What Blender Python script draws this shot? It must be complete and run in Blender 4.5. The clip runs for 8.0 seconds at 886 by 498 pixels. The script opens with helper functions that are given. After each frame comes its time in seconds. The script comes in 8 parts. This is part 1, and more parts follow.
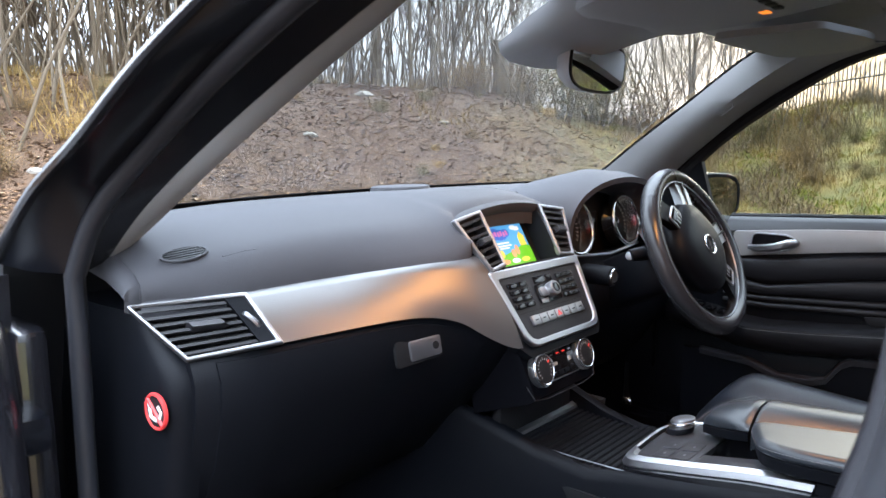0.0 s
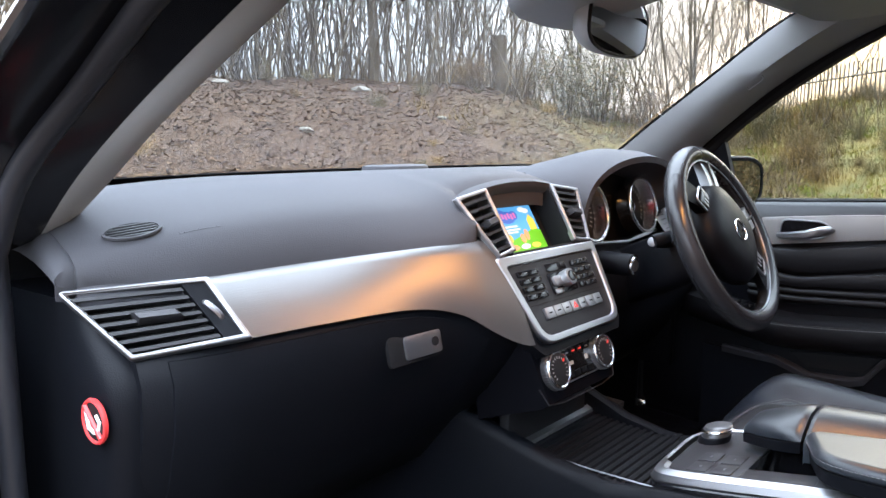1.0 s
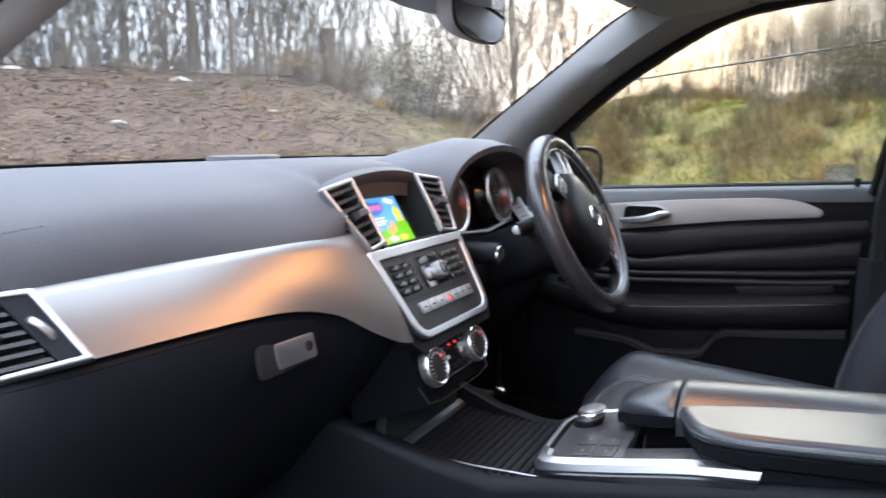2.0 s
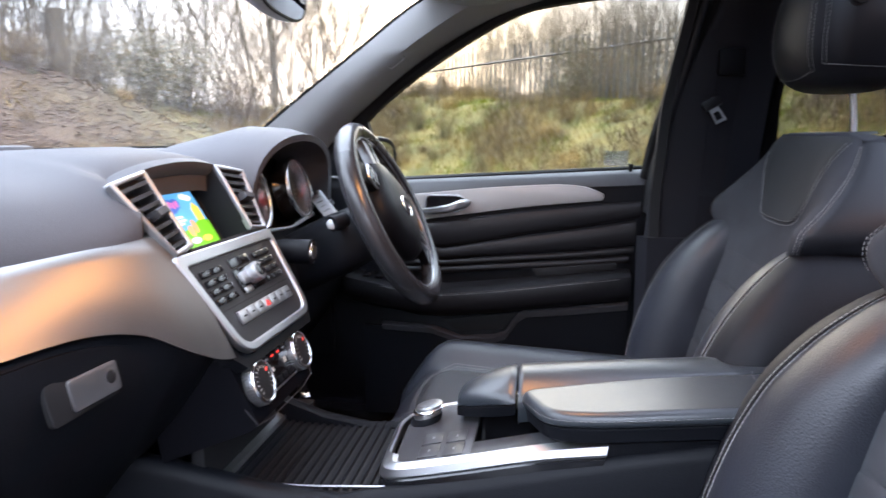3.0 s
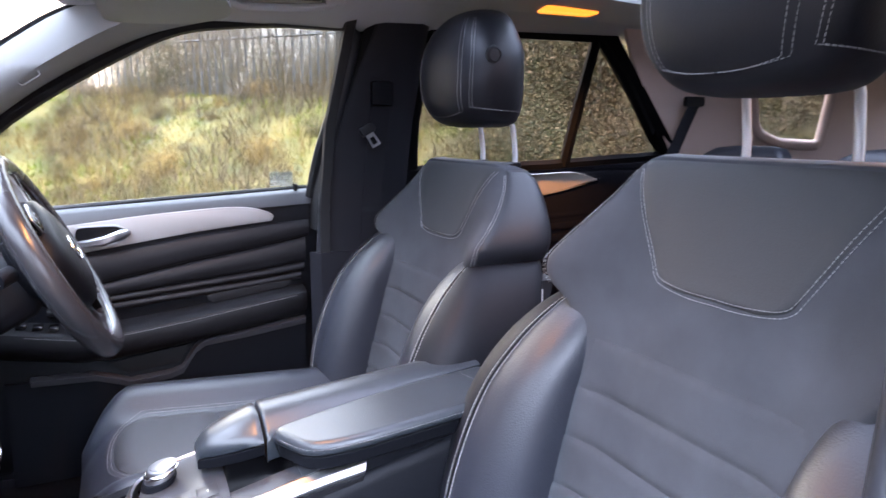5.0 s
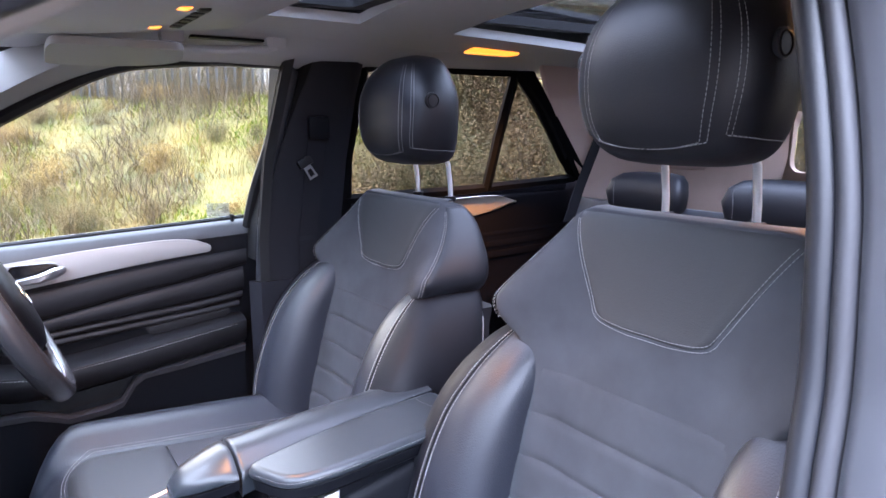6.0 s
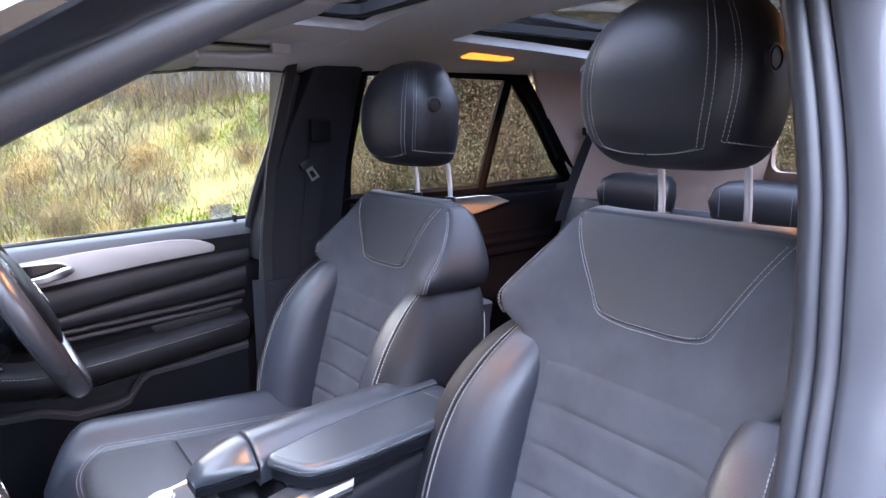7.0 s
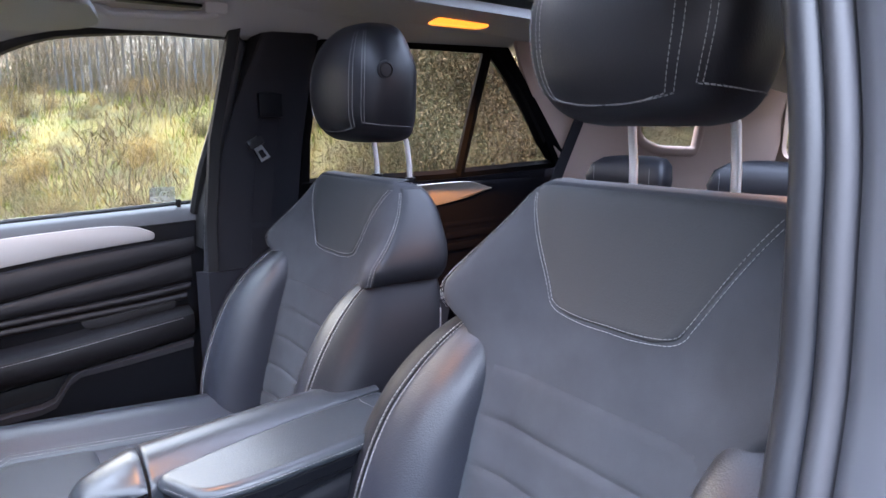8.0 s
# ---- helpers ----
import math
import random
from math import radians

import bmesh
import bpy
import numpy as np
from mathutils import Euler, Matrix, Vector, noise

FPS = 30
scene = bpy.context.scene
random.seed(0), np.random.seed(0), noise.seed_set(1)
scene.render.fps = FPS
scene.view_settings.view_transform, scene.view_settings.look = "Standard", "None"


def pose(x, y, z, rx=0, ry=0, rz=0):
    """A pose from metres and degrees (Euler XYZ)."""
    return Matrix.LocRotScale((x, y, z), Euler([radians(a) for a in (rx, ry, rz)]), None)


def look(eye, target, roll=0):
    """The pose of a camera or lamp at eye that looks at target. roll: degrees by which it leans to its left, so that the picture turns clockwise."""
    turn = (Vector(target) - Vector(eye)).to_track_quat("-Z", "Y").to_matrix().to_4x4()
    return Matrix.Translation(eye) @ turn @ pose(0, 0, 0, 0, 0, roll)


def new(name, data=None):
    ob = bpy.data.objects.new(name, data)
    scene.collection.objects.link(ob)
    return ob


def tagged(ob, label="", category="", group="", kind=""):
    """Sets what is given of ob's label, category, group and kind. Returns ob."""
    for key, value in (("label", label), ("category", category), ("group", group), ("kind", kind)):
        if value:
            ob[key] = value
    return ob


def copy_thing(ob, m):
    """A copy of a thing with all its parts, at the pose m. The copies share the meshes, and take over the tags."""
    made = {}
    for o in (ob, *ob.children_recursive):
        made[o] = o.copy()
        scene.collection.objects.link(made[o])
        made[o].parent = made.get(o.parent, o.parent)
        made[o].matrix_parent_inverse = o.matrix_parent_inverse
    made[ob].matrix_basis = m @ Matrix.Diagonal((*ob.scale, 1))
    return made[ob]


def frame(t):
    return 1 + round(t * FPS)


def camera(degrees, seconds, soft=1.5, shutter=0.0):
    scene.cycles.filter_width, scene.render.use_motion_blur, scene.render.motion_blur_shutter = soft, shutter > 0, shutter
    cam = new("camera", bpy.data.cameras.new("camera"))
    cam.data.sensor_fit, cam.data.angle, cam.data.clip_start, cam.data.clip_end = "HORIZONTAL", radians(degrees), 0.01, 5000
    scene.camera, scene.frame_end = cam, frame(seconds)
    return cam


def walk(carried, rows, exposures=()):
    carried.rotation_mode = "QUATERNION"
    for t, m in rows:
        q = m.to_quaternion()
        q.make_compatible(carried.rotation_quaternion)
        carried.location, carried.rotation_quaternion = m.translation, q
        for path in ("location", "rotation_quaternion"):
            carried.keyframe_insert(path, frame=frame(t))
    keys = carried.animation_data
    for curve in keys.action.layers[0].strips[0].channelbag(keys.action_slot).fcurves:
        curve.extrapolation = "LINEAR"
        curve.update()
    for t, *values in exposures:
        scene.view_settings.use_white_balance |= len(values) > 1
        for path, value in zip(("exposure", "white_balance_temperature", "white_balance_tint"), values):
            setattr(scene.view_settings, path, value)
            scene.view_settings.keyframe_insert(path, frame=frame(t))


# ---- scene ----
cam = camera(66.4, 8.0, shutter=0.4)
METRES, EYE, TILT, LEAN, TURN = 1.0, 1.2, -8.5, 0.0, -47.2
ROWS = [
    (0.0, 0.0, 0.0, 0.0, 0.0, 0.0, -0.0),
    (0.5, 0.0045, 0.1051, -0.0221, 0.09, -0.06, -0.02),
    (1.0, -0.0037, 0.1544, -0.0259, -0.17, -0.08, -0.02),
    (2.5, -0.0783, 0.2743, -0.0305, -24.62, -1.44, 3.77),
    (3.0, -0.1009, 0.3317, -0.0274, -33.72, -2.27, 5.01),
    (3.5, -0.1223, 0.3726, -0.0157, -43.04, -3.32, 6.07),
    (4.0, -0.1366, 0.3916, 0.002, -51.12, -4.37, 6.93),
    (4.5, -0.1807, 0.4137, 0.0257, -59.77, -5.6, 7.64),
    (5.0, -0.2458, 0.4353, 0.0565, -67.54, -6.75, 8.02),
    (6.5, -0.3898, 0.4897, 0.1622, -77.31, -8.19, 8.41),
    (7.0, -0.4114, 0.4991, 0.156, -77.53, -8.29, 8.39),
    (7.5, -0.3383, 0.4761, 0.1385, -77.59, -8.4, 8.45),
    (8.0, -0.2169, 0.4364, 0.0913, -76.37, -8.22, 8.41),
]
walk(cam, [(t, pose(-1.058, 0, EYE, TILT, LEAN, TURN) @ pose(METRES * x, METRES * y, METRES * z, 90 + pitch, roll, yaw)) for t, x, y, z, yaw, pitch, roll in ROWS],
     exposures=[(0.0, 4.45, 6900, 8), (1.0, 4.56, 6950, 9), (2.5, 4.70, 6980, 12), (3.5, 5.00, 6900, 14), (4.5, 5.42, 6750, 16), (5.5, 5.70, 6480, 18), (6.5, 5.76, 6400, 19), (7.2, 5.72, 6400, 18), (8.0, 5.58, 6550, 15)])

# ---- world and light ----
SUN_HEADING, SUN_UP = 80.0, 7.0
world = bpy.data.worlds.new("world")
scene.world = world
world.use_nodes = True
wn = world.node_tree
sky = wn.nodes.new("ShaderNodeTexSky")
sky.sky_type = "NISHITA"
sky.sun_disc = False
sky.sun_elevation = radians(SUN_UP)
sky.sun_rotation = radians(SUN_HEADING)
sky.dust_density = 5.0
sky.air_density = 1.0
# a broken layer of cloud over the whole sky
cloud = wn.nodes.new("ShaderNodeTexNoise")
cloud.inputs["Scale"].default_value = 2.2
cloud.inputs["Detail"].default_value = 7
cloud_tone = wn.nodes.new("ShaderNodeValToRGB")
cloud_tone.color_ramp.elements[0].position, cloud_tone.color_ramp.elements[0].color = 0.30, (1.38, 1.68, 2.3, 1)
cloud_tone.color_ramp.elements[1].position, cloud_tone.color_ramp.elements[1].color = 0.72, (2.2, 2.55, 3.15, 1)
wn.links.new(cloud.outputs["Fac"], cloud_tone.inputs[0])
over = wn.nodes.new("ShaderNodeMix")
over.data_type = "RGBA"
over.inputs["Factor"].default_value = 0.94
wn.links.new(sky.outputs[0], over.inputs["A"])
wn.links.new(cloud_tone.outputs[0], over.inputs["B"])
# an overcast sky is brighter overhead than at the horizon
aim = wn.nodes.new("ShaderNodeTexCoord")
split = wn.nodes.new("ShaderNodeSeparateXYZ")
wn.links.new(aim.outputs["Generated"], split.inputs[0])
rise = wn.nodes.new("ShaderNodeMapRange")
rise.inputs["From Min"].default_value, rise.inputs["From Max"].default_value = 0.12, 0.8
rise.inputs["To Min"].default_value, rise.inputs["To Max"].default_value = 0.315, 2.5
wn.links.new(split.outputs["Z"], rise.inputs["Value"])
lift = wn.nodes.new("ShaderNodeMix")
lift.data_type, lift.blend_type = "RGBA", "MULTIPLY"
lift.inputs["Factor"].default_value = 1.0
wn.links.new(over.outputs["Result"], lift.inputs["A"])
wn.links.new(rise.outputs[0], lift.inputs["B"])
wn.links.new(lift.outputs["Result"], wn.nodes["Background"].inputs[0])
wn.nodes["Background"].inputs[1].default_value = 0.13
sun = new("sun", bpy.data.lights.new("sun", "SUN"))
sun.data.energy = 0.22
sun.data.angle = radians(40)
sun.data.color = (1.0, 0.92, 0.82)
sun_way = Vector((math.sin(radians(SUN_HEADING)) * math.cos(radians(SUN_UP)), math.cos(radians(SUN_HEADING)) * math.cos(radians(SUN_UP)), math.sin(radians(SUN_UP))))
sun.matrix_world = look(sun_way * 50, (0, 0, 0))


def cabin_lamp(name, where, aim, size, watts, spread):
    lamp = new(name, bpy.data.lights.new(name, "AREA"))
    lamp.data.shape = "RECTANGLE"
    lamp.data.size, lamp.data.size_y = size
    lamp.data.energy = watts
    lamp.data.color = (1.0, 0.44, 0.13)
    lamp.data.spread = radians(spread)
    lamp.matrix_world = look(where, aim)
    return lamp


cabin_lamp("front_reading_light", (0.02, 0.385, 1.408), (0.02, 0.50, 0.8), (0.22, 0.03), 0.10, 150)
cabin_lamp("rear_reading_light", (0.462, -0.478, 1.452), (0.745, -0.64, 1.08), (0.05, 0.14), 0.048, 50)
cabin_lamp("rear_reading_light", (-0.462, -0.478, 1.452), (-0.52, -0.40, 0.8), (0.05, 0.14), 0.09, 175)


# ---- materials ----
def material(name, colour, rough=0.5, metal=0.0, grain=0.0, grain_size=400.0, blotch=0.12, blotch_size=3.0, stretch=(1, 1, 1), coat=0.0, rough_vary=0.1, wrinkle=0.0, wrinkle_size=20.0, spec=0.5, cells=False):
    """A surface with fine grain in its relief and slow variation in its colour and gloss."""
    m = bpy.data.materials.new(name)
    m.use_nodes = True
    n, l = m.node_tree.nodes, m.node_tree.links
    p = n["Principled BSDF"]
    p.inputs["Metallic"].default_value = metal
    p.inputs["Coat Weight"].default_value = coat
    p.inputs["Coat Roughness"].default_value = 0.05
    p.inputs["Specular IOR Level"].default_value = spec
    tc = n.new("ShaderNodeTexCoord")
    mp = n.new("ShaderNodeMapping")
    mp.inputs["Scale"].default_value = stretch
    l.new(tc.outputs["Object"], mp.inputs["Vector"])
    slow = n.new("ShaderNodeTexNoise")
    slow.inputs["Scale"].default_value = blotch_size
    slow.inputs["Detail"].default_value = 6
    l.new(mp.outputs[0], slow.inputs["Vector"])
    ramp = n.new("ShaderNodeMix")
    ramp.data_type = "RGBA"
    ramp.inputs["A"].default_value = (*[c * (1 - blotch) for c in colour], 1)
    ramp.inputs["B"].default_value = (*[min(1, c * (1 + blotch)) for c in colour], 1)
    l.new(slow.outputs["Fac"], ramp.inputs["Factor"])
    l.new(ramp.outputs["Result"], p.inputs["Base Color"])
    rr = n.new("ShaderNodeMapRange")
    rr.inputs["To Min"].default_value = max(0.0, rough - rough_vary)
    rr.inputs["To Max"].default_value = min(1.0, rough + rough_vary)
    l.new(slow.outputs["Fac"], rr.inputs["Value"])
    l.new(rr.outputs[0], p.inputs["Roughness"])
    last = None
    if grain:
        if cells:
            fine = n.new("ShaderNodeTexVoronoi")
            fine.feature = "SMOOTH_F1"
            out = fine.outputs["Distance"]
        else:
            fine = n.new("ShaderNodeTexNoise")
            fine.inputs["Detail"].default_value = 3
            out = fine.outputs["Fac"]
        fine.inputs["Scale"].default_value = grain_size
        l.new(mp.outputs[0], fine.inputs["Vector"])
        b = n.new("ShaderNodeBump")
        b.inputs["Strength"].default_value = grain
        b.inputs["Distance"].default_value = 0.0006
        l.new(out, b.inputs["Height"])
        last = b
    if wrinkle:
        wr = n.new("ShaderNodeTexNoise")
        wr.inputs["Scale"].default_value = wrinkle_size
        wr.inputs["Detail"].default_value = 2
        l.new(tc.outputs["Object"], wr.inputs["Vector"])
        b = n.new("ShaderNodeBump")
        b.inputs["Strength"].default_value = wrinkle
        b.inputs["Distance"].default_value = 0.004
        l.new(wr.outputs["Fac"], b.inputs["Height"])
        if last:
            l.new(last.outputs[0], b.inputs["Normal"])
        last = b
    if last:
        l.new(last.outputs[0], p.inputs["Normal"])
    return m


def glowing(name, colour, strength):
    m = bpy.data.materials.new(name)
    m.use_nodes = True
    p = m.node_tree.nodes["Principled BSDF"]
    p.inputs["Base Color"].default_value = (*[c * 0.5 for c in colour], 1)
    p.inputs["Emission Color"].default_value = (*colour, 1)
    p.inputs["Emission Strength"].default_value = strength
    p.inputs["Roughness"].default_value = 0.3
    return m


def pane_material(name, tint, gloss=0.02, veil=0.0):
    """Clear glass: what is behind shows through, with the sheen of its surface and, by veil, a painted pale haze."""
    m = bpy.data.materials.new(name)
    m.use_nodes = True
    n, l = m.node_tree.nodes, m.node_tree.links
    n.remove(n["Principled BSDF"])
    clear, sheen, mix = n.new("ShaderNodeBsdfTransparent"), n.new("ShaderNodeBsdfGlossy"), n.new("ShaderNodeMixShader")
    clear.inputs["Color"].default_value = (*tint, 1)
    sheen.inputs["Roughness"].default_value = gloss
    fw = n.new("ShaderNodeLayerWeight")
    pw, fr = n.new("ShaderNodeMath"), n.new("ShaderNodeMath")
    pw.operation, fr.operation = "POWER", "MULTIPLY_ADD"
    pw.inputs[1].default_value = 5.0
    fr.inputs[1].default_value, fr.inputs[2].default_value = 0.6, 0.022
    l.new(fw.outputs["Facing"], pw.inputs[0])
    l.new(pw.outputs[0], fr.inputs[0])
    l.new(fr.outputs[0], mix.inputs[0])
    l.new(clear.outputs[0], mix.inputs[1])
    l.new(sheen.outputs[0], mix.inputs[2])
    out = mix
    if veil:
        haze = n.new("ShaderNodeBsdfDiffuse")
        haze.inputs["Color"].default_value = (0.7, 0.72, 0.75, 1)
        add = n.new("ShaderNodeMixShader")
        nz = n.new("ShaderNodeTexNoise")
        nz.inputs["Scale"].default_value = 4.0
        mr = n.new("ShaderNodeMapRange")
        mr.inputs["To Min"].default_value = veil * 0.5
        mr.inputs["To Max"].default_value = veil * 1.5
        l.new(nz.outputs["Fac"], mr.inputs["Value"])
        l.new(mr.outputs[0], add.inputs[0])
        l.new(mix.outputs[0], add.inputs[1])
        l.new(haze.outputs[0], add.inputs[2])
        out = add
    l.new(out.outputs[0], n["Material Output"].inputs["Surface"])
    return m


LEATHER = material("black_grained_leather", (0.016, 0.018, 0.025), 0.42, grain=0.55, grain_size=520, cells=True, wrinkle=0.08, wrinkle_size=14, rough_vary=0.08, spec=0.60)
SMOOTH_LEATHER = material("smooth_black_leather", (0.038, 0.040, 0.044), 0.48, grain=0.25, grain_size=700, cells=True, rough_vary=0.06)
SUEDE = material("charcoal_suede_cloth", (0.050, 0.053, 0.060), 0.95, grain=0.5, grain_size=900, blotch=0.42, blotch_size=12, rough_vary=0.04, spec=0.2)
PAD = material("soft_dash_pad", (0.062, 0.062, 0.068), 0.68, grain=0.35, grain_size=800, cells=True, rough_vary=0.05, spec=0.16)
# blue share of this black base stands in for reflected sky
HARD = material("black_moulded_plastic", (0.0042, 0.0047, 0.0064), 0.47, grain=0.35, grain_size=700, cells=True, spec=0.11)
DULL = material("dull_black_lining", (0.0045, 0.0045, 0.0058), 0.75, grain=0.2, grain_size=700, cells=True, spec=0.0)
MATT = material("matt_black_plastic", (0.009, 0.009, 0.010), 0.6, grain=0.2, grain_size=900, spec=0.2)
GLOSS = material("gloss_black_plastic", (0.006, 0.006, 0.007), 0.12, rough_vary=0.03)
ALU = material("brushed_aluminium", (0.19, 0.186, 0.182), 0.40, metal=1.0, grain=0.22, grain_size=900, stretch=(0.03, 1, 1), rough_vary=0.02, blotch=0.02)
SATIN = material("satin_silver_trim", (0.41, 0.41, 0.42), 0.35, metal=1.0, rough_vary=0.05, blotch=0.06)
VENT_SILVER = material("satin_vent_silver", (0.33, 0.33, 0.34), 0.42, metal=1.0, rough_vary=0.05, blotch=0.08, blotch_size=20)
SLAT = material("satin_black_slat", (0.016, 0.016, 0.018), 0.42, spec=0.35)
CHROME = material("polished_chrome", (0.85, 0.85, 0.86), 0.18, metal=1.0, rough_vary=0.03, blotch=0.05)
# chrome made half diffuse: its paleness stands in for reflected sky
POST_STEEL = material("pale_painted_chrome_post", (0.80, 0.81, 0.83), 0.28, metal=0.55, rough_vary=0.05, blotch=0.05)
HEADLINER = material("grey_woven_headliner", (0.42, 0.415, 0.41), 0.95, grain=0.5, grain_size=900, blotch=0.08, spec=0.2)
PILLAR = material("grey_pillar_cloth", (0.36, 0.36, 0.37), 0.85, grain=0.4, grain_size=900, blotch=0.06, spec=0.25)
VISOR = material("grey_visor_vinyl", (0.24, 0.24, 0.235), 0.75, grain=0.3, grain_size=800, blotch=0.06, spec=0.25)
OVERHEAD = material("dark_grey_roof_plastic", (0.27, 0.27, 0.278), 0.6, grain=0.3, grain_size=900, blotch=0.06, spec=0.3)
PILLAR_TRIM = material("grey_pillar_trim", (0.26, 0.258, 0.258), 0.85, grain=0.4, grain_size=900, blotch=0.06, spec=0.25)
CENTRE_BLACK = material("black_centre_pillar_plastic", (0.0085, 0.0090, 0.0125), 0.6, grain=0.3, grain_size=800, cells=True, spec=0.22)
FRAME_BLACK = material("black_window_surround", (0.0030, 0.0031, 0.0038), 0.6, spec=0.04)
SEAL = material("black_rubber_seal", (0.011, 0.0118, 0.0155), 0.46, grain=0.2, grain_size=500, blotch=0.15, blotch_size=8)
PAINT = material("black_car_paint", (0.006, 0.006, 0.008), 0.25, coat=1.0, rough_vary=0.04)
# lighter diffuse base stands in for sky mirrored in glossy black paint
FLANGE = material("sky_lightened_dark_paint", (0.040, 0.041, 0.047), 0.4, coat=0.4, blotch=0.2, blotch_size=6)
JAMB_TRIM = material("dark_grey_jamb_trim", (0.030, 0.030, 0.034), 0.5, grain=0.2, grain_size=600, spec=0.35)
JAMB = material("black_door_jamb", (0.004, 0.0045, 0.0065), 0.24, spec=0.45)
CARPET = material("black_carpet", (0.018, 0.018, 0.019), 1.0, grain=1.0, grain_size=600, blotch=0.3, blotch_size=12, spec=0.1)
THREAD = material("pale_grey_thread", (0.27, 0.27, 0.268), 0.8, blotch=0.2, blotch_size=200)
BELT = material("black_belt_webbing", (0.014, 0.014, 0.017), 0.8, spec=0.1, grain=0.8, grain_size=500, stretch=(1, 1, 0.2))
# grey lining; the pinkish tint paints in the amber lamps' warmth
REAR_TRIM = material("lamp_tinted_rear_lining", (0.50, 0.385, 0.335), 0.8, grain=0.3, grain_size=800, blotch=0.06)
# the windscreen's veil paints in the pale reflection of the dash
WINDSCREEN = pane_material("windscreen_glass", (0.80, 0.82, 0.82), veil=0.065)
SIDE_GLASS = pane_material("side_glass", (0.66, 0.68, 0.665), veil=0.0)
PRIVACY = pane_material("privacy_glass", (0.50, 0.50, 0.51))
ROOF_GLASS = pane_material("roof_glass", (0.50, 0.515, 0.54))
MIRROR = material("mirror_glass", (0.85, 0.87, 0.88), 0.02, metal=1.0, rough_vary=0.01, blotch=0.02)
LAMP_GLOW = glowing("warm_lamp_lens", (1.0, 0.25, 0.025), 0.055)
RED = glowing("red_marking", (1.0, 0.05, 0.04), 0.045)
WHITE_MARK = glowing("white_marking", (0.5, 0.5, 0.5), 0.012)
STICKER_RED = material("red_sticker", (0.75, 0.05, 0.05), 0.4)
STICKER_WHITE = material("white_sticker", (0.75, 0.75, 0.75), 0.4)
PANEL_LEATHER = material("matt_panel_leather", (0.040, 0.042, 0.045), 0.62, grain=0.3, grain_size=650, cells=True, rough_vary=0.05, spec=0.28)
HEAD_LEATHER = material("matt_black_leather", (0.011, 0.012, 0.016), 0.46, grain=0.3, grain_size=650, cells=True, rough_vary=0.06, spec=0.42, wrinkle=0.08, wrinkle_size=9)
SIDE_LEATHER = material("plain_black_side_leather", (0.0075, 0.008, 0.011), 0.55, grain=0.3, grain_size=600, cells=True, spec=0.20)
DOOR_SKIN = material("black_door_leather", (0.0085, 0.0085, 0.0100), 0.44, grain=0.3, grain_size=600, cells=True, spec=0.24)
REST_LEATHER = material("worn_armrest_leather", (0.020, 0.024, 0.029), 0.34, grain=0.35, grain_size=560, cells=True, rough_vary=0.10, wrinkle=0.15, wrinkle_size=12)
INLAY = material("satin_aluminium_inlay", (0.36, 0.352, 0.34), 0.46, metal=0.6, grain=0.15, grain_size=900, stretch=(1, 0.03, 1), rough_vary=0.03, blotch=0.03)
REAR_INLAY = material("satin_silver_inlay", (0.14, 0.125, 0.11), 0.6, metal=0.0, grain=0.15, grain_size=900, spec=0.2)
RIM_LEATHER = material("polished_rim_leather", (0.020, 0.020, 0.022), 0.27, grain=0.3, grain_size=520, cells=True, rough_vary=0.08)
RADIO_BLACK = material("satin_black_panel", (0.010, 0.010, 0.012), 0.42, spec=0.3)
BUTTON = material("grey_black_button", (0.022, 0.022, 0.025), 0.38)


# ---- shaping helpers ----
def smooth_mesh(me, angle=40):
    for f in me.polygons:
        f.use_smooth = True
    me.set_sharp_from_angle(angle=radians(angle))


def part(name, geo, mat, parent=None, label="", angle=40):
    """One mesh object from a bmesh or from (vertices, faces), under a thing or a part."""
    me = bpy.data.meshes.new(name)
    if isinstance(geo, tuple):
        me.from_pydata([tuple(v) for v in geo[0]], [], geo[1])
        bm = bmesh.new()
        bm.from_mesh(me)
        bmesh.ops.recalc_face_normals(bm, faces=bm.faces)
        bm.to_mesh(me)
        bm.free()
    else:
        geo.to_mesh(me)
        geo.free()
    smooth_mesh(me, angle)
    me.materials.append(mat)
    ob = new(name, me)
    if parent:
        ob.parent = parent
    return tagged(ob, label) if label else ob


def thing(name, label, category, group="", at=(0, 0, 0)):
    ob = new(name)
    ob.empty_display_size = 0.05
    ob.location = at
    return tagged(ob, label, category, group)


def merge(*geos):
    vs, fs = [], []
    for v, f in geos:
        k = len(vs)
        vs += [tuple(p) for p in v]
        fs += [tuple(i + k for i in q) for q in f]
    return vs, fs


def moved(geo, m):
    return [tuple(m @ Vector(p)) for p in geo[0]], geo[1]


def loft(rings, caps=True, closed=True):
    n = len(rings[0])
    vs = [tuple(p) for r in rings for p in r]
    fs = []
    for i in range(len(rings) - 1):
        for j in range(n if closed else n - 1):
            a, b = i * n + j, i * n + (j + 1) % n
            fs.append((a, b, b + n, a + n))
    if caps and closed:
        fs.append(tuple(range(n))[::-1])
        fs.append(tuple((len(rings) - 1) * n + j for j in range(n)))
    return vs, fs


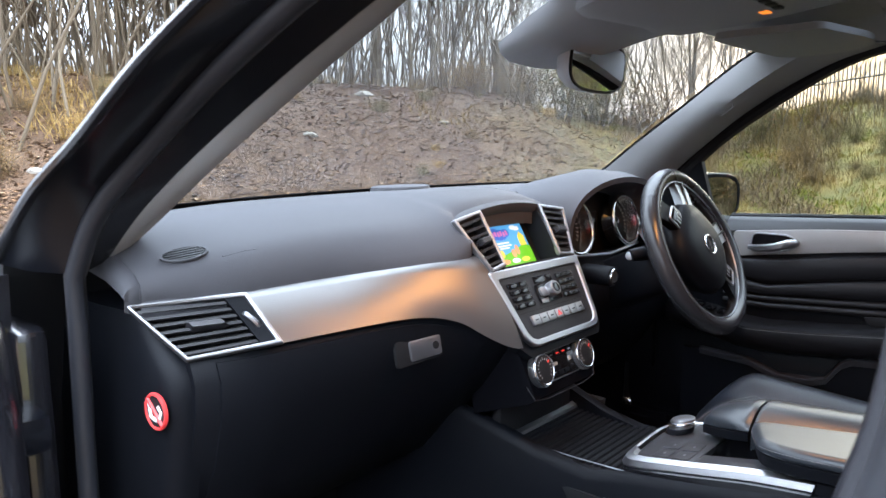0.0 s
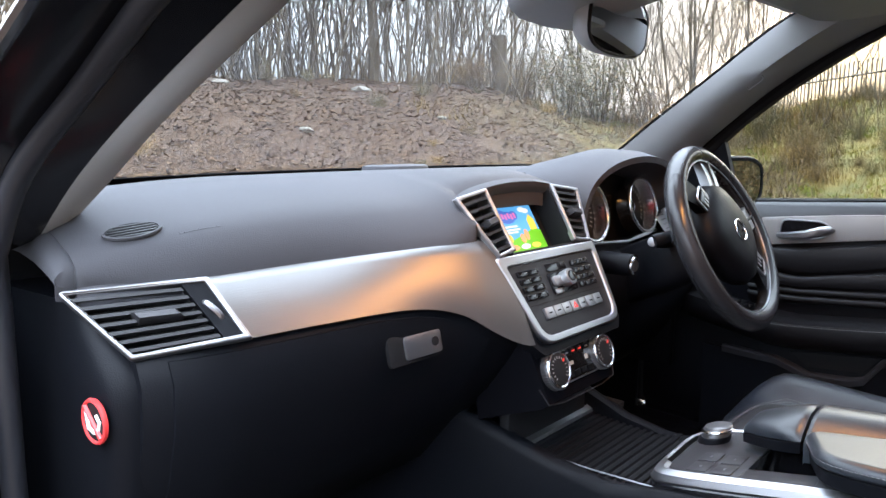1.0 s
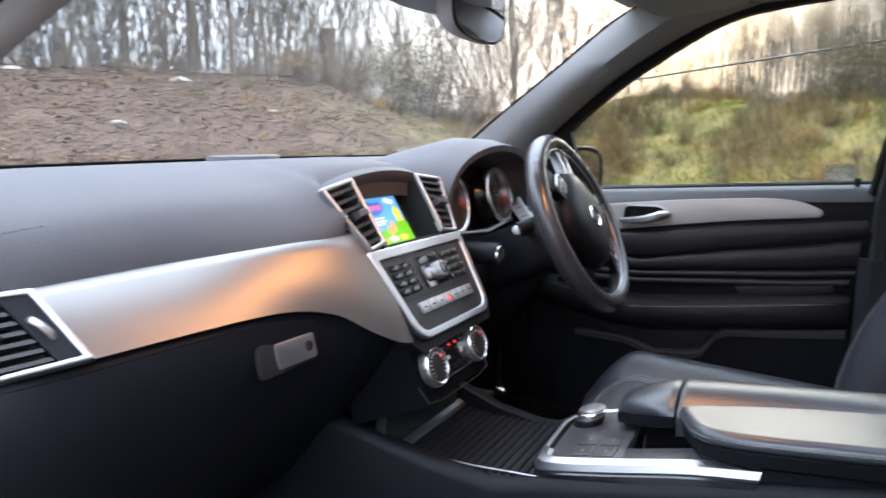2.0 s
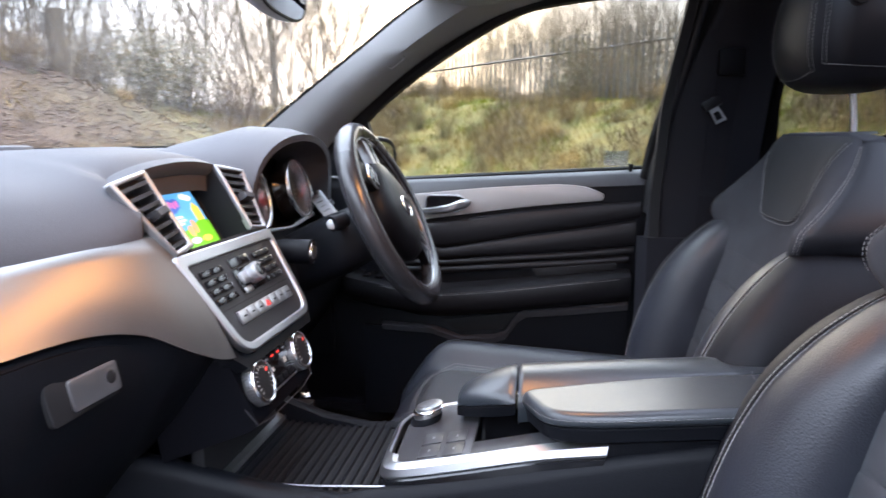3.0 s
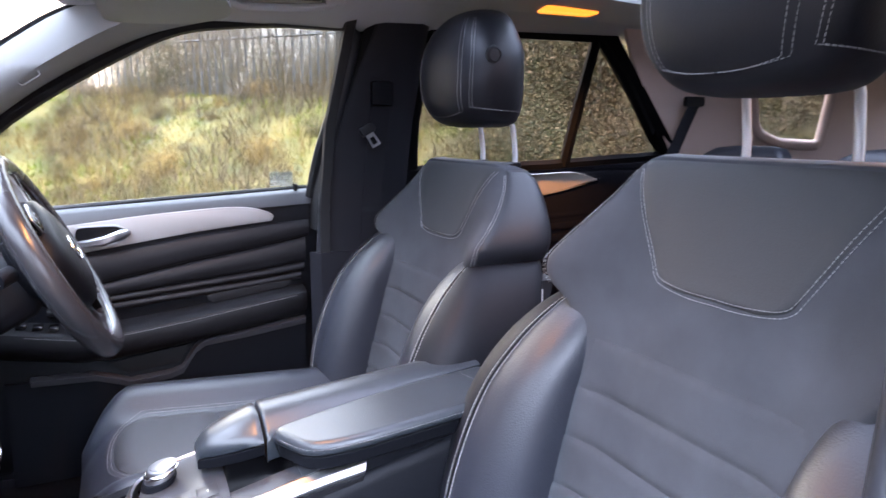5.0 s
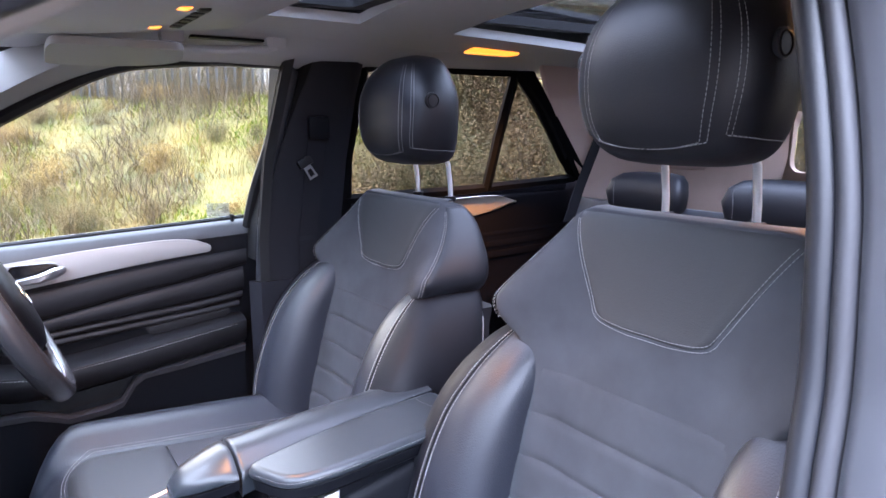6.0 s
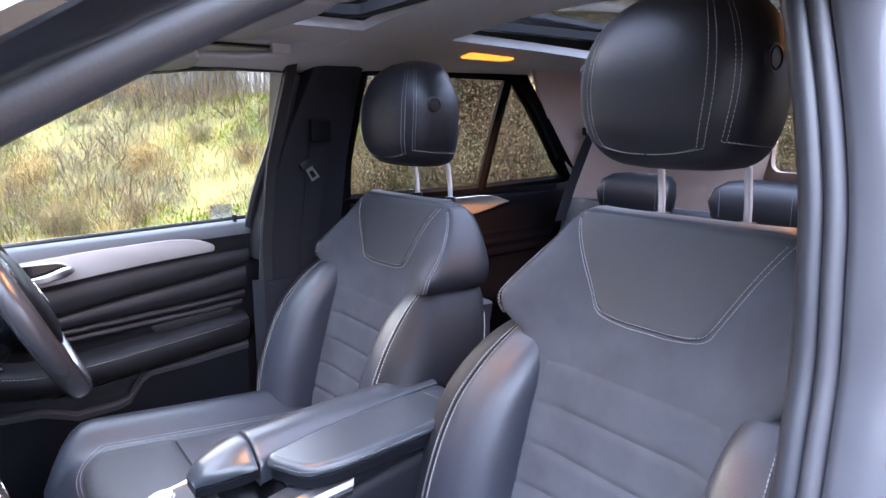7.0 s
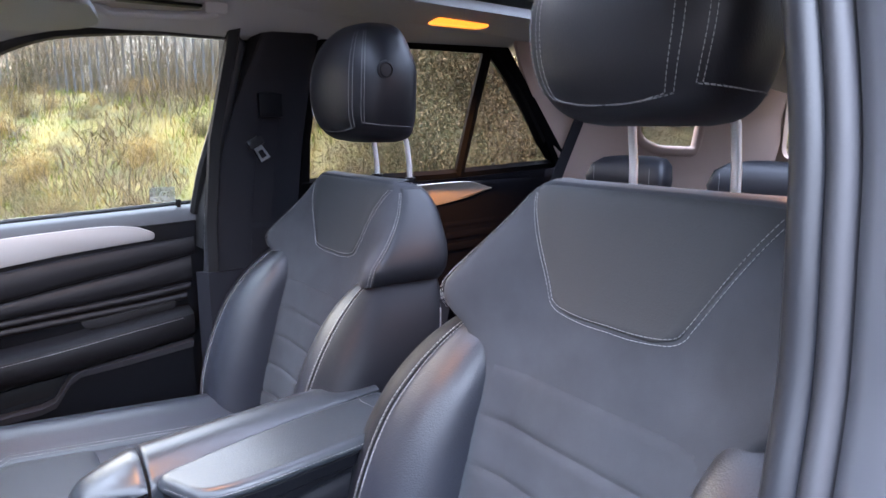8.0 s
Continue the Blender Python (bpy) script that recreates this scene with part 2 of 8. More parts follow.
def slab(grid, thick, way=None):
    """A skin of the given thickness behind a grid of points. way: the direction of its back, or the normal's."""
    rows, cols = len(grid), len(grid[0])
    g = [[Vector(p) for p in r] for r in grid]
    back = []
    for i in range(rows):
        for j in range(cols):
            if way is not None:
                d = Vector(way)
            else:
                du = g[min(i + 1, rows - 1)][j] - g[max(i - 1, 0)][j]
                dv = g[i][min(j + 1, cols - 1)] - g[i][max(j - 1, 0)]
                d = du.cross(dv).normalized()
            back.append(g[i][j] + d * thick)
    vs = [p for r in g for p in r] + back
    n = rows * cols
    fs = []
    for i in range(rows - 1):
        for j in range(cols - 1):
            a = i * cols + j
            fs.append((a, a + 1, a + cols + 1, a + cols))
            fs.append((n + a, n + a + cols, n + a + cols + 1, n + a + 1))
    edge = [j for j in range(cols)] + [i * cols + cols - 1 for i in range(1, rows)] + [(rows - 1) * cols + j for j in range(cols - 2, -1, -1)] + [i * cols for i in range(rows - 2, 0, -1)]
    for a, b in zip(edge, edge[1:] + edge[:1]):
        fs.append((a, a + n, b + n, b))
    return [tuple(p) for p in vs], fs


def curve_through(keys, n):
    """n + 1 points on a smooth line through the keys (tuples of any length)."""
    k = [np.array(p, float) for p in keys]
    out = []
    for i in range(n + 1):
        s = i / n * (len(k) - 1)
        j = min(int(s), len(k) - 2)
        u = s - j
        a, b, c, d = k[max(j - 1, 0)], k[j], k[j + 1], k[min(j + 2, len(k) - 1)]
        out.append(0.5 * (2 * b + (c - a) * u + (2 * a - 5 * b + 4 * c - d) * u * u + (3 * b - a - 3 * c + d) * u ** 3))
    return out


def table(keys, x):
    return float(np.interp(x, [a for a, b in keys], [b for a, b in keys]))


def soft_table(keys, x):
    """As table(), but gliding smoothly through the keys."""
    xs, ys = [a for a, b in keys], [b for a, b in keys]
    if x <= xs[0]:
        return ys[0]
    if x >= xs[-1]:
        return ys[-1]
    j = max(i for i in range(len(xs)) if xs[i] <= x)
    j = min(j, len(xs) - 2)
    u = (x - xs[j]) / (xs[j + 1] - xs[j])
    d = [(ys[min(i + 1, len(ys) - 1)] - ys[max(i - 1, 0)]) / (xs[min(i + 1, len(xs) - 1)] - xs[max(i - 1, 0)]) * (xs[j + 1] - xs[j]) for i in (j, j + 1)]
    return (2 * u ** 3 - 3 * u * u + 1) * ys[j] + (u ** 3 - 2 * u * u + u) * d[0] + (3 * u * u - 2 * u ** 3) * ys[j + 1] + (u ** 3 - u * u) * d[1]


def tube(path, radius, sides=8, flat=1.0, up=(0, 0, 1), closed=False):
    """A round or flattened bar along a line; radius may be a list."""
    p = [Vector(q) for q in path]
    n = len(p)
    rings = []
    side = None
    for i in range(n):
        a = p[i - 1] if (closed or i) else p[0]
        b = p[(i + 1) % n] if (closed or i < n - 1) else p[-1]
        way = (b - a).normalized()
        if side is None:
            side = way.cross(Vector(up))
            if side.length < 1e-3:
                side = way.cross(Vector((1, 0, 0)))
        side = (side - way * side.dot(way)).normalized()
        top = side.cross(way).normalized()
        r = radius[i] if isinstance(radius, (list, tuple)) else radius
        rings.append([p[i] + side * (r * math.cos(2 * math.pi * k / sides)) + top * (r * flat * math.sin(2 * math.pi * k / sides)) for k in range(sides)])
    if closed:
        rings.append(rings[0])
    return loft(rings, caps=not closed)


def box(size, bevel=0.003, seg=2, at=(0, 0, 0), m=None):
    bm = bmesh.new()
    bmesh.ops.create_cube(bm, size=1.0, matrix=Matrix.Diagonal((*size, 1)))
    if bevel:
        bmesh.ops.bevel(bm, geom=list(bm.edges), offset=min(bevel, min(size) * 0.49), segments=seg, profile=0.6, affect="EDGES")
    bmesh.ops.transform(bm, matrix=(m or Matrix()) @ Matrix.Translation(at), verts=bm.verts)
    return bm


def geo_of(bm):
    bm.verts.index_update()
    g = [tuple(v.co) for v in bm.verts], [tuple(v.index for v in f.verts) for f in bm.faces]
    bm.free()
    return g


def plate(outline, thick, bevel=0.003, m=None, seg=2):
    """A plate with rounded rims: the outline (x, y) stands on z = 0 and rises by thick, then m."""
    bm = bmesh.new()
    face = bm.faces.new([bm.verts.new((x, y, 0)) for x, y in outline])
    got = bmesh.ops.extrude_face_region(bm, geom=[face])
    tops = [v for v in got["geom"] if isinstance(v, bmesh.types.BMVert)]
    bmesh.ops.translate(bm, verts=tops, vec=(0, 0, thick))
    bmesh.ops.recalc_face_normals(bm, faces=bm.faces)
    if bevel:
        rim = [e for e in bm.edges if all(abs(v.co.z - thick) < 1e-6 for v in e.verts)]
        bmesh.ops.bevel(bm, geom=rim, offset=bevel, segments=seg, profile=0.6, affect="EDGES")
    if m is not None:
        bmesh.ops.transform(bm, matrix=m, verts=bm.verts)
    return bm


def frame_plate(outer, inner, thick, m=None):
    """A flat frame between two outlines with as many points."""
    n = len(outer)
    vs = [(x, y, 0) for x, y in outer] + [(x, y, thick) for x, y in outer] + [(x, y, thick) for x, y in inner] + [(x, y, 0) for x, y in inner]
    fs = []
    for i in range(n):
        j = (i + 1) % n
        for k in range(4):
            a, b = k * n, ((k + 1) % 4) * n
            fs.append((a + i, a + j, b + j, b + i))
    return moved((vs, fs), m) if m is not None else (vs, fs)


def inside(y, z, outline):
    """Whether a place lies within an outline."""
    odd = False
    for (ay, az), (by, bz) in zip(outline, outline[1:] + outline[:1]):
        if (az > z) != (bz > z) and y < ay + (z - az) / (bz - az) * (by - ay):
            odd = not odd
    return odd


def holed(at, nu, nv, way, thick, outline):
    """A panel of the given thickness with a window opening through it; at(u, v) gives its places."""
    front = [Vector(at(i / nu, j / nv)) for i in range(nu + 1) for j in range(nv + 1)]
    k, n, faces, edges = nv + 1, len(front), [], {}
    for i in range(nu):
        for j in range(nv):
            f = (i * k + j, i * k + j + 1, (i + 1) * k + j + 1, (i + 1) * k + j)
            c = (front[f[0]] + front[f[2]]) / 2
            if not inside(c.y, c.z, outline):
                faces.append(f)
                for a, b in zip(f, f[1:] + f[:1]):
                    edges[(min(a, b), max(a, b))] = edges.get((min(a, b), max(a, b)), 0) + 1
    back = [p + Vector(way) * thick for p in front]
    fs = faces + [tuple(q + n for q in f[::-1]) for f in faces] + [(a, b, b + n, a + n) for (a, b), c in edges.items() if c == 1]
    used = sorted({q for f in fs for q in f})
    where = {q: i for i, q in enumerate(used)}
    both = front + back
    return [tuple(both[q]) for q in used], [tuple(where[q] for q in f) for f in fs]


def round_outline(points, r, seg=4):
    """An outline with rounded corners."""
    out = []
    n = len(points)
    for i in range(n):
        p, a, b = Vector(points[i]), Vector(points[i - 1]), Vector(points[(i + 1) % n])
        rr = r[i] if isinstance(r, (list, tuple)) else r
        u, v = (a - p), (b - p)
        ra, rb = min(rr, u.length * 0.45), min(rr, v.length * 0.45)
        s, e = p + u.normalized() * ra, p + v.normalized() * rb
        for k in range(seg + 1):
            t = k / seg
            out.append(tuple(s * (1 - t) ** 2 + p * (2 * t * (1 - t)) + e * t * t))
    return out


def disc(r, thick, m, sides=32, bevel=0.002):
    return plate([(r * math.cos(2 * math.pi * k / sides), r * math.sin(2 * math.pi * k / sides)) for k in range(sides)], thick, bevel, m)


def ring(r, tube_r, m, sides=40):
    return moved(tube([(r * math.cos(2 * math.pi * k / sides), r * math.sin(2 * math.pi * k / sides), 0) for k in range(sides)], tube_r, 8, closed=True), m)


def seam(path, normals, gap=0.0018, long=0.0040, wide=0.0009):
    """Stitches: short raised threads along a line that lies on a surface."""
    p = [Vector(q) for q in path]
    nn = [Vector(q) for q in normals]
    run = [0.0]
    for a, b in zip(p, p[1:]):
        run.append(run[-1] + (b - a).length)
    vs, fs = [], []
    s = gap
    while s + long < run[-1]:
        ends = []
        for q in (s, s + long):
            j = max(i for i in range(len(run) - 1) if run[i] <= q)
            u = (q - run[j]) / max(1e-9, run[j + 1] - run[j])
            ends.append((p[j].lerp(p[j + 1], u), nn[j].lerp(nn[j + 1], u).normalized()))
        (a, na), (b, nb) = ends
        side = (b - a).cross(na).normalized() * (wide / 2)
        k = len(vs)
        vs += [tuple(q) for q in (a - side, a + side, b + side, b - side, a - side * 0.6 + na * wide * 0.6, a + side * 0.6 + na * wide * 0.6, b + side * 0.6 + nb * wide * 0.6, b - side * 0.6 + nb * wide * 0.6)]
        fs += [(k + 4, k + 5, k + 6, k + 7), (k, k + 4, k + 7, k + 3), (k + 1, k + 2, k + 6, k + 5), (k, k + 1, k + 5, k + 4), (k + 2, k + 3, k + 7, k + 6)]
        s += long + gap
    return vs, fs


def oval(cx, cy, w, d, n, k=40, z=0.0):
    """A ring between an ellipse and a rectangle (n from 2 upwards)."""
    out = []
    for i in range(k):
        a = 2 * math.pi * i / k
        c, s = math.cos(a), math.sin(a)
        out.append((cx + w * math.copysign(abs(c) ** (2 / n), c), cy + d * math.copysign(abs(s) ** (2 / n), s), z))
    return out


def ramp_up(v, a, b):
    t = min(1, max(0, (v - a) / (b - a)))
    return t * t * (3 - 2 * t)


# ---- car body: pillars, roof, glass, floor ----
SIDES = ((1, "right"), (-1, "left"))
body = thing("car_body", "black estate car body shell with grey lined pillars and roof", "car")

# section keys of a front pillar: glass edge, inner ridge, window edge, outer edge
A_KEYS = [
    ((0.700, 1.120, 1.060), (0.668, 0.960, 1.060), (0.770, 0.880, 1.040), (0.850, 0.960, 1.030)),
    ((0.672, 0.990, 1.130), (0.650, 0.868, 1.118), (0.764, 0.800, 1.135), (0.835, 0.880, 1.140)),
    ((0.648, 0.880, 1.204), (0.632, 0.760, 1.185), (0.752, 0.715, 1.210), (0.800, 0.800, 1.240)),
    ((0.625, 0.730, 1.305), (0.578, 0.630, 1.283), (0.716, 0.590, 1.297), (0.755, 0.640, 1.330)),
    ((0.600, 0.585, 1.402), (0.548, 0.525, 1.350), (0.672, 0.420, 1.382), (0.715, 0.450, 1.410)),
    ((0.575, 0.470, 1.450), (0.530, 0.420, 1.415), (0.640, 0.290, 1.414), (0.690, 0.300, 1.440)),
]
# the open door bares the seal and flange on the left: seal line and painted outer edge there
LEFT_SEAL = [(0.760, 0.905, 1.040), (0.742, 0.862, 1.125), (0.704, 0.775, 1.210), (0.683, 0.645, 1.288), (0.654, 0.470, 1.372), (0.640, 0.290, 1.414)]
LEFT_EDGE = [(0.830, 0.960, 1.060), (0.806, 0.880, 1.145), (0.784, 0.785, 1.206), (0.752, 0.668, 1.292), (0.708, 0.510, 1.382), (0.690, 0.300, 1.440)]
for side, word in SIDES:
    lines = [curve_through([k[j] for k in A_KEYS], 24) for j in range(4)]
    if side < 0:
        lines[2:] = [curve_through(LEFT_SEAL, 24), curve_through(LEFT_EDGE, 24)]
    rings, flange = [], []
    for g, r, w, o in zip(*lines):
        g, r, w, o = [Vector((p[0] * side, p[1], p[2])) for p in (g, r, w, o)]
        if side > 0:
            r = r.lerp(g.lerp(w, 0.5), 0.5)
        bend = [g.lerp(r, 0.5) + (r - w).normalized() * 0.006, r, r.lerp(w, 0.33) + (r - g).normalized() * 0.008, r.lerp(w, 0.66) + (r - g).normalized() * 0.006]
        reach = (0.44 - 0.14 * len(rings) / 24) if side < 0 else 0.88
        bend = [bend[0], bend[1], r.lerp(w, reach * 0.4) + (r - g).normalized() * 0.007, r.lerp(w, reach * 0.8) + (r - g).normalized() * 0.006, r.lerp(w, reach) + (r - g).normalized() * 0.002]
        flange.append([bend[4] - (r - g).normalized() * 0.001, bend[4].lerp(w, 0.5) + (r - g).normalized() * 0.001, w, w.lerp(g, 0.5) + (g - r).normalized() * 0.004, bend[4].lerp(g, 0.3)])
        rings.append([g, *bend, bend[4].lerp(g, 0.5)])
    part("pillar_flange", loft(flange), JAMB, body, "black flange beside the pillar trim", angle=50)
    part("a_pillar_trim", loft(rings), PILLAR_TRIM, body, "grey cloth-lined front pillar trim", angle=50)
    skin = []
    for g, r, w, o in zip(*lines):
        g, w, o = [Vector((p[0] * side, p[1], p[2])) for p in (g, w, o)]
        skin.append([g + Vector((0.012 * side, 0.012, 0.004)), g.lerp(o, 0.5) + Vector((0.02 * side, 0.02, 0.02)), o, o.lerp(w, 0.5) + Vector((0.008 * side, -0.004, 0)), w + Vector((0.006 * side, 0, 0.004))])
    if side > 0:
        mark = round_outline([(-0.022, -0.007), (0.022, -0.007), (0.022, 0.007), (-0.022, 0.007)], 0.006)
        at = [Vector(rings[k][2]).lerp(Vector(rings[k][3]), 0.35) for k in (13, 16)]
        along = (at[1] - at[0]).normalized()
        face = (Vector((-1.058, 0, 1.2)) - at[0])
        face = (face - along * face.dot(along)).normalized()
        across = face.cross(along)
        place = Matrix((along, across, face)).transposed().to_4x4()
        place.translation = at[0].lerp(at[1], 0.5) + face * 0.001
        part("airbag_mark", frame_plate(mark, [(x * 0.90, y * 0.72) for x, y in mark], 0.002, place), PILLAR_TRIM, body, "faint raised airbag mark")
    part("a_pillar_skin", loft(skin), JAMB, body, "black outer pillar", angle=50)
    # rubber seal that follows the door opening
    path = [Vector(((p[0] + 0.010) * side, p[1], p[2] + 0.014)) for p in lines[2]] if side > 0 else [Vector((-p[0], p[1], p[2])) for p in lines[2]]
    foot = 0.775 if side > 0 else 0.757
    path = [Vector((foot * side, 0.930, 0.45)), Vector((foot * side, 0.925, 0.80)), Vector(((foot + 0.002) * side, 0.908, 0.98))] + path
    path += [Vector((x * side, y - (0.17 * max(0, z - 1.12) if side > 0 and y < 0.06 else 0), z)) for x, y, z in ((0.635, 0.16, 1.424), (0.640, 0.05, 1.425), (0.632, 0.030, 1.405), (0.648, 0.035, 1.30), (0.668, 0.045, 1.17), (0.692, 0.052, 1.03), (0.697, 0.068, 0.80), (0.697, 0.09, 0.45))]
    if side < 0:
        path = path[:-6]
    part("door_seal", tube(path, 0.013, 10), SEAL, body, "black rubber door seal")
    if side < 0:
        part("painted_edge", tube([Vector((-p[0] - 0.002, p[1], p[2] + 0.002)) for p in lines[3]], 0.007, 8), PAINT, body, "glossy painted edge of the pillar")
    # roof rail above the doors
    rail = []
    for y, inner, low in ((0.45, 0.50, 1.445), (0.25, 0.47, 1.440), (0.0, 0.46, 1.440), (-0.4, 0.45, 1.448), (-0.8, 0.44, 1.45), (-1.3, 0.43, 1.44), (-1.9, 0.42, 1.41)):
        rail.append([(inner * side, y, low + 0.035), (0.55 * side, y, low + 0.005), (0.61 * side, y, low - 0.018), (0.645 * side, y, low - 0.028), (0.70 * side, y, low), (0.66 * side, y, low + 0.06)])
    part("roof_rail_lining", loft(rail), HEADLINER, body, "grey cloth roof rail lining", angle=60)
    outer_rail = []
    for y, low in ((0.45, 1.44), (0.0, 1.455), (-0.8, 1.46), (-1.9, 1.42)):
        outer_rail.append([(0.655 * side, y, low - 0.01), (0.715 * side, y, low - 0.01), (0.735 * side, y, low + 0.03), (0.68 * side, y, low + 0.09), (0.62 * side, y, low + 0.10)])
    part("roof_rail_skin", loft(outer_rail), PAINT, body)

    # the closed driver's door leans back a little towards its top
    back = (lambda z: 0.17 * max(0, z - 1.12)) if side > 0 else (lambda z: 0.0)
    # centre pillar
    pil = []
    for z, x, ya, yb in ((0.40, 0.682, 0.10, -0.20), (0.75, 0.682, 0.075, -0.17), (0.95, 0.678, 0.058, -0.15), (1.05, 0.670, 0.050, -0.155), (1.20, 0.650, 0.034, -0.165), (1.35, 0.615, 0.010, -0.178), (1.44, 0.590, -0.005, -0.19)):
        ya -= back(z)
        pil.append([(x * side, ya - 0.02, z), ((x + 0.008) * side, ya, z), ((x + 0.085) * side, ya - 0.02, z), ((x + 0.085) * side, yb, z), ((x + 0.01) * side, yb, z), (x * side, yb + 0.02, z)])
    part("b_pillar_trim", loft(pil), CENTRE_BLACK, body, "black plastic centre pillar trim", angle=30)
    low = []
    for z, x in ((0.40, 0.668), (0.70, 0.668), (0.90, 0.670)):
        low.append([(x * side, 0.07, z), ((x + 0.03) * side, 0.09, z), ((x + 0.03) * side, -0.16, z), (x * side, -0.14, z)])
    part("b_pillar_lower", loft(low), CENTRE_BLACK, body, "dark grey lower pillar cover", angle=30)
    if side > 0:
        upright, jamb, strip = [], [], []
        for z, x, ya in ((0.95, 0.690, 0.060), (1.05, 0.680, 0.052), (1.20, 0.660, 0.036), (1.35, 0.622, 0.014), (1.43, 0.598, 0.0)):
            ya -= back(z)
            out = 0.80 - (z - 1.0) * 0.28
            upright.append([(x, ya - 0.004, z), (x + 0.02, ya + 0.010, z), (out, ya + 0.012, z), (out, ya - 0.05, z), (x, ya - 0.05, z)])
        part("frame_upright", loft(upright), MATT, body, "black upright beside the window", angle=30)
        for z, x in ((0.30, 0.716), (0.75, 0.716), (1.00, 0.710), (1.20, 0.688), (1.35, 0.655), (1.45, 0.63)):
            jamb.append([(x, 0.045 - back(z), z), (x + 0.08, 0.020 - back(z), z), (x + 0.16, -0.02, z), (x + 0.17, -0.06, z), (x + 0.17, -0.20, z), (x + 0.01, -0.20, z)])
        part("b_pillar_jamb", loft(jamb), FRAME_BLACK, body, "black painted door jamb")
        for z, x in ((0.30, 0.684), (0.75, 0.684), (1.00, 0.677), (1.20, 0.652), (1.35, 0.615), (1.44, 0.592)):
            strip.append([(x + dx, y - back(z), z) for dx, y in ((-0.008, 0.046), (0.002, 0.066), (0.012, 0.068), (0.017, 0.058), (0.024, 0.066), (0.036, 0.060), (0.040, 0.048), (0.040, 0.030))])
        part("jamb_seal", loft(strip), MATT, body, "ribbed rubber jamb seal", angle=25)
    else:
        # the open doorway bares seal, trim and painted flange of the centre pillar
        levels = [(0.30, 0.670, 0.105), (0.75, 0.668, 0.100), (0.92, 0.664, 0.092), (1.00, 0.660, 0.078), (1.07, 0.656, 0.063), (1.15, 0.650, 0.056), (1.22, 0.643, 0.050), (1.30, 0.628, 0.044), (1.38, 0.608, 0.038), (1.44, 0.590, 0.030)]
        fine = [tuple(p) for p in curve_through(levels, 36)]
        part("pillar_seal", tube([(-x - 0.011, y - 0.010, z) for z, x, y in fine], 0.0125, 12), SEAL, body, "soft black rubber pillar seal", angle=180)
        part("trim_strip", loft([[(-x - dx, y - dy, z) for dx, dy in ((0.021, 0.012), (0.023, 0.004), (0.028, 0.001), (0.034, 0.002), (0.038, 0.007), (0.038, 0.03), (0.021, 0.03))] for z, x, y in fine]), JAMB_TRIM, body, "dark grey ribbed jamb trim", angle=60)
        part("pillar_flange", loft([[(-x - dx, y - dy, z) for dx, dy in ((0.0385, 0.016), (0.041, 0.010), (0.050, 0.0085), (0.072, 0.013), (0.100, 0.022), (0.125, 0.040), (0.135, 0.080), (0.135, 0.20), (0.040, 0.20))] for z, x, y in fine]), FLANGE, body, "dark painted pillar flange, lightened for mirrored sky", angle=60)
        part("outer_pillar", loft([[(-x - dx, y - dy, z) for dx, dy in ((0.120, 0.040), (0.150, 0.046), (0.185 + 0.05 * ramp_up(1.25 - z, 0, 0.3), 0.075), (0.195 + 0.05 * ramp_up(1.25 - z, 0, 0.3), 0.14), (0.19, 0.27), (0.12, 0.27))] for z, x, y in fine]), PAINT, body, "glossy black outer pillar", angle=60)

# roof lining with two glass openings
OPEN_X = 0.36
def roof_z(x, y):
    return 1.505 - 0.16 * x * x - 0.03 * (y - 0.1) ** 2 - 0.02 * max(0, y - 0.3)
for x0, x1, y0, y1 in ((-0.56, 0.56, 0.30, 0.46), (-0.50, 0.50, -0.29, -0.06), (-0.50, 0.50, -2.0, -1.02), (-0.50, -OPEN_X, -1.02, -0.29), (OPEN_X, 0.50, -1.02, -0.29), (-0.50, -OPEN_X, -0.06, 0.30), (OPEN_X, 0.50, -0.06, 0.30)):
    grid = [[(x0 + (x1 - x0) * i / 8, y0 + (y1 - y0) * j / 8, roof_z(x0 + (x1 - x0) * i / 8, y0 + (y1 - y0) * j / 8)) for j in range(9)] for i in range(9)]
    part("roof_lining", slab(grid, 0.02, (0, 0, 1)), HEADLINER, body, "grey cloth roof lining", angle=50)
for y0, y1 in ((-0.06, 0.30), (-1.02, -0.29)):
    rim = round_outline([(-OPEN_X, y0), (OPEN_X, y0), (OPEN_X, y1), (-OPEN_X, y1)], 0.05)
    inn = round_outline([(-OPEN_X + 0.03, y0 + 0.03), (OPEN_X - 0.03, y0 + 0.03), (OPEN_X - 0.03, y1 - 0.03), (-OPEN_X + 0.03, y1 - 0.03)], 0.03)
    part("sunroof_frame", frame_plate(rim, inn, 0.02, Matrix.Translation((0, 0, 1.508))), MATT, body, "black sunroof frame")
    pane = part("sunroof_glass", plate([(-OPEN_X, y0), (OPEN_X, y0), (OPEN_X, y1), (-OPEN_X, y1)], 0.005, 0, Matrix.Translation((0, 0, 1.535))), ROOF_GLASS, body, "dark tinted glass roof pane")
roof_skin = []
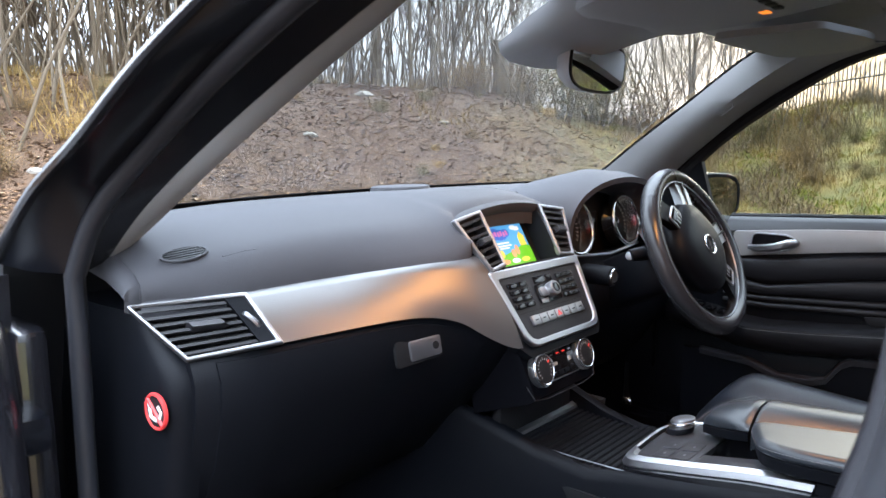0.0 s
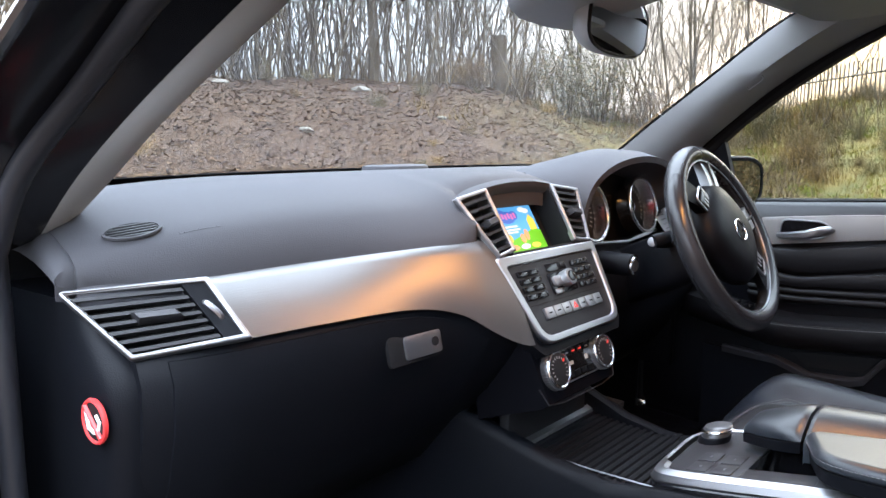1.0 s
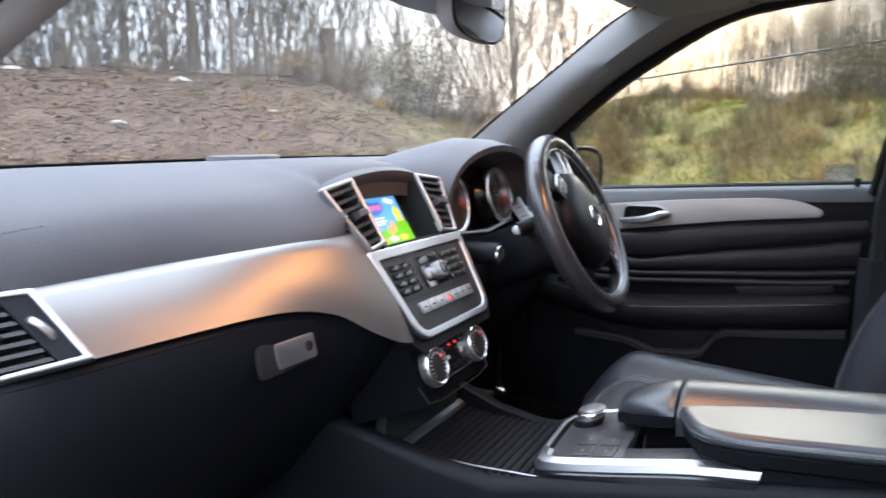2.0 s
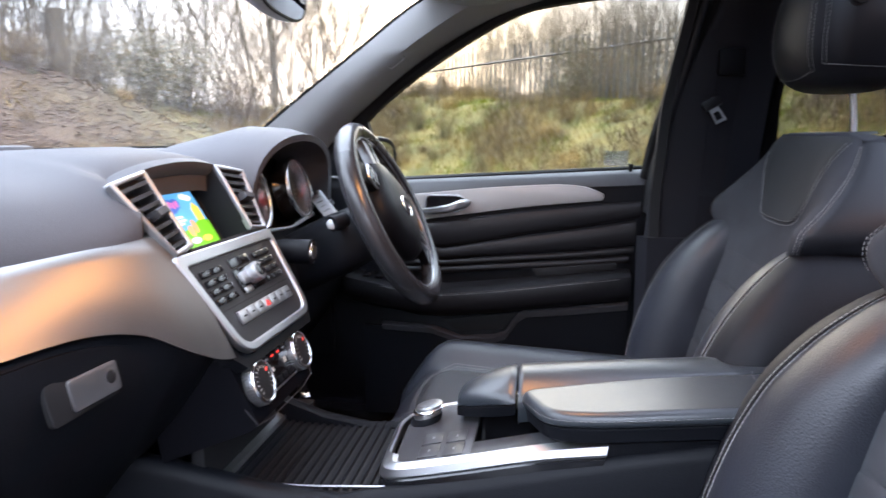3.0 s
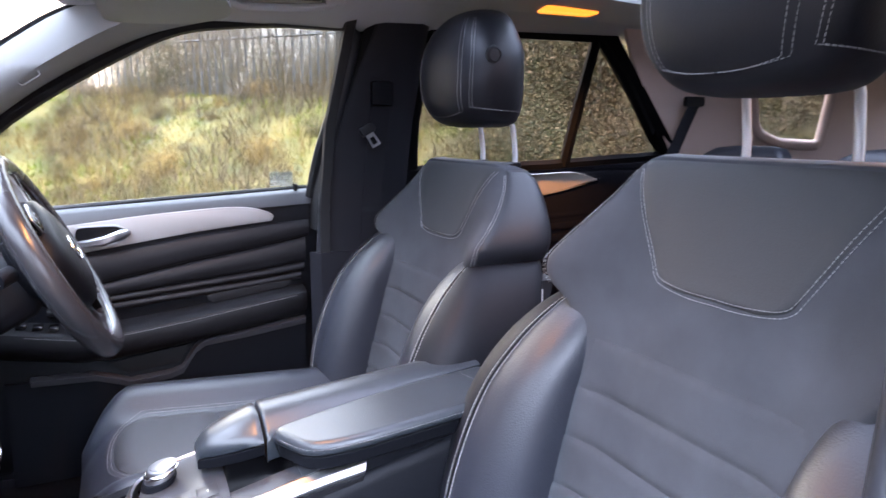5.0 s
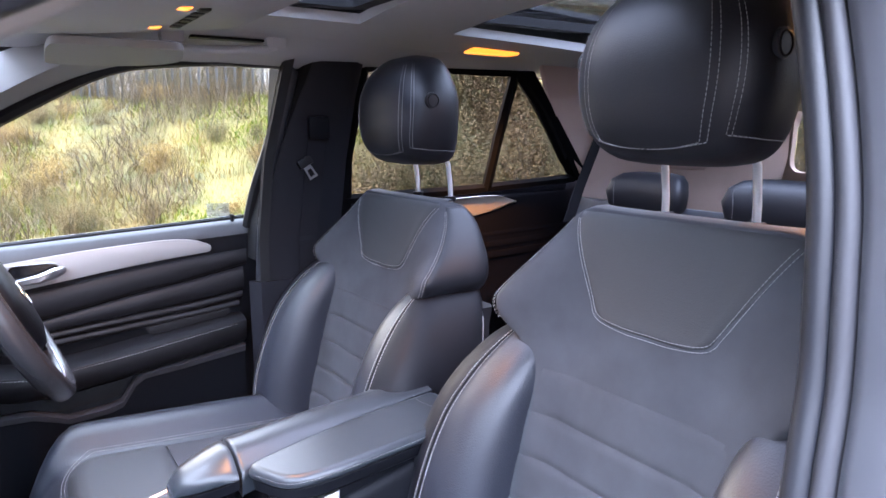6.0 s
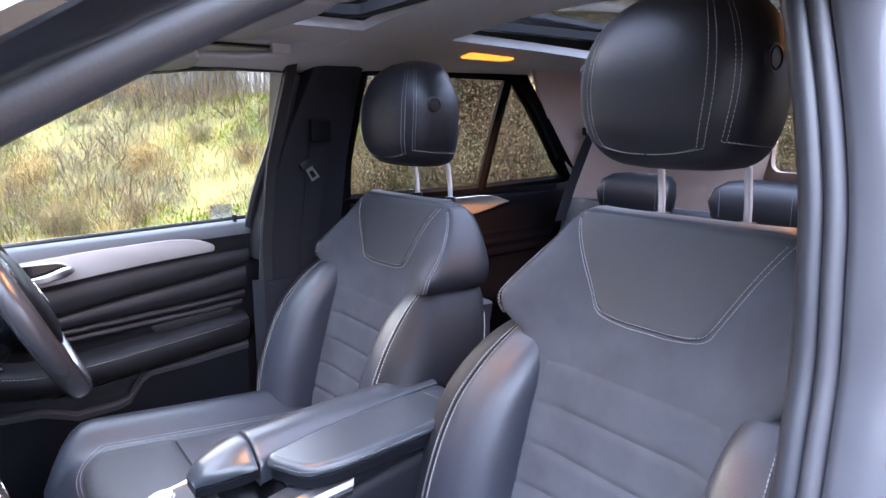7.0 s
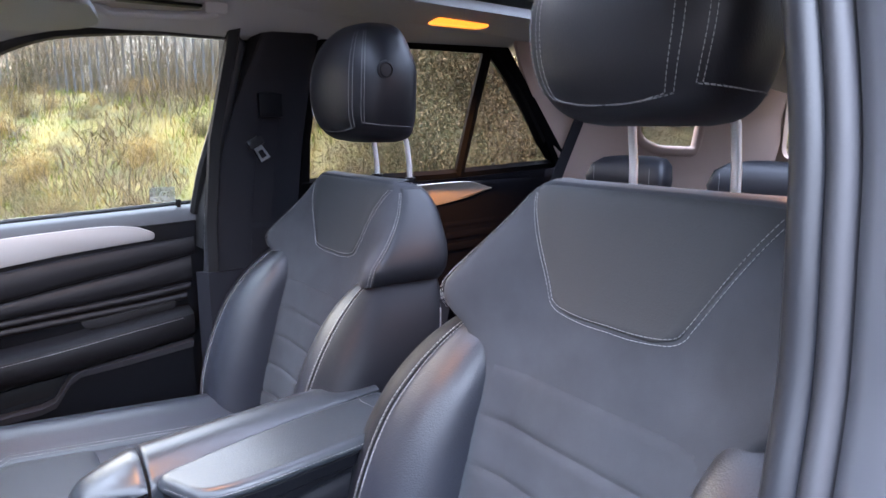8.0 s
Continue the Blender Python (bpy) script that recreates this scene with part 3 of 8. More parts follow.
for x0, x1, y0, y1 in ((-0.66, 0.66, 0.30, 0.55), (-0.66, 0.66, -2.05, -1.02), (-0.66, -OPEN_X, -1.02, 0.30), (OPEN_X, 0.66, -1.02, 0.30), (-OPEN_X, OPEN_X, -0.29, -0.06)):
    grid = [[(x0 + (x1 - x0) * i / 6, y0 + (y1 - y0) * j / 6, 1.575 - 0.10 * (x0 + (x1 - x0) * i / 6) ** 2 - 0.03 * (y0 + (y1 - y0) * j / 6) ** 2 - (0.05 if y0 + (y1 - y0) * j / 6 > 0.5 else 0)) for j in range(7)] for i in range(7)]
    roof_skin.append(slab(grid, 0.012, (0, 0, 1)))
part("roof_skin", merge(*roof_skin), PAINT, body, "glossy black roof skin")

# windscreen, bowed across
ws = []
for i in range(17):
    u = -1 + 2 * i / 16
    lo, hi = Vector((0.70 * u, 1.20 - 0.13 * u * u, 1.085)), Vector((0.595 * u, 0.635 - 0.085 * u * u, 1.474 - 0.035 * u * u))
    ws.append([lo.lerp(hi, j / 8) + Vector((0, 0, 0.02)) * math.sin(math.pi * j / 8) for j in range(9)])
glass = part("windscreen", slab(ws, 0.005), WINDSCREEN, body, "windscreen glass with a painted pale haze")
glass.visible_shadow = False
part("glass_border", slab([[c[0].lerp(c[1], t) + Vector((0, -0.003, -0.003)) for t in (0.0, 0.25, 0.5)] for c in ws], 0.002), FRAME_BLACK, body, "black border at the foot of the windscreen")
# header lining between windscreen and roof
head_grid = [[((c[8].lerp(c[7], 0.22) + Vector((0, -0.002, -0.007))).lerp(Vector((0.56 * (-1 + 2 * i / 16), 0.44, roof_z(0.50 * (-1 + 2 * i / 16), 0.44) - 0.004)), t)) + Vector((0, 0, -0.012 * math.sin(math.pi * t))) for t in (0, 0.25, 0.5, 0.75, 1)] for i, c in enumerate(ws)]
part("header_lining", slab(head_grid, 0.02, (0, 0, 1)), HEADLINER, body, "grey cloth lining above the windscreen")

# floor, bulkhead, sills, tail: plain closing panels
part("floor_pan", box((1.66, 3.6, 0.05), 0.01, at=(0, -0.40, 0.30)), CARPET, body, "black carpeted car floor")
part("bulkhead", slab([[(-0.80 + 1.6 * i / 4, 1.28 - 0.06 * j, 0.30 + 0.195 * j) for j in range(5)] for i in range(5)], 0.03, (0, 1, 0)), MATT, body)
for side, word in SIDES:
    part("sill", box((0.10, 2.9, 0.20), 0.03, at=(0.80 * side, -0.5, 0.34)), PAINT, body, "black painted sill")
    part("kick_panel", box((0.04, 0.42, 0.62), 0.015, at=(0.800 * side, 1.16, 0.66)), HARD if side > 0 else PAINT, body, "black front door jamb")
    fender = [[((0.86 + 0.02 * math.sin(j) - 0.10 * (i / 8) ** 4) * side, 0.985 + 0.18 * i, 0.50 + 0.108 * j - 0.010 * i - 0.004 * i * i * (j / 5)) for j in range(6)] for i in range(9)]
    part("front_wing", slab(fender, 0.03, (-side, 0, 0)), PAINT, body, "glossy black front wing")
    def quarter_at(u, v, side=side):
        j = 7 * v
        return ((0.88 - 0.02 * abs(j - 2) - 0.09 * u ** 3 - max(0, j - 4) * 0.050) * side, -1.08 - 1.02 * u, 0.45 + 0.155 * j - 0.03 * u * u * max(0, j - 6))
    quarter_hole = round_outline([(-1.30, 1.42), (-1.38, 1.13), (-1.50, 1.09), (-1.86, 1.09), (-1.78, 1.42)], 0.035)
    part("rear_quarter", holed(quarter_at, 80, 80, (-side, 0, 0), 0.02, quarter_hole), PAINT, body, "glossy black rear quarter panel")
    pane = [[Vector(quarter_at((-1.08 - y) / 1.02, (z - 0.45) / 1.085)) - Vector((0.022 * side, 0, 0)) for y in np.linspace(-1.27, -1.89, 12)] for z in np.linspace(1.07, 1.37, 7)]
    quarter_glass = part("quarter_window", slab(pane, 0.004, (-side, 0, 0)), PRIVACY, body, "tinted quarter window glass")
    quarter_glass.visible_shadow = False
part("bonnet", slab([[(-0.86 + 1.72 * i / 8 * 1.0, 1.22 + 0.19 * j, 1.055 - 0.018 * j - 0.007 * j * j * 0.5 - 0.05 * abs(-1 + i / 4) ** 3) for j in range(7)] for i in range(9)], 0.02, (0, 0, -1)), PAINT, body, "glossy black bonnet")
part("front_bumper", slab([[(-0.82 + 1.64 * i / 10, 2.38 + 0.06 * math.sin(math.pi * j / 6) - 0.14 * abs(-1 + i / 5) ** 3, 0.34 + 0.088 * j) for j in range(7)] for i in range(11)], 0.03, (0, -1, 0)), PAINT, body, "glossy black front bumper")
part("tail_panel", slab([[(-0.80 + 1.60 * i / 10, -2.10 - 0.05 * math.sin(math.pi * j / 6) + 0.08 * abs(-1 + i / 5) ** 3, 0.34 + 0.12 * j) for j in range(7)] for i in range(11)], 0.03, (0, 1, 0)), PAINT, body, "glossy black tail panel")
for side, word in SIDES:
    for y in (1.62, -1.28):
        tyre_rings = [[(side * (0.80 + dx), y + r * math.cos(a), 0.37 + r * math.sin(a)) for a in np.linspace(0, 6.2832, 41)[:-1]] for dx, r in ((-0.12, 0.24), (-0.12, 0.33), (-0.10, 0.37), (0.0, 0.385), (0.08, 0.37), (0.10, 0.33), (0.095, 0.25), (0.05, 0.24))]
        wheel_part = part("wheel", loft(tyre_rings, caps=False), MATT, body, "black tyre on a silver wheel", angle=40)
        spokes = [geo_of(box((0.02, 0.05, 0.24), 0.006, at=(0, 0, 0.12), m=Matrix.Translation((side * 0.85, y, 0.37)) @ Matrix.Rotation(a, 4, "X"))) for a in np.linspace(0, 6.2832, 6)[:-1]]
        part("rim", merge(*spokes), SATIN, wheel_part)


# ---- dashboard ----
dash = thing("dashboard", "dark grey soft dashboard with a brushed aluminium trim band", "dashboard")
DASH_TOP = ((1.200, 1.090), (1.120, 1.106), (1.030, 1.106), (0.950, 1.096), (0.880, 1.076), (0.842, 1.056), (0.825, 1.022), (0.820, 1.002))


def dash_shift(x):
    """How far the dash face stands forward at its ends."""
    return 0.045 * max(0, (abs(x) - 0.56) / 0.16) ** 1.6 + 0.05 * max(0, (abs(x) - 0.56) / 0.16) ** 3 * 0.3


def pad_bulge(x):
    return 0.045 * math.exp(-((x - 0.012) / 0.17) ** 4)


def trim_top(x):
    """Depth and height of the trim band's upper edge, which comes out to the centre vent."""
    k = ramp_up(x, -0.46, -0.150)
    return 0.818 - 0.050 * k, 1.003 + 0.003 * k


def pad_row(x):
    row = []
    for i, (y, z) in enumerate(DASH_TOP):
        t = i / (len(DASH_TOP) - 1)
        bow = -0.13 * (x / 0.70) ** 2 * (1 - t) ** 1.5
        out = (0.818 - trim_top(x)[0]) * (1 - ramp_up(x, -0.150, -0.128)) * t * t
        row.append((x, y + bow + dash_shift(x) * t - out, z + (pad_bulge(x) * 1.55) * max(0, t - 0.25) / 0.75 - 0.018 * max(0, (abs(x) - 0.60) / 0.13) ** 2 * (1 - t) - 0.112 * min(1, max(0, (abs(x) - 0.40) / 0.28)) ** 2 * t * (1 - t) - 0.012 * max(0, (abs(x) - 0.655) / 0.045) ** 2 * (1 - t)))
    return row


# the pad is open where the instruments sit behind the wheel
for x0, x1, n, depth in ((-0.700, 0.205, 90, 8), (0.209, 0.631, 14, 4), (0.635, 0.700, 6, 8)):
    part("dash_pad", slab([pad_row(x0 + (x1 - x0) * i / n)[:depth] for i in range(n + 1)], 0.02, (0, 0.03, -1.2)), PAD, dash, "dark grey soft-touch upper pad", angle=60)

for sx in (-1, 1):
    # rounded end that drops beside the door
    rows = [[(sx * (0.6995 + out), y + 0.004, z - drop * (1 - 0.85 * k / 7)) for k, (x, y, z) in enumerate(pad_row(sx * 0.700))] for out, drop in ((0.0, 0.001), (0.009, 0.004), (0.016, 0.012), (0.020, 0.026), (0.020, 0.044))]
    part("pad_end", slab([[r[k] for k in range(7)] for r in rows], 0.012, (-sx, 0.2, -0.3)), PAD, dash, "rounded end of the dash pad", angle=60)

# aluminium band, from the outer vent to the centre stack, widening downwards at the stack
TRIM_LOW = [(-0.585, 0.938), (-0.435, 0.936), (-0.348, 0.934), (-0.300, 0.930), (-0.262, 0.922), (-0.226, 0.908), (-0.186, 0.880), (-0.150, 0.860), (-0.126, 0.852)]
TRIM_LOW_Y = [(-0.585, 0.768), (-0.435, 0.757), (-0.348, 0.748), (-0.282, 0.737), (-0.226, 0.720), (-0.186, 0.700), (-0.126, 0.678)]


def trim_grid(x0, x1, n, mirror=False):
    out = []
    for i in range(n + 1):
        x = x0 + (x1 - x0) * i / n
        zl, yl = soft_table(TRIM_LOW, x), soft_table(TRIM_LOW_Y, x)
        row = []
        for j in range(9):
            t = j / 8
            yt, zt = trim_top(x)
            row.append((x, yt + (yl - yt) * t - (0.003 + 0.004 * min(1, max(0, (x + 0.44) / 0.32))) * math.sin(math.pi * t), zt + (zl - zt) * t))
        out.append([(0.024 - p[0], p[1], p[2]) for p in row] if mirror else row)
    return out


part("trim_panel", slab(trim_grid(-0.578, -0.118, 40), 0.012, (0, 0.9, 0.2)), ALU, dash, "brushed aluminium trim band", angle=60)

# lower dash with the glovebox
LOWER = ((0.772, 0.939), (0.762, 0.926), (0.754, 0.900), (0.760, 0.850), (0.785, 0.780), (0.830, 0.700), (0.900, 0.610), (1.020, 0.540))


def lower_grid(x0, x1, n):
    out = []
    for i in range(n + 1):
        x = x0 + (x1 - x0) * i / n
        dz, dy = soft_table(TRIM_LOW, x) - 0.936, soft_table(TRIM_LOW_Y, x) - 0.757
        row = []
        for k, (y, z) in enumerate(LOWER):
            f = max(0, 1 - k / 5)
            row.append((x, y + dy * f + dash_shift(x), z + dz * f))
        out.append(row)
    return out


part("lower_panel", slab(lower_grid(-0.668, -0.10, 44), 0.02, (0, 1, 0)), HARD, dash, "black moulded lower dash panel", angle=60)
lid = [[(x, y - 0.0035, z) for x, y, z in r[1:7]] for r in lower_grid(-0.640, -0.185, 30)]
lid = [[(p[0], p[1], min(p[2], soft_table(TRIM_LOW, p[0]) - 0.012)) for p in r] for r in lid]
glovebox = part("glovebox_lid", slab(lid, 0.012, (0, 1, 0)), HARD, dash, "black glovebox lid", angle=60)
lm = pose(-0.308, 0.747, 0.880, 78, 0, 0)
part("latch_recess", plate(round_outline([(-0.056, -0.022), (0.044, -0.022), (0.044, 0.020), (-0.056, 0.020)], 0.008), 0.006, 0.002, lm), MATT, glovebox)
latch = part("latch", plate(round_outline([(-0.028, -0.017), (0.040, -0.017), (0.040, 0.016), (-0.028, 0.016)], 0.006), 0.009, 0.004, lm @ pose(0, 0, 0.002, 0, -4)), SATIN, glovebox, "silver glovebox latch")
part("lock_ring", ring(0.009, 0.0018, lm @ pose(0.026, 0, 0.0112, 0, -4)), SATIN, glovebox)
part("lock_core", disc(0.007, 0.003, lm @ pose(0.026, 0, 0.0105, 0, -4)), MATT, glovebox)

# end cover beside the door, with the airbag sticker
cover = []
for z, y0, y1 in ((0.50, 0.93, 1.12), (0.60, 0.888, 1.12), (0.70, 0.853, 1.12), (0.82, 0.826, 1.12), (0.88, 0.818, 1.12), (0.905, 0.822, 1.12), (0.925, 0.835, 1.10), (0.960, 0.868, 1.10), (0.985, 0.895, 1.08)):
    cover.append([(-0.655, y0 - 0.022, z), (-0.672, y0 - 0.021, z), (-0.690, y0 - 0.014, z), (-0.698, y0 + 0.004, z), (-0.705, y0 + 0.05, z), (-0.722, y1, z), (-0.655, y1, z)])
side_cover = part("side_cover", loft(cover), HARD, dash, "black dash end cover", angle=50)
sm = Matrix(((0.14, 0, -0.99, -0.7030), (-0.99, 0, -0.14, 0.826), (0, 1, 0, 0.868), (0, 0, 0, 1))) @ Matrix.Diagonal((0.78, 0.84, 1, 1))
part("sticker_ground", disc(0.028, 0.0012, sm, bevel=0), MATT, dash, "round airbag warning sticker")
part("sticker_ring", moved(merge(ring(0.027, 0.0030, Matrix()), tube([(-0.018, 0.018, 0.002), (0.018, -0.018, 0.002)], 0.0028, 6)), sm), STICKER_RED, dash, "red ring of the sticker")
part("sticker_seat", merge(moved(tube([(-0.016, 0.014, 0.001), (-0.012, -0.010, 0.001), (0.004, -0.014, 0.001)], 0.003, 6), sm), moved(tube([(0.008, 0.010, 0.001), (0.016, 0.002, 0.001), (0.010, -0.012, 0.001)], 0.0025, 6), sm)), STICKER_WHITE, dash, "white symbol bars of the sticker")

# small oval grille on the pad
vent_n = Vector((-0.22, -0.36, 0.91)).normalized()
vent_x = (Vector((1, -0.22, 0)) - vent_n * vent_n.dot(Vector((1, -0.22, 0)))).normalized()
vent_y = vent_n.cross(vent_x)
dm = Matrix(((vent_x.x, vent_y.x, vent_n.x, -0.636), (vent_x.y, vent_y.y, vent_n.y, 0.863), (vent_x.z, vent_y.z, vent_n.z, 1.0580), (0, 0, 0, 1))) @ Matrix.Diagonal((0.78, 0.72, 1, 1))
grille = part("oval_vent", frame_plate([(0.040 * math.cos(a), 0.023 * math.sin(a)) for a in np.linspace(0, 6.2832, 33)[:-1]], [(0.036 * math.cos(a), 0.0195 * math.sin(a)) for a in np.linspace(0, 6.2832, 33)[:-1]], 0.003, dm), PAD, dash, "oval demister vent")
part("vent_floor", plate([(0.037 * math.cos(a), 0.020 * math.sin(a)) for a in np.linspace(0, 6.2832, 33)[:-1]], 0.001, 0, dm), MATT, grille)
for k in range(5):
    w = 0.034 * math.sqrt(max(0, 1 - ((k - 2) * 0.0075 / 0.021) ** 2))
    part("slat", box((2 * w, 0.0035, 0.004), 0.001, at=(0, (k - 2) * 0.0075, 0.0012), m=dm), SLAT, grille)
# embossed lettering beside it is too faint to read: a row of small raised bars
def pad_height(x, y):
    row = sorted((p[1], p[2]) for p in pad_row(x))
    return table(row, y)


mark = []
for k in range(9):
    x, y = -0.590 + 0.0058 * k, 0.842
    tilt = math.degrees(math.atan2(pad_height(x, y + 0.004) - pad_height(x, y - 0.004), 0.008))
    side_tilt = math.degrees(math.atan2(pad_height(x + 0.004, y) - pad_height(x - 0.004, y), 0.008))
    mark.append(geo_of(box((0.0040, 0.0024, 0.0008), 0, m=pose(x, y, pad_height(x, y) + 0.0002, tilt, -side_tilt, 0))))
part("embossed_mark", merge(*mark), PAD, dash, "faint embossed mark bars")
# speaker at the foot of the windscreen
part("speaker_cover", plate([(0.085 * math.cos(a), 0.045 * math.sin(a)) for a in np.linspace(0, 6.2832, 33)[:-1]], 0.012, 0.009, pose(0.02, 1.13, 1.103)), PAD, dash, "flat oval speaker cover")

# outer air vent
lv = {"tl": Vector((-0.716, 0.872, 0.998)), "tr": Vector((-0.577, 0.812, 1.003)), "br": Vector((-0.556, 0.757, 0.938)), "bl": Vector((-0.672, 0.800, 0.930))}


def four_frame(c, rim, lift):
    """Matrix-free helper: points of a four-cornered frame, and its inner outline."""
    mid = sum(c, Vector()) / 4
    n = (c[1] - c[0]).cross(c[3] - c[0]).normalized()
    if n.y > 0:
        n = -n
    inner = [p + ((c[(i + 1) % 4] - p).normalized() + (c[i - 1] - p).normalized()) * rim for i, p in enumerate(c)]
    return mid, n, inner, [p + n * lift for p in c], [p + n * lift for p in inner]


def vent(parent, corners, slats, rim, name, thumb, label, flap=0.0):
    c = [Vector(p) for p in corners]
    mid, n, inner, top, itop = four_frame(c, rim, 0.010)
    vs = [*c, *top, *itop, *[p - n * 0.02 for p in inner]]
    fs = []
    for i in range(4):
        j = (i + 1) % 4
        for k in range(3):
            fs.append((k * 4 + i, k * 4 + j, k * 4 + 4 + j, k * 4 + 4 + i))
    v = part(name, (vs, fs), VENT_SILVER, parent, label, angle=20)
    bev = v.modifiers.new("rim", "BEVEL")
    bev.width, bev.segments = 0.003, 3
    part("duct", ([p - n * 0.018 for p in inner], [(0, 1, 2, 3)]), MATT, v)
    a, b, cc, d = inner
    right = 1.0 - flap
    for k in range(slats):
        t = (k + 0.5) / slats
        l, r = a.lerp(d, t), b.lerp(cc, t)
        r = l.lerp(r, right)
        upw = (a - d).normalized()
        h = (a - d).length / slats * 0.34
        ring_ = [[p + n * 0.006 - upw * h * 0.7, p + n * 0.007 + upw * h * 0.3, p - n * 0.014 + upw * h * 1.1, p - n * 0.014 + upw * h * 0.5] for p in (l, r)]
        part("slat", loft(ring_), SLAT, v)
    if flap:
        p0, p1, p2, p3 = a.lerp(b, right + 0.02), b.copy(), cc.copy(), d.lerp(cc, right + 0.02)
        part("flap_panel", loft([[q - n * 0.01 for q in (p0, p1, p2, p3)], [q + n * 0.006 for q in (p0, p1, p2, p3)]]), HARD, v)
        wheel_mid = (p0 + p1 + p2 + p3) / 4 + n * 0.004
        part("thumb_wheel", tube([wheel_mid + (a - d).normalized() * 0.013 * math.cos(q) + n * 0.006 * math.sin(q) for q in np.linspace(0, math.pi, 9)], 0.0036, 8), SATIN, v, "small silver thumb wheel")
    tm = (a + b * 1.0 + cc + d) / 4 if not flap else (a.lerp(b, 0.45) + d.lerp(cc, 0.45)) / 2
    u, w = (b - a).normalized(), (a - d).normalized()
    tw = thumb
    ringt = [[tm + u * sx * tw + w * sw * 0.006 + n * z for sx, sw in ((-1, -1), (1, -1), (1, 1), (-1, 1))] for z in (0.0, 0.016)]
    ringt.append([tm + u * sx * tw * 0.9 + w * sw * 0.004 + n * 0.019 for sx, sw in ((-1, -1), (1, -1), (1, 1), (-1, 1))])
    part("thumb_tab", loft(ringt), BUTTON, v)
    return v


vent(dash, [lv["tl"], lv["tr"], lv["br"], lv["bl"]], 7, 0.0068, "outer_vent", 0.022, "silver-framed outer air vent", 0.20)

# centre stack, leaning back: x across, y up the face, z out of it
SX = 0.012
stack_m = Matrix(((1, 0, 0, SX), (0, 0.52, -0.854, 0.676), (0, 0.854, 0.52, 0.852), (0, 0, 0, 1)))
st = lambda x, v, n=0.0: tuple(stack_m @ Vector((x, v, n)))
stack = thing("centre_stack", "silver-framed centre stack with screen, radio and air vents", "control panel")
core = []
for v, w, deep in ((-0.02, 0.115, 0.10), (0.0, 0.134, 0.11), (0.07, 0.138, 0.12), (0.14, 0.143, 0.13), (0.15, 0.146, 0.13)):
    core.append([st(x, v, n) for x, n in ((-w, -deep), (w, -deep), (w, -0.004), (-w, -0.004))])
part("stack_body", loft(core), HARD, stack)
outer = round_outline([(-0.118, -0.006), (0.118, -0.006), (0.146, 0.146), (-0.146, 0.146)], [0.03, 0.03, 0.008, 0.008], 5)
inner = round_outline([(-0.108, 0.006), (0.108, 0.006), (0.129, 0.128), (-0.129, 0.128)], [0.024, 0.024, 0.008, 0.008], 5)
bez = part("radio_bezel", frame_plate(outer, inner, 0.012, stack_m @ Matrix.Translation((0, 0, -0.004))), SATIN, stack, "satin silver radio surround", angle=30)
bev = bez.modifiers.new("rim", "BEVEL")
bev.width, bev.segments, bev.limit_method = 0.003, 3, "ANGLE"
radio = part("radio_face", plate(inner, 0.008, 0.0, stack_m @ Matrix.Translation((0, 0, -0.004))), RADIO_BLACK, stack, "dark radio control panel")
part("radio_gap", box((0.215, 0.0012, 0.001), 0, at=(0, 0.058, 0.0042), m=stack_m), MATT, radio)
part("radio_display", box((0.058, 0.014, 0.002), 0.001, at=(0.0, 0.113, 0.0045), m=stack_m), GLOSS, radio, "small black display strip")
part("knob_plate", plate(round_outline([(-0.036, 0.066), (0.036, 0.066), (0.036, 0.104), (-0.036, 0.104)], 0.008), 0.003, 0.001, stack_m @ Matrix.Translation((0, 0, 0.004))), GLOSS, radio, "gloss black knob plate")
part("knob_surround", plate(round_outline([(-0.030, 0.078), (0.018, 0.078), (0.018, 0.096), (-0.030, 0.096)], 0.006), 0.006, 0.002, stack_m @ Matrix.Translation((0, 0, 0.006))), SATIN, radio)
part("volume_knob", disc(0.0145, 0.018, stack_m @ Matrix.Translation((0.004, 0.087, 0.006)), 28, 0.003), SATIN, radio, "silver volume knob")
part("knob_cap", disc(0.0095, 0.002, stack_m @ Matrix.Translation((0.004, 0.087, 0.0235)), 24, 0.001), GLOSS, radio)
part("eject_key", box((0.022, 0.009, 0.004), 0.0015, at=(-0.022, 0.070, 0.0065), m=stack_m), SATIN, radio)
for sx in (-1, 1):
    for r in range(4):
        for c in range(2 if sx < 0 else 3):
            w = 0.026 if sx < 0 else 0.016
            x = (-0.098 + c * 0.029) if sx < 0 else (0.052 + c * 0.0185)
            part("radio_button", box((w, 0.0095, 0.005), 0.0015, at=(x, 0.112 - r * 0.0135, 0.0055), m=stack_m), GLOSS, radio)
            part("button_mark", box((w * 0.35, 0.0014, 0.0005), 0, at=(x, 0.112 - r * 0.0135, 0.0083), m=stack_m), BUTTON, radio)
for k in range(7):
    key = part("switch_key", box((0.0235, 0.019, 0.006), 0.002, at=(-0.0735 + k * 0.0245, 0.040, 0.006), m=stack_m), SATIN, radio, "silver switch key")
    if k == 3:
        tri = [(-0.006, -0.004), (0.006, -0.004), (0.0, 0.006)]
        part("hazard_mark", frame_plate(tri, [(x * 0.6, y * 0.6 + 0.0002) for x, y in tri], 0.0008, stack_m @ Matrix.Translation((0, 0.040, 0.009))), RED, key, "red hazard triangle")
    else:
        part("key_mark", box((0.009, 0.0022, 0.0006), 0, at=(-0.0735 + k * 0.0245, 0.040, 0.0093), m=stack_m), MATT, key)

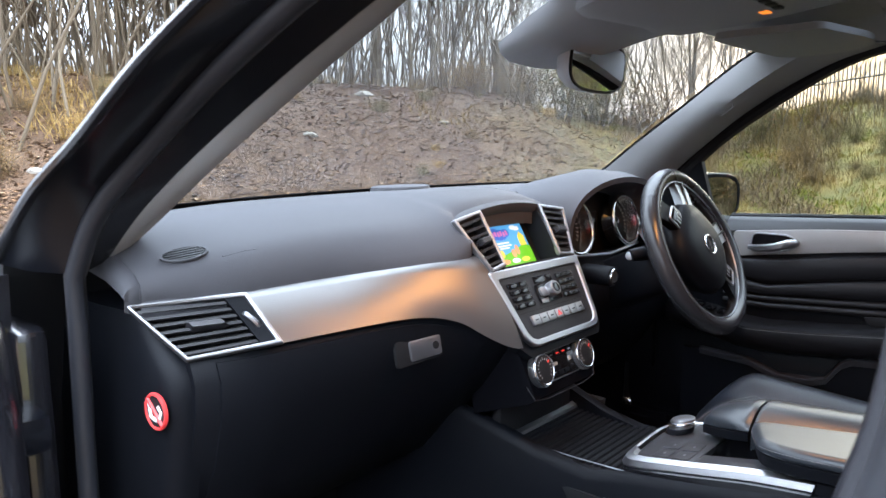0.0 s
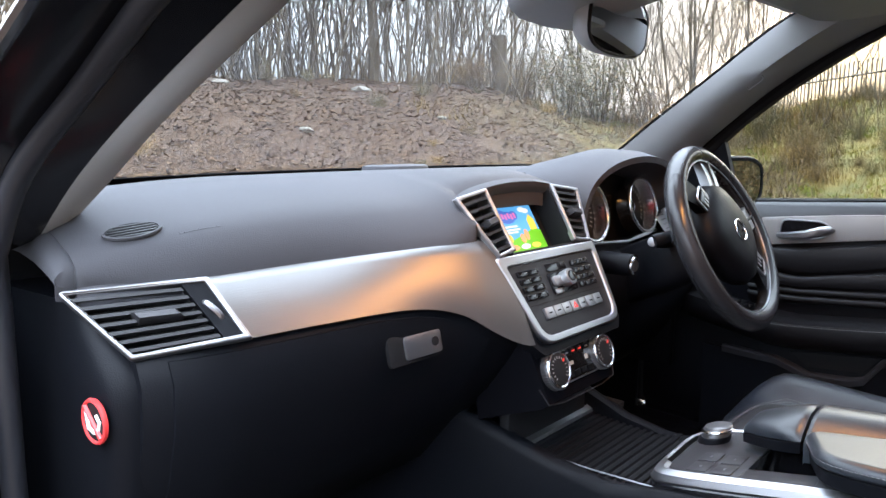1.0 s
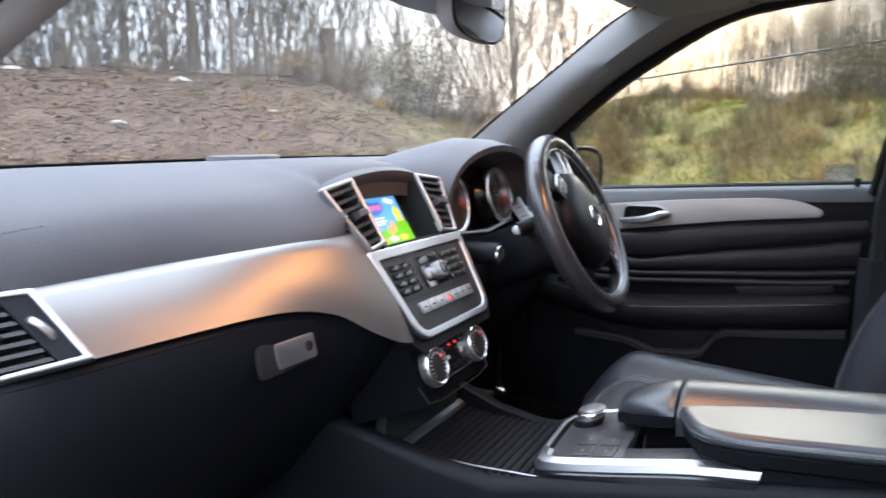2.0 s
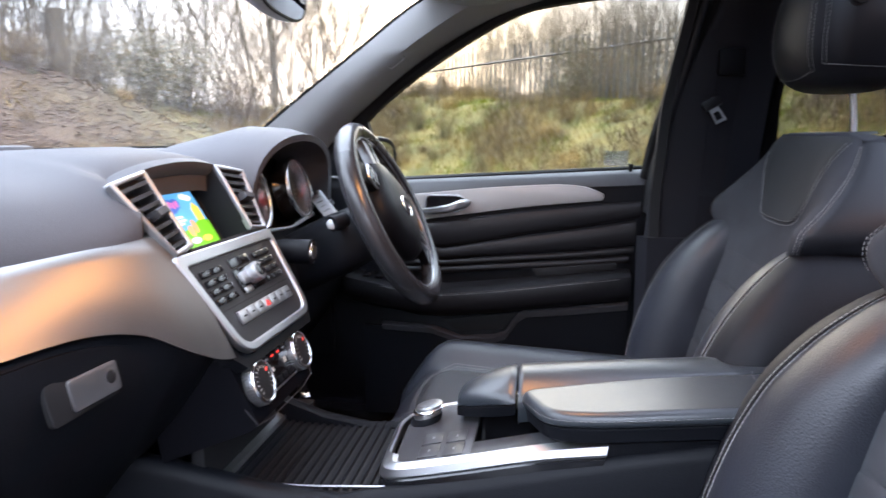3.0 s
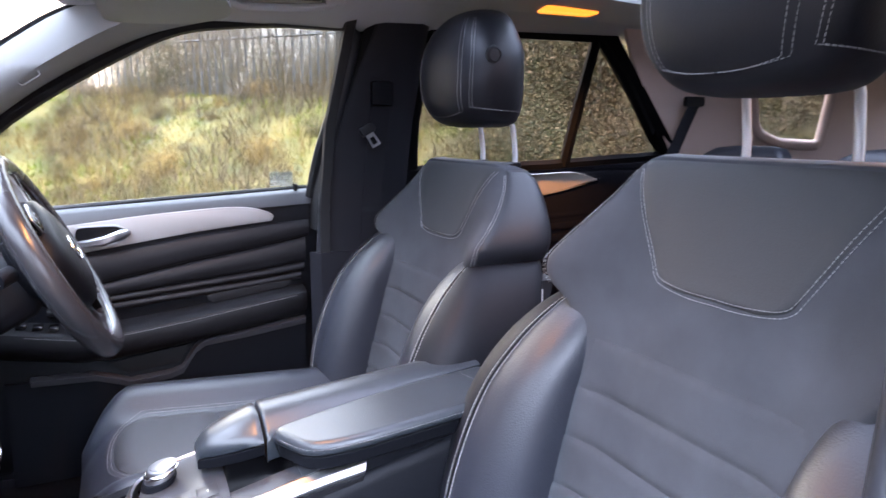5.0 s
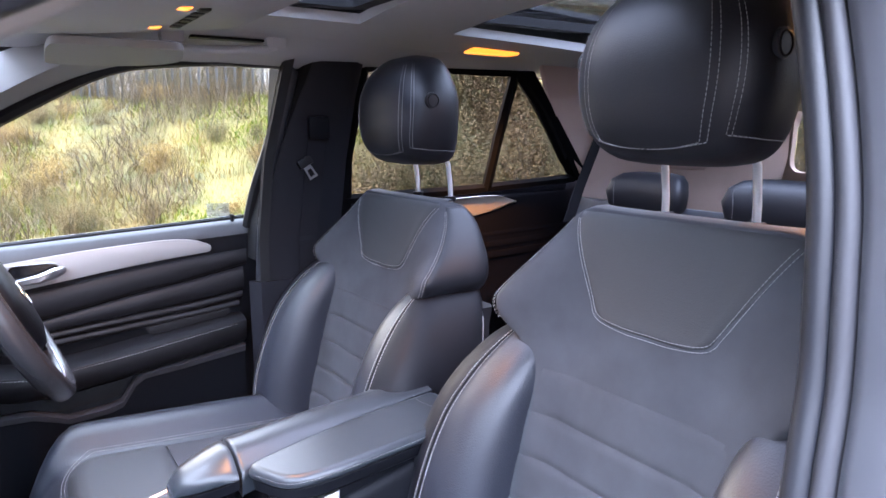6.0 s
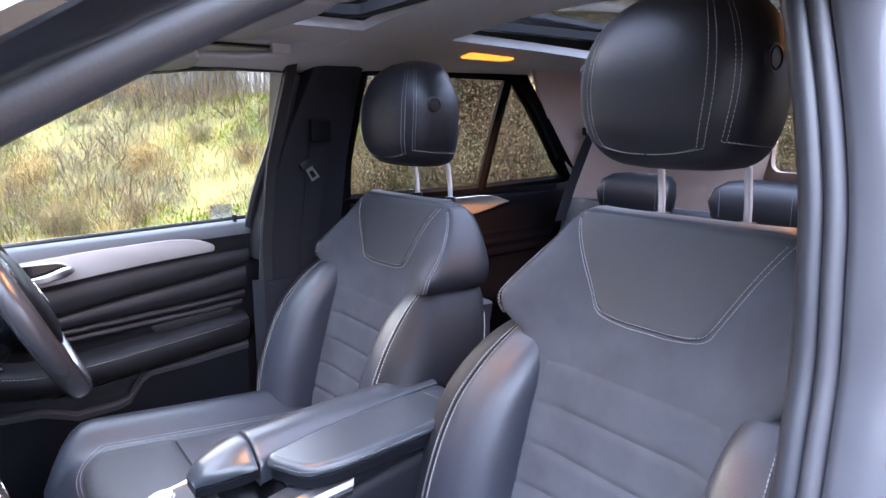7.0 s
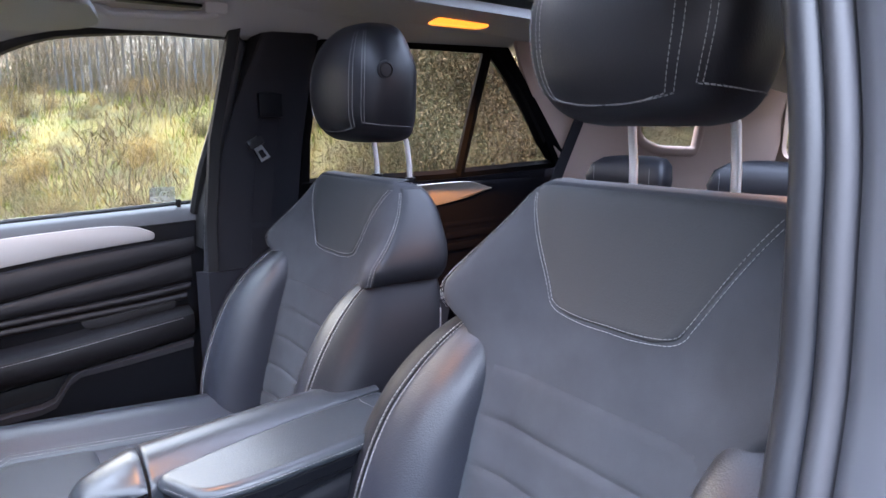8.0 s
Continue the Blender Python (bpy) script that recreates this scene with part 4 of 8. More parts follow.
# screen housing with a vent on each side
house = []
for v, w, top in ((0.148, 0.146, 0.0), (0.20, 0.165, 0.0), (0.255, 0.182, 0.0), (0.268, 0.184, -0.006)):
    house.append([st(x, v, n) for x, n in ((-w, -0.10), (w, -0.10), (w, -0.012 + top), (-w, -0.012 + top))])
brow = []
for i in range(25):
    u = -1 + i / 12
    x = 0.184 * u
    vt = 0.272 - 0.022 * u * u - 0.045 * u ** 10
    e = 1 - u ** 8
    brow.append([st(x, vt - 0.008 * e, (0.004 - 0.02 * u * u) * e - 0.03 * (1 - e)), st(x, vt + 0.002 * e, (0.012 - 0.02 * u * u) * e - 0.03 * (1 - e)), st(x, vt + 0.014 * e, (0.002 - 0.02 * u * u) * e - 0.035 * (1 - e)), st(x, vt + 0.020 * e, (-0.03 - 0.01 * u * u) * e - 0.05 * (1 - e)), st(x, vt + 0.016 * e, -0.11 * e - 0.05 * (1 - e)), st(x, vt - 0.008 * e, -0.06 * e - 0.05 * (1 - e))])
part("screen_brow", loft(brow), PAD, stack, "padded brow over the screen", angle=60)
for sx in (-1, 1):
    cor = [st(-0.178, 0.254), st(-0.094, 0.268), st(-0.088, 0.152), st(-0.136, 0.144)]
    if sx > 0:
        cor = [st(0.094, 0.268), st(0.178, 0.254), st(0.136, 0.144), st(0.088, 0.152)]
    vent(stack, cor, 7, 0.0072, "centre_vent", 0.014, "silver-framed centre air vent")
    side_pts = [st(sx * 0.178, 0.250, -0.006), st(sx * 0.138, 0.142, -0.006), st(sx * 0.138, 0.142, -0.07), st(sx * 0.172, 0.232, -0.05)]
    part("housing_side", loft([side_pts, [tuple(Vector(p) + Vector((-sx * 0.006, 0, 0))) for p in side_pts]]), HARD, stack)
part("screen_recess", merge(geo_of(box((0.186, 0.118, 0.004), 0, at=(0, 0.208, -0.044), m=stack_m)), *[geo_of(box((0.004, 0.118, 0.05), 0, at=(sx * 0.091, 0.208, -0.022), m=stack_m)) for sx in (-1, 1)], geo_of(box((0.186, 0.004, 0.05), 0, at=(0, 0.268, -0.022), m=stack_m)), geo_of(box((0.186, 0.004, 0.05), 0, at=(0, 0.149, -0.022), m=stack_m))), MATT, stack, "black screen recess")
sc = stack_m @ Matrix.Translation((-0.008, 0.204, -0.041))
screen = part("screen", box((0.158, 0.096, 0.004), 0.001, m=sc), GLOSS, stack, "lit colour display screen")
SKY_BLUE = glowing("screen_blue", (0.10, 0.42, 0.85), 0.045)
SCREEN_GREEN = glowing("screen_green", (0.16, 0.55, 0.03), 0.042)
SCREEN_YELLOW = glowing("screen_yellow", (0.95, 0.75, 0.12), 0.038)
SCREEN_WHITE = glowing("screen_white", (0.85, 0.92, 1.0), 0.040)
SCREEN_PINK = glowing("screen_pink", (0.75, 0.20, 0.55), 0.036)
SCREEN_DEEP = glowing("screen_deep_blue", (0.06, 0.16, 0.62), 0.036)
SCREEN_ORANGE = glowing("screen_orange", (0.95, 0.40, 0.20), 0.038)
part("picture_sky", box((0.152, 0.090, 0.001), 0, at=(0, 0, 0.0026), m=sc), SKY_BLUE, screen)
hill = [(-0.076, -0.045), (0.076, -0.045), (0.076, -0.006), (0.055, -0.002), (0.02, -0.012), (-0.02, -0.020), (-0.05, -0.026), (-0.076, -0.024)]
part("picture_hill", plate(hill, 0.0008, 0, sc @ Matrix.Translation((0, 0, 0.0034))), SCREEN_GREEN, screen)
blob = lambda cx, cy, w, h: [(cx + w * math.cos(a), cy + h * math.sin(a)) for a in np.linspace(0, 6.2832, 17)[:-1]]
for cx, cy, w, h, mt in ((-0.064, 0.022, 0.009, 0.009, SCREEN_YELLOW), (-0.020, 0.028, 0.016, 0.012, SCREEN_DEEP), (-0.004, 0.024, 0.022, 0.012, SCREEN_DEEP), (-0.030, 0.022, 0.012, 0.009, SCREEN_DEEP), (0.014, 0.027, 0.012, 0.009, SCREEN_DEEP), (0.044, 0.037, 0.010, 0.005, SCREEN_WHITE), (0.054, 0.034, 0.010, 0.005, SCREEN_WHITE), (-0.052, -0.010, 0.006, 0.007, SCREEN_ORANGE), (-0.020, -0.016, 0.006, 0.008, SCREEN_YELLOW), (0.016, -0.018, 0.007, 0.009, SCREEN_ORANGE), (0.030, -0.012, 0.006, 0.011, SCREEN_ORANGE)):
    part("picture_shape", plate(blob(cx, cy, w, h), 0.0006, 0, sc @ Matrix.Translation((0, 0, 0.0044))), mt, screen)
for k in range(6):
    part("picture_mark", box((0.0055, 0.010, 0.0005), 0, at=(-0.026 + 0.0085 * k, 0.025 + 0.002 * (k % 2), 0.0054), m=sc), SCREEN_PINK, screen)
for w, y in ((0.040, 0.006), (0.048, 0.000), (0.030, -0.005)):
    part("picture_line", box((w, 0.0032, 0.0005), 0, at=(-0.006, y, 0.0048), m=sc), SCREEN_WHITE, screen)
house_line = [(0.048, -0.004), (0.068, -0.004), (0.068, 0.016), (0.058, 0.026), (0.048, 0.016)]
part("picture_house", plate(house_line, 0.0006, 0, sc @ Matrix.Translation((0, 0, 0.0044))), SCREEN_YELLOW, screen)
for k, mt in ((0, SCREEN_ORANGE), (1, SCREEN_WHITE), (2, SCREEN_YELLOW)):
    part("picture_bar", plate(blob(-0.02 + 0.032 * k, -0.034, 0.013, 0.005), 0.0006, 0, sc @ Matrix.Translation((0, 0, 0.0052))), mt, screen)

# climate controls
cm = Matrix(((1, 0, 0, -0.004), (0, 0.34, -0.94, 0.676), (0, 0.94, 0.34, 0.801), (0, 0, 0, 1)))
climate = thing("climate_panel", "black climate control panel with two chrome-ringed dials", "control panel")
part("panel_body", loft([[tuple(cm @ Vector(p)) for p in q] for q in ([(-0.115, 0.05, -0.12), (0.115, 0.05, -0.12), (0.115, -0.055, -0.14), (-0.115, -0.055, -0.14)], [(-0.120, 0.052, -0.01), (0.120, 0.052, -0.01), (0.105, -0.052, -0.012), (-0.105, -0.052, -0.012)], [(-0.114, 0.048, 0.0), (0.114, 0.048, 0.0), (0.098, -0.048, 0.0), (-0.098, -0.048, 0.0)])]), DULL, climate, angle=30)
part("lower_rim", moved(tube([(-0.112, -0.02, -0.002), (-0.100, -0.048, 0.0), (-0.06, -0.054, 0.0), (0.06, -0.054, 0.0), (0.100, -0.048, 0.0), (0.112, -0.02, -0.002)], 0.0010, 6), cm), BUTTON, climate)
part("switch_plate", plate(round_outline([(-0.052, -0.026), (0.052, -0.026), (0.052, 0.026), (-0.052, 0.026)], 0.005), 0.004, 0.001, cm), GLOSS, climate, "gloss black switch plate")
part("plate_rim", moved(merge(tube([(-0.05, 0.0275, 0.003), (0.05, 0.0275, 0.003)], 0.0013, 6), tube([(-0.05, -0.0275, 0.003), (0.05, -0.0275, 0.003)], 0.0013, 6)), cm), SATIN, climate)
for k in range(4):
    part("climate_key", box((0.016, 0.009, 0.003), 0.001, at=(-0.030 + 0.020 * k, 0.018, 0.005), m=cm), HARD, climate)
    part("climate_key", box((0.016, 0.009, 0.003), 0.001, at=(-0.030 + 0.020 * k, -0.018, 0.005), m=cm), HARD, climate)
    part("key_light", box((0.008, 0.0025, 0.0006), 0, at=(-0.030 + 0.020 * k, 0.018, 0.0068), m=cm), RED if k in (1, 2) else SATIN, climate)
part("readout", box((0.012, 0.006, 0.0006), 0, at=(-0.020, 0.0, 0.0046), m=cm), WHITE_MARK, climate, "pale readout bar")
part("readout", box((0.009, 0.008, 0.0006), 0, at=(0.026, 0.001, 0.0046), m=cm), WHITE_MARK, climate, "pale readout bar")
for sx in (-1, 1):
    dial_m = cm @ Matrix.Translation((sx * 0.070, 0, 0.0))
    dial = part("dial", disc(0.030, 0.014, dial_m, 40, 0.003), SATIN, climate, "silver knurled dial")
    part("dial_face", disc(0.025, 0.002, dial_m @ Matrix.Translation((0, 0, 0.0135)), 36, 0.0005), MATT, dial)
    part("dial_rim", ring(0.0275, 0.0026, dial_m @ Matrix.Translation((0, 0, 0.014))), CHROME, dial, "chrome dial rim")
    part("grip_ribs", merge(*[geo_of(box((0.003, 0.0016, 0.010), 0, m=dial_m @ Matrix.Rotation(a, 4, "Z") @ Matrix.Translation((0.0304, 0, 0.006)))) for a in np.linspace(0, 6.2832, 41)[:-1]]), SATIN, dial)
    part("dial_marks", merge(*[geo_of(box((0.0012, 0.004, 0.0005), 0, m=dial_m @ Matrix.Rotation(a, 4, "Z") @ Matrix.Translation((0, 0.019, 0.0157)))) for a in np.linspace(-2.3, 2.3, 15)]), WHITE_MARK, dial)
    part("dial_pointer", box((0.003, 0.006, 0.0008), 0, m=dial_m @ Matrix.Rotation(-0.9, 4, "Z") @ Matrix.Translation((0, 0.019, 0.0159))), RED, dial, "red pointer")

# driver's side of the dash: hood, dials, lower panel
cluster = thing("instrument_cluster", "instrument cluster under a dark padded hood", "instruments")
WX = 0.420
hood = []
for i in range(29):
    a = math.pi * i / 28
    x = WX - 0.215 * math.cos(a)
    rise = math.sin(a) ** 0.55
    front = Vector((x, 0.795 - 0.02 * math.sin(a), 0.985 + 0.147 * rise))
    mid = Vector((x, 0.88, 0.998 + 0.150 * rise))
    back = Vector((WX - 0.30 * math.cos(a), 1.06, 1.02 + 0.072 * rise))
    lip = Vector((WX - 0.200 * math.cos(a), 0.797 - 0.02 * math.sin(a), 0.982 + 0.137 * rise))
    deep = Vector((WX - 0.190 * math.cos(a), 0.885, 0.965 + 0.128 * rise))
    hood.append([deep, lip, front, front.lerp(mid, 0.4) + Vector((0, 0, 0.006)), mid, mid.lerp(back, 0.5) + Vector((0, 0, 0.004)), back])
part("hood", loft(hood, closed=False, caps=False), PAD, cluster, "dark padded hood", angle=60)
part("cluster_panel", slab([[(WX - 0.195 + 0.39 * i / 6, 0.885, 0.90 + (0.075 + 0.135 * math.sin(math.pi * (0.08 + 0.84 * i / 6)) ** 0.6) * j / 4) for j in range(5)] for i in range(7)], 0.02, (0, 1, 0)), MATT, cluster)
for dx in (-0.118, 0.118):
    gm = pose(WX + dx, 0.868, 1.010, 90 - 14, 0, 0)
    cone = [[tuple(gm @ Vector((r * math.cos(a), r * math.sin(a), z))) for a in np.linspace(0, 6.2832, 41)[:-1]] for r, z in ((0.066, 0.0), (0.0665, 0.030), (0.0635, 0.030), (0.060, 0.004))]
    g = part("gauge", merge(loft(cone, caps=False), ring(0.0645, 0.0055, gm @ Matrix.Translation((0, 0, 0.034)))), CHROME, cluster, "chrome-ringed round gauge", angle=50)
    part("gauge_face", disc(0.061, 0.002, gm, 40, 0), MATT, g)
    part("gauge_marks", merge(*[geo_of(box((0.0015, 0.008, 0.0006), 0, m=gm @ Matrix.Rotation(a, 4, "Z") @ Matrix.Translation((0, 0.050, 0.0026)))) for a in np.linspace(-2.2, 2.2, 23)]), WHITE_MARK, g)
    part("gauge_sector", merge(*[geo_of(box((0.004, 0.009, 0.0006), 0, m=gm @ Matrix.Rotation(a, 4, "Z") @ Matrix.Translation((0, 0.051, 0.003)))) for a in np.linspace(0.6, 1.7, 14)]), RED, g, "lit red scale sector")
    part("gauge_needle", box((0.0022, 0.045, 0.001), 0, m=gm @ Matrix.Rotation(1.6, 4, "Z") @ Matrix.Translation((0, 0.020, 0.006))), RED, g)
    part("gauge_hub", disc(0.012, 0.006, gm @ Matrix.Translation((0, 0, 0.002)), 20), GLOSS, g)
part("info_display", box((0.085, 0.004, 0.075), 0.002, at=(WX, 0.878, 1.005)), GLOSS, cluster)
part("cluster_rim", tube([(WX - 0.19, 0.835, 0.975), (WX - 0.16, 0.82, 0.955), (WX, 0.81, 0.945), (WX + 0.16, 0.82, 0.955)], 0.004, 8), SATIN, cluster)
right_low = []
for i in range(13):
    x = 0.135 + 0.60 * i / 12
    right_low.append([(x, 0.87, 0.935), (x, 0.80, 0.928), (x, 0.775, 0.90), (x, 0.775, 0.83), (x, 0.81, 0.74), (x, 0.88, 0.64), (x, 0.98, 0.56)])
part("driver_panel", slab(right_low, 0.02, (0, 1, 0)), HARD, dash, "black panel below the steering column", angle=60)
right_cover = part("side_cover", box((0.03, 0.30, 0.45), 0.012, at=(0.735, 0.98, 0.80)), HARD, dash)
rv = [(0.585, 0.812, 1.003), (0.715, 0.865, 0.998), (0.690, 0.80, 0.930), (0.575, 0.757, 0.938)]
vent(dash, rv, 6, 0.0058, "outer_vent", 0.02, "silver-framed outer air vent", 0.2)

# steering wheel
column_m = Matrix.Translation((WX, 0.600, 0.975)) @ Matrix.Rotation(radians(90 - 25), 4, "X")
wm = column_m @ Matrix.Rotation(radians(135), 4, "Z")  # the wheel stands turned
wheel = thing("steering_wheel", "black leather steering wheel with silver spokes", "steering wheel")
R = 0.176
rim_path = [(R * math.cos(a), R * math.sin(a) * (1.0 if math.sin(a) > -0.7 else 1 - 0.05 * (-math.sin(a) - 0.7) / 0.3), 0) for a in np.linspace(0, 6.2832, 73)[:-1]]
part("rim", moved(tube(rim_path, 0.0188, 14, flat=1.15, closed=True), wm), RIM_LEATHER, wheel, "black leather rim", angle=180)
part("rim_seam", moved(tube([(x * 0.906, y * 0.906, 0.012) for x, y, z in rim_path], 0.0016, 6, closed=True), wm), SATIN, wheel, "pale seam along the inside of the rim")
for a in (0.45, 2.69, 4.05, 5.37):
    part("rim_joint", moved(tube([(R * math.cos(a) + 0.0172 * math.cos(q) * math.cos(a), R * math.sin(a) + 0.0172 * math.cos(q) * math.sin(a), 0.0195 * math.sin(q)) for q in np.linspace(0, 6.2832, 17)], 0.001, 4), wm), MATT, wheel)
hub = [[(x, y, z) for x, y, _ in oval(0, -0.005, w, h, 2.6, 40)] for w, h, z in ((0.070, 0.066, -0.055), (0.096, 0.094, -0.015), (0.100, 0.098, 0.000), (0.092, 0.088, 0.020), (0.064, 0.060, 0.031), (0.02, 0.018, 0.034))]
part("airbag_cover", moved(loft(hub), wm), HARD, wheel, "black airbag cover", angle=60)
part("emblem", moved(merge(ring(0.021, 0.002, Matrix.Translation((0, -0.002, 0.0345))), *[tube([(0, -0.002, 0.0345), (0.020 * math.sin(a), -0.002 + 0.020 * math.cos(a), 0.0345)], [0.0028, 0.0008], 4) for a in (0, 2.0944, 4.1888)]), wm), CHROME, wheel, "round chrome emblem")
for sx in (-1, 1):
    sp = [[(sx * x, y, z) for x, y, z in q] for q in ([(0.060, 0.024, 0.0), (0.060, -0.026, 0.0), (0.060, -0.026, 0.018), (0.060, 0.024, 0.018)], [(0.110, 0.020, -0.004), (0.110, -0.026, -0.004), (0.110, -0.026, 0.012), (0.110, 0.020, 0.012)], [(0.168, 0.030, -0.008), (0.168, -0.022, -0.008), (0.168, -0.022, 0.004), (0.168, 0.030, 0.004)])]
    spoke = part("spoke", moved(loft(sp), wm), HARD, wheel, "black side spoke with keys", angle=30)
    part("key_surround", moved(tube([(sx * x, y, 0.0165) for x, y in round_outline([(0.078, -0.024), (0.124, -0.024), (0.128, 0.016), (0.080, 0.016)], 0.006)], 0.0022, 6, closed=True), wm), SATIN, spoke, "silver surround of the keys")
    part("spoke_keys", moved(geo_of(box((0.036, 0.034, 0.008), 0.003, at=(sx * 0.100, -0.004, 0.016))), wm), GLOSS, spoke, "black spoke buttons")
    for k in range(3):
        part("spoke_key_mark", moved(geo_of(box((0.014, 0.003, 0.0008), 0, at=(sx * 0.100, -0.014 + 0.010 * k, 0.0204))), wm), SATIN, spoke)
    low = [[(sx * x, y, z) for x, y, z in q] for q in ([(0.022, -0.066, -0.004), (0.066, -0.050, -0.004), (0.066, -0.050, 0.014), (0.022, -0.066, 0.014)], [(0.052, -0.112, -0.006), (0.092, -0.090, -0.006), (0.092, -0.090, 0.012), (0.052, -0.112, 0.012)], [(0.078, -0.158, -0.008), (0.120, -0.126, -0.008), (0.120, -0.126, 0.006), (0.078, -0.158, 0.006)])]
    part("spoke_groove", moved(geo_of(box((0.006, 0.085, 0.004), 0.001, m=Matrix.Translation((sx * 0.072, -0.102, 0.0125)) @ Matrix.Rotation(radians(sx * 33), 4, "Z"))), wm), GLOSS, wheel, "dark groove in the lower spoke")
    part("lower_spoke", moved(loft(low), wm), SATIN, wheel, "silver lower spoke", angle=30)
# column and stalks
part("column_shroud", moved(loft([[(x, y, z) for x, y, _ in oval(0, -0.01, w, h, 3, 28)] for w, h, z in ((0.050, 0.045, -0.045), (0.062, 0.058, -0.07), (0.065, 0.062, -0.13), (0.065, 0.062, -0.24))]), column_m), HARD, wheel, "black column shroud", angle=50)
part("stalk", moved(merge(tube([(-0.05, 0.02, -0.085), (-0.12, 0.022, -0.075), (-0.168, 0.026, -0.060)], [0.008, 0.008, 0.010], 10), tube([(-0.162, 0.026, -0.038), (-0.190, 0.028, -0.055)], [0.013, 0.0135], 14)), column_m), HARD, wheel, "black control stalk")
part("stalk_cap", moved(geo_of(disc(0.009, 0.003, Matrix.Translation((-0.190, 0.028, -0.055)) @ Matrix.Rotation(radians(-80), 4, "Y"))), column_m), SATIN, wheel)
part("paddle", moved(geo_of(box((0.016, 0.050, 0.005), 0.002, at=(-0.132, 0.045, -0.030))), column_m), HARD, wheel, "black shift paddle")
part("stalk", moved(tube([(0.05, 0.02, -0.085), (0.12, 0.022, -0.075), (0.165, 0.026, -0.060)], [0.008, 0.008, 0.009], 10), column_m), HARD, wheel)
ign = thing("ignition_switch", "round ignition switch with a metal ring", "switch", at=(0.235, 0.70, 0.927))
part("barrel", geo_of(disc(0.022, 0.07, pose(0, 0.07, 0, 90, 0, 0), 28)), HARD, ign)
part("ring", ring(0.014, 0.003, pose(0, -0.001, 0, 90, 0, 0)), CHROME, ign, "chrome switch ring")
part("start_button", disc(0.012, 0.006, pose(0, 0.002, 0, 90, 0, 0), 24), SATIN, ign)
# pedals and the side of the driver's footwell
part("footwell_panel", slab([[(0.16 + 0.02 * i, 0.70 + 0.12 * j, 0.42 + 0.08 * i) for j in range(4)] for i in range(4)], 0.02, (-1, 0, 0)), CARPET, dash)
pedal = thing("brake_pedal", "dark brake pedal in the driver's footwell", "pedal", at=(0.36, 1.00, 0.50))
part("pad", box((0.09, 0.02, 0.05), 0.006, m=pose(0, 0, 0, 30)), MATT, pedal)
part("arm", tube([(0, 0.01, 0), (0, 0.06, 0.12), (0, 0.09, 0.24)], 0.010, 6), MATT, pedal)


# ---- centre console ----
console = thing("centre_console", "black centre console with a silver-edged tray and padded armrest", "console")


wall_l = []
for y, zt, xo in ((1.15, 0.74, -0.150), (0.95, 0.73, -0.142), (0.80, 0.706, -0.130), (0.74, 0.690, -0.120), (0.66, 0.668, -0.108), (0.56, 0.655, -0.100), (0.49, 0.672, -0.096), (0.35, 0.702, -0.094), (0.20, 0.738, -0.094), (0.05, 0.768, -0.094), (-0.12, 0.780, -0.092)):
    wall_l.append((y, zt, xo))
for sx in (-1, 1):
    rows = []
    for y, zt, xo in wall_l:
        xo = xo if sx < 0 else 0.30 + xo * -1 - 0.30 + 0.062
        if sx > 0:
            xo = abs(xo)
        inn = xo + 0.030 if sx < 0 else xo - 0.030
        rows.append([(xo * 1.12, y, 0.36), (xo * 1.05, y, zt - 0.10), (xo, y, zt - 0.018), (xo - sx * 0.006, y, zt - 0.004), (xo - sx * 0.016, y, zt), (inn, y, zt - 0.004), (inn, y, 0.36)])
    part("console_side", loft(rows), HARD, console, "black console side wall", angle=50)
part("console_floor", box((0.26, 0.95, 0.04), 0.005, at=(0.025, 0.33, 0.60)), MATT, console)
# ribbed roller cover
cover = part("roller_cover", slab([[(-0.080 + 0.24 * i / 6, 0.735 - 0.25 * j / 6, 0.648 + 0.010 * (j / 6) ** 2) for j in range(7)] for i in range(7)], 0.01, (0, 0, -1)), MATT, console, "ribbed black roller cover")
for k in range(17):
    y = 0.727 - 0.0142 * k
    z = 0.6482 + 0.010 * ((0.735 - y) / 0.25) ** 2
    part("rib", loft([[(x, y - 0.0048, z), (x, y - 0.003, z + 0.0035), (x, y + 0.003, z + 0.0035), (x, y + 0.0048, z)] for x in (-0.068, 0.04, 0.155)]), HARD, cover)
part("cover_edge", tube([(-0.074, 0.735, 0.657), (-0.074, 0.60, 0.660), (-0.074, 0.50, 0.667)], 0.0012, 6), SATIN, console, "thin pale edge of the roller cover")
part("cover_lip", loft([[(x, 0.728, 0.652), (x, 0.730, 0.658), (x, 0.742, 0.662), (x, 0.748, 0.655)] for x in (-0.074, 0.04, 0.155)]), SATIN, console, "silver lip ahead of the roller cover")
# back wall of the opening under the climate panel
part("opening_back", box((0.24, 0.02, 0.14), 0.004, at=(0.02, 0.75, 0.69)), MATT, console)

# tray with controller, keys and cup holder
tm = Matrix(((1, 0, 0, 0.025), (0, 0.9754, -0.2204, 0.492), (0, -0.2204, 0.9754, 0.686), (0, 0, 0, 1)))
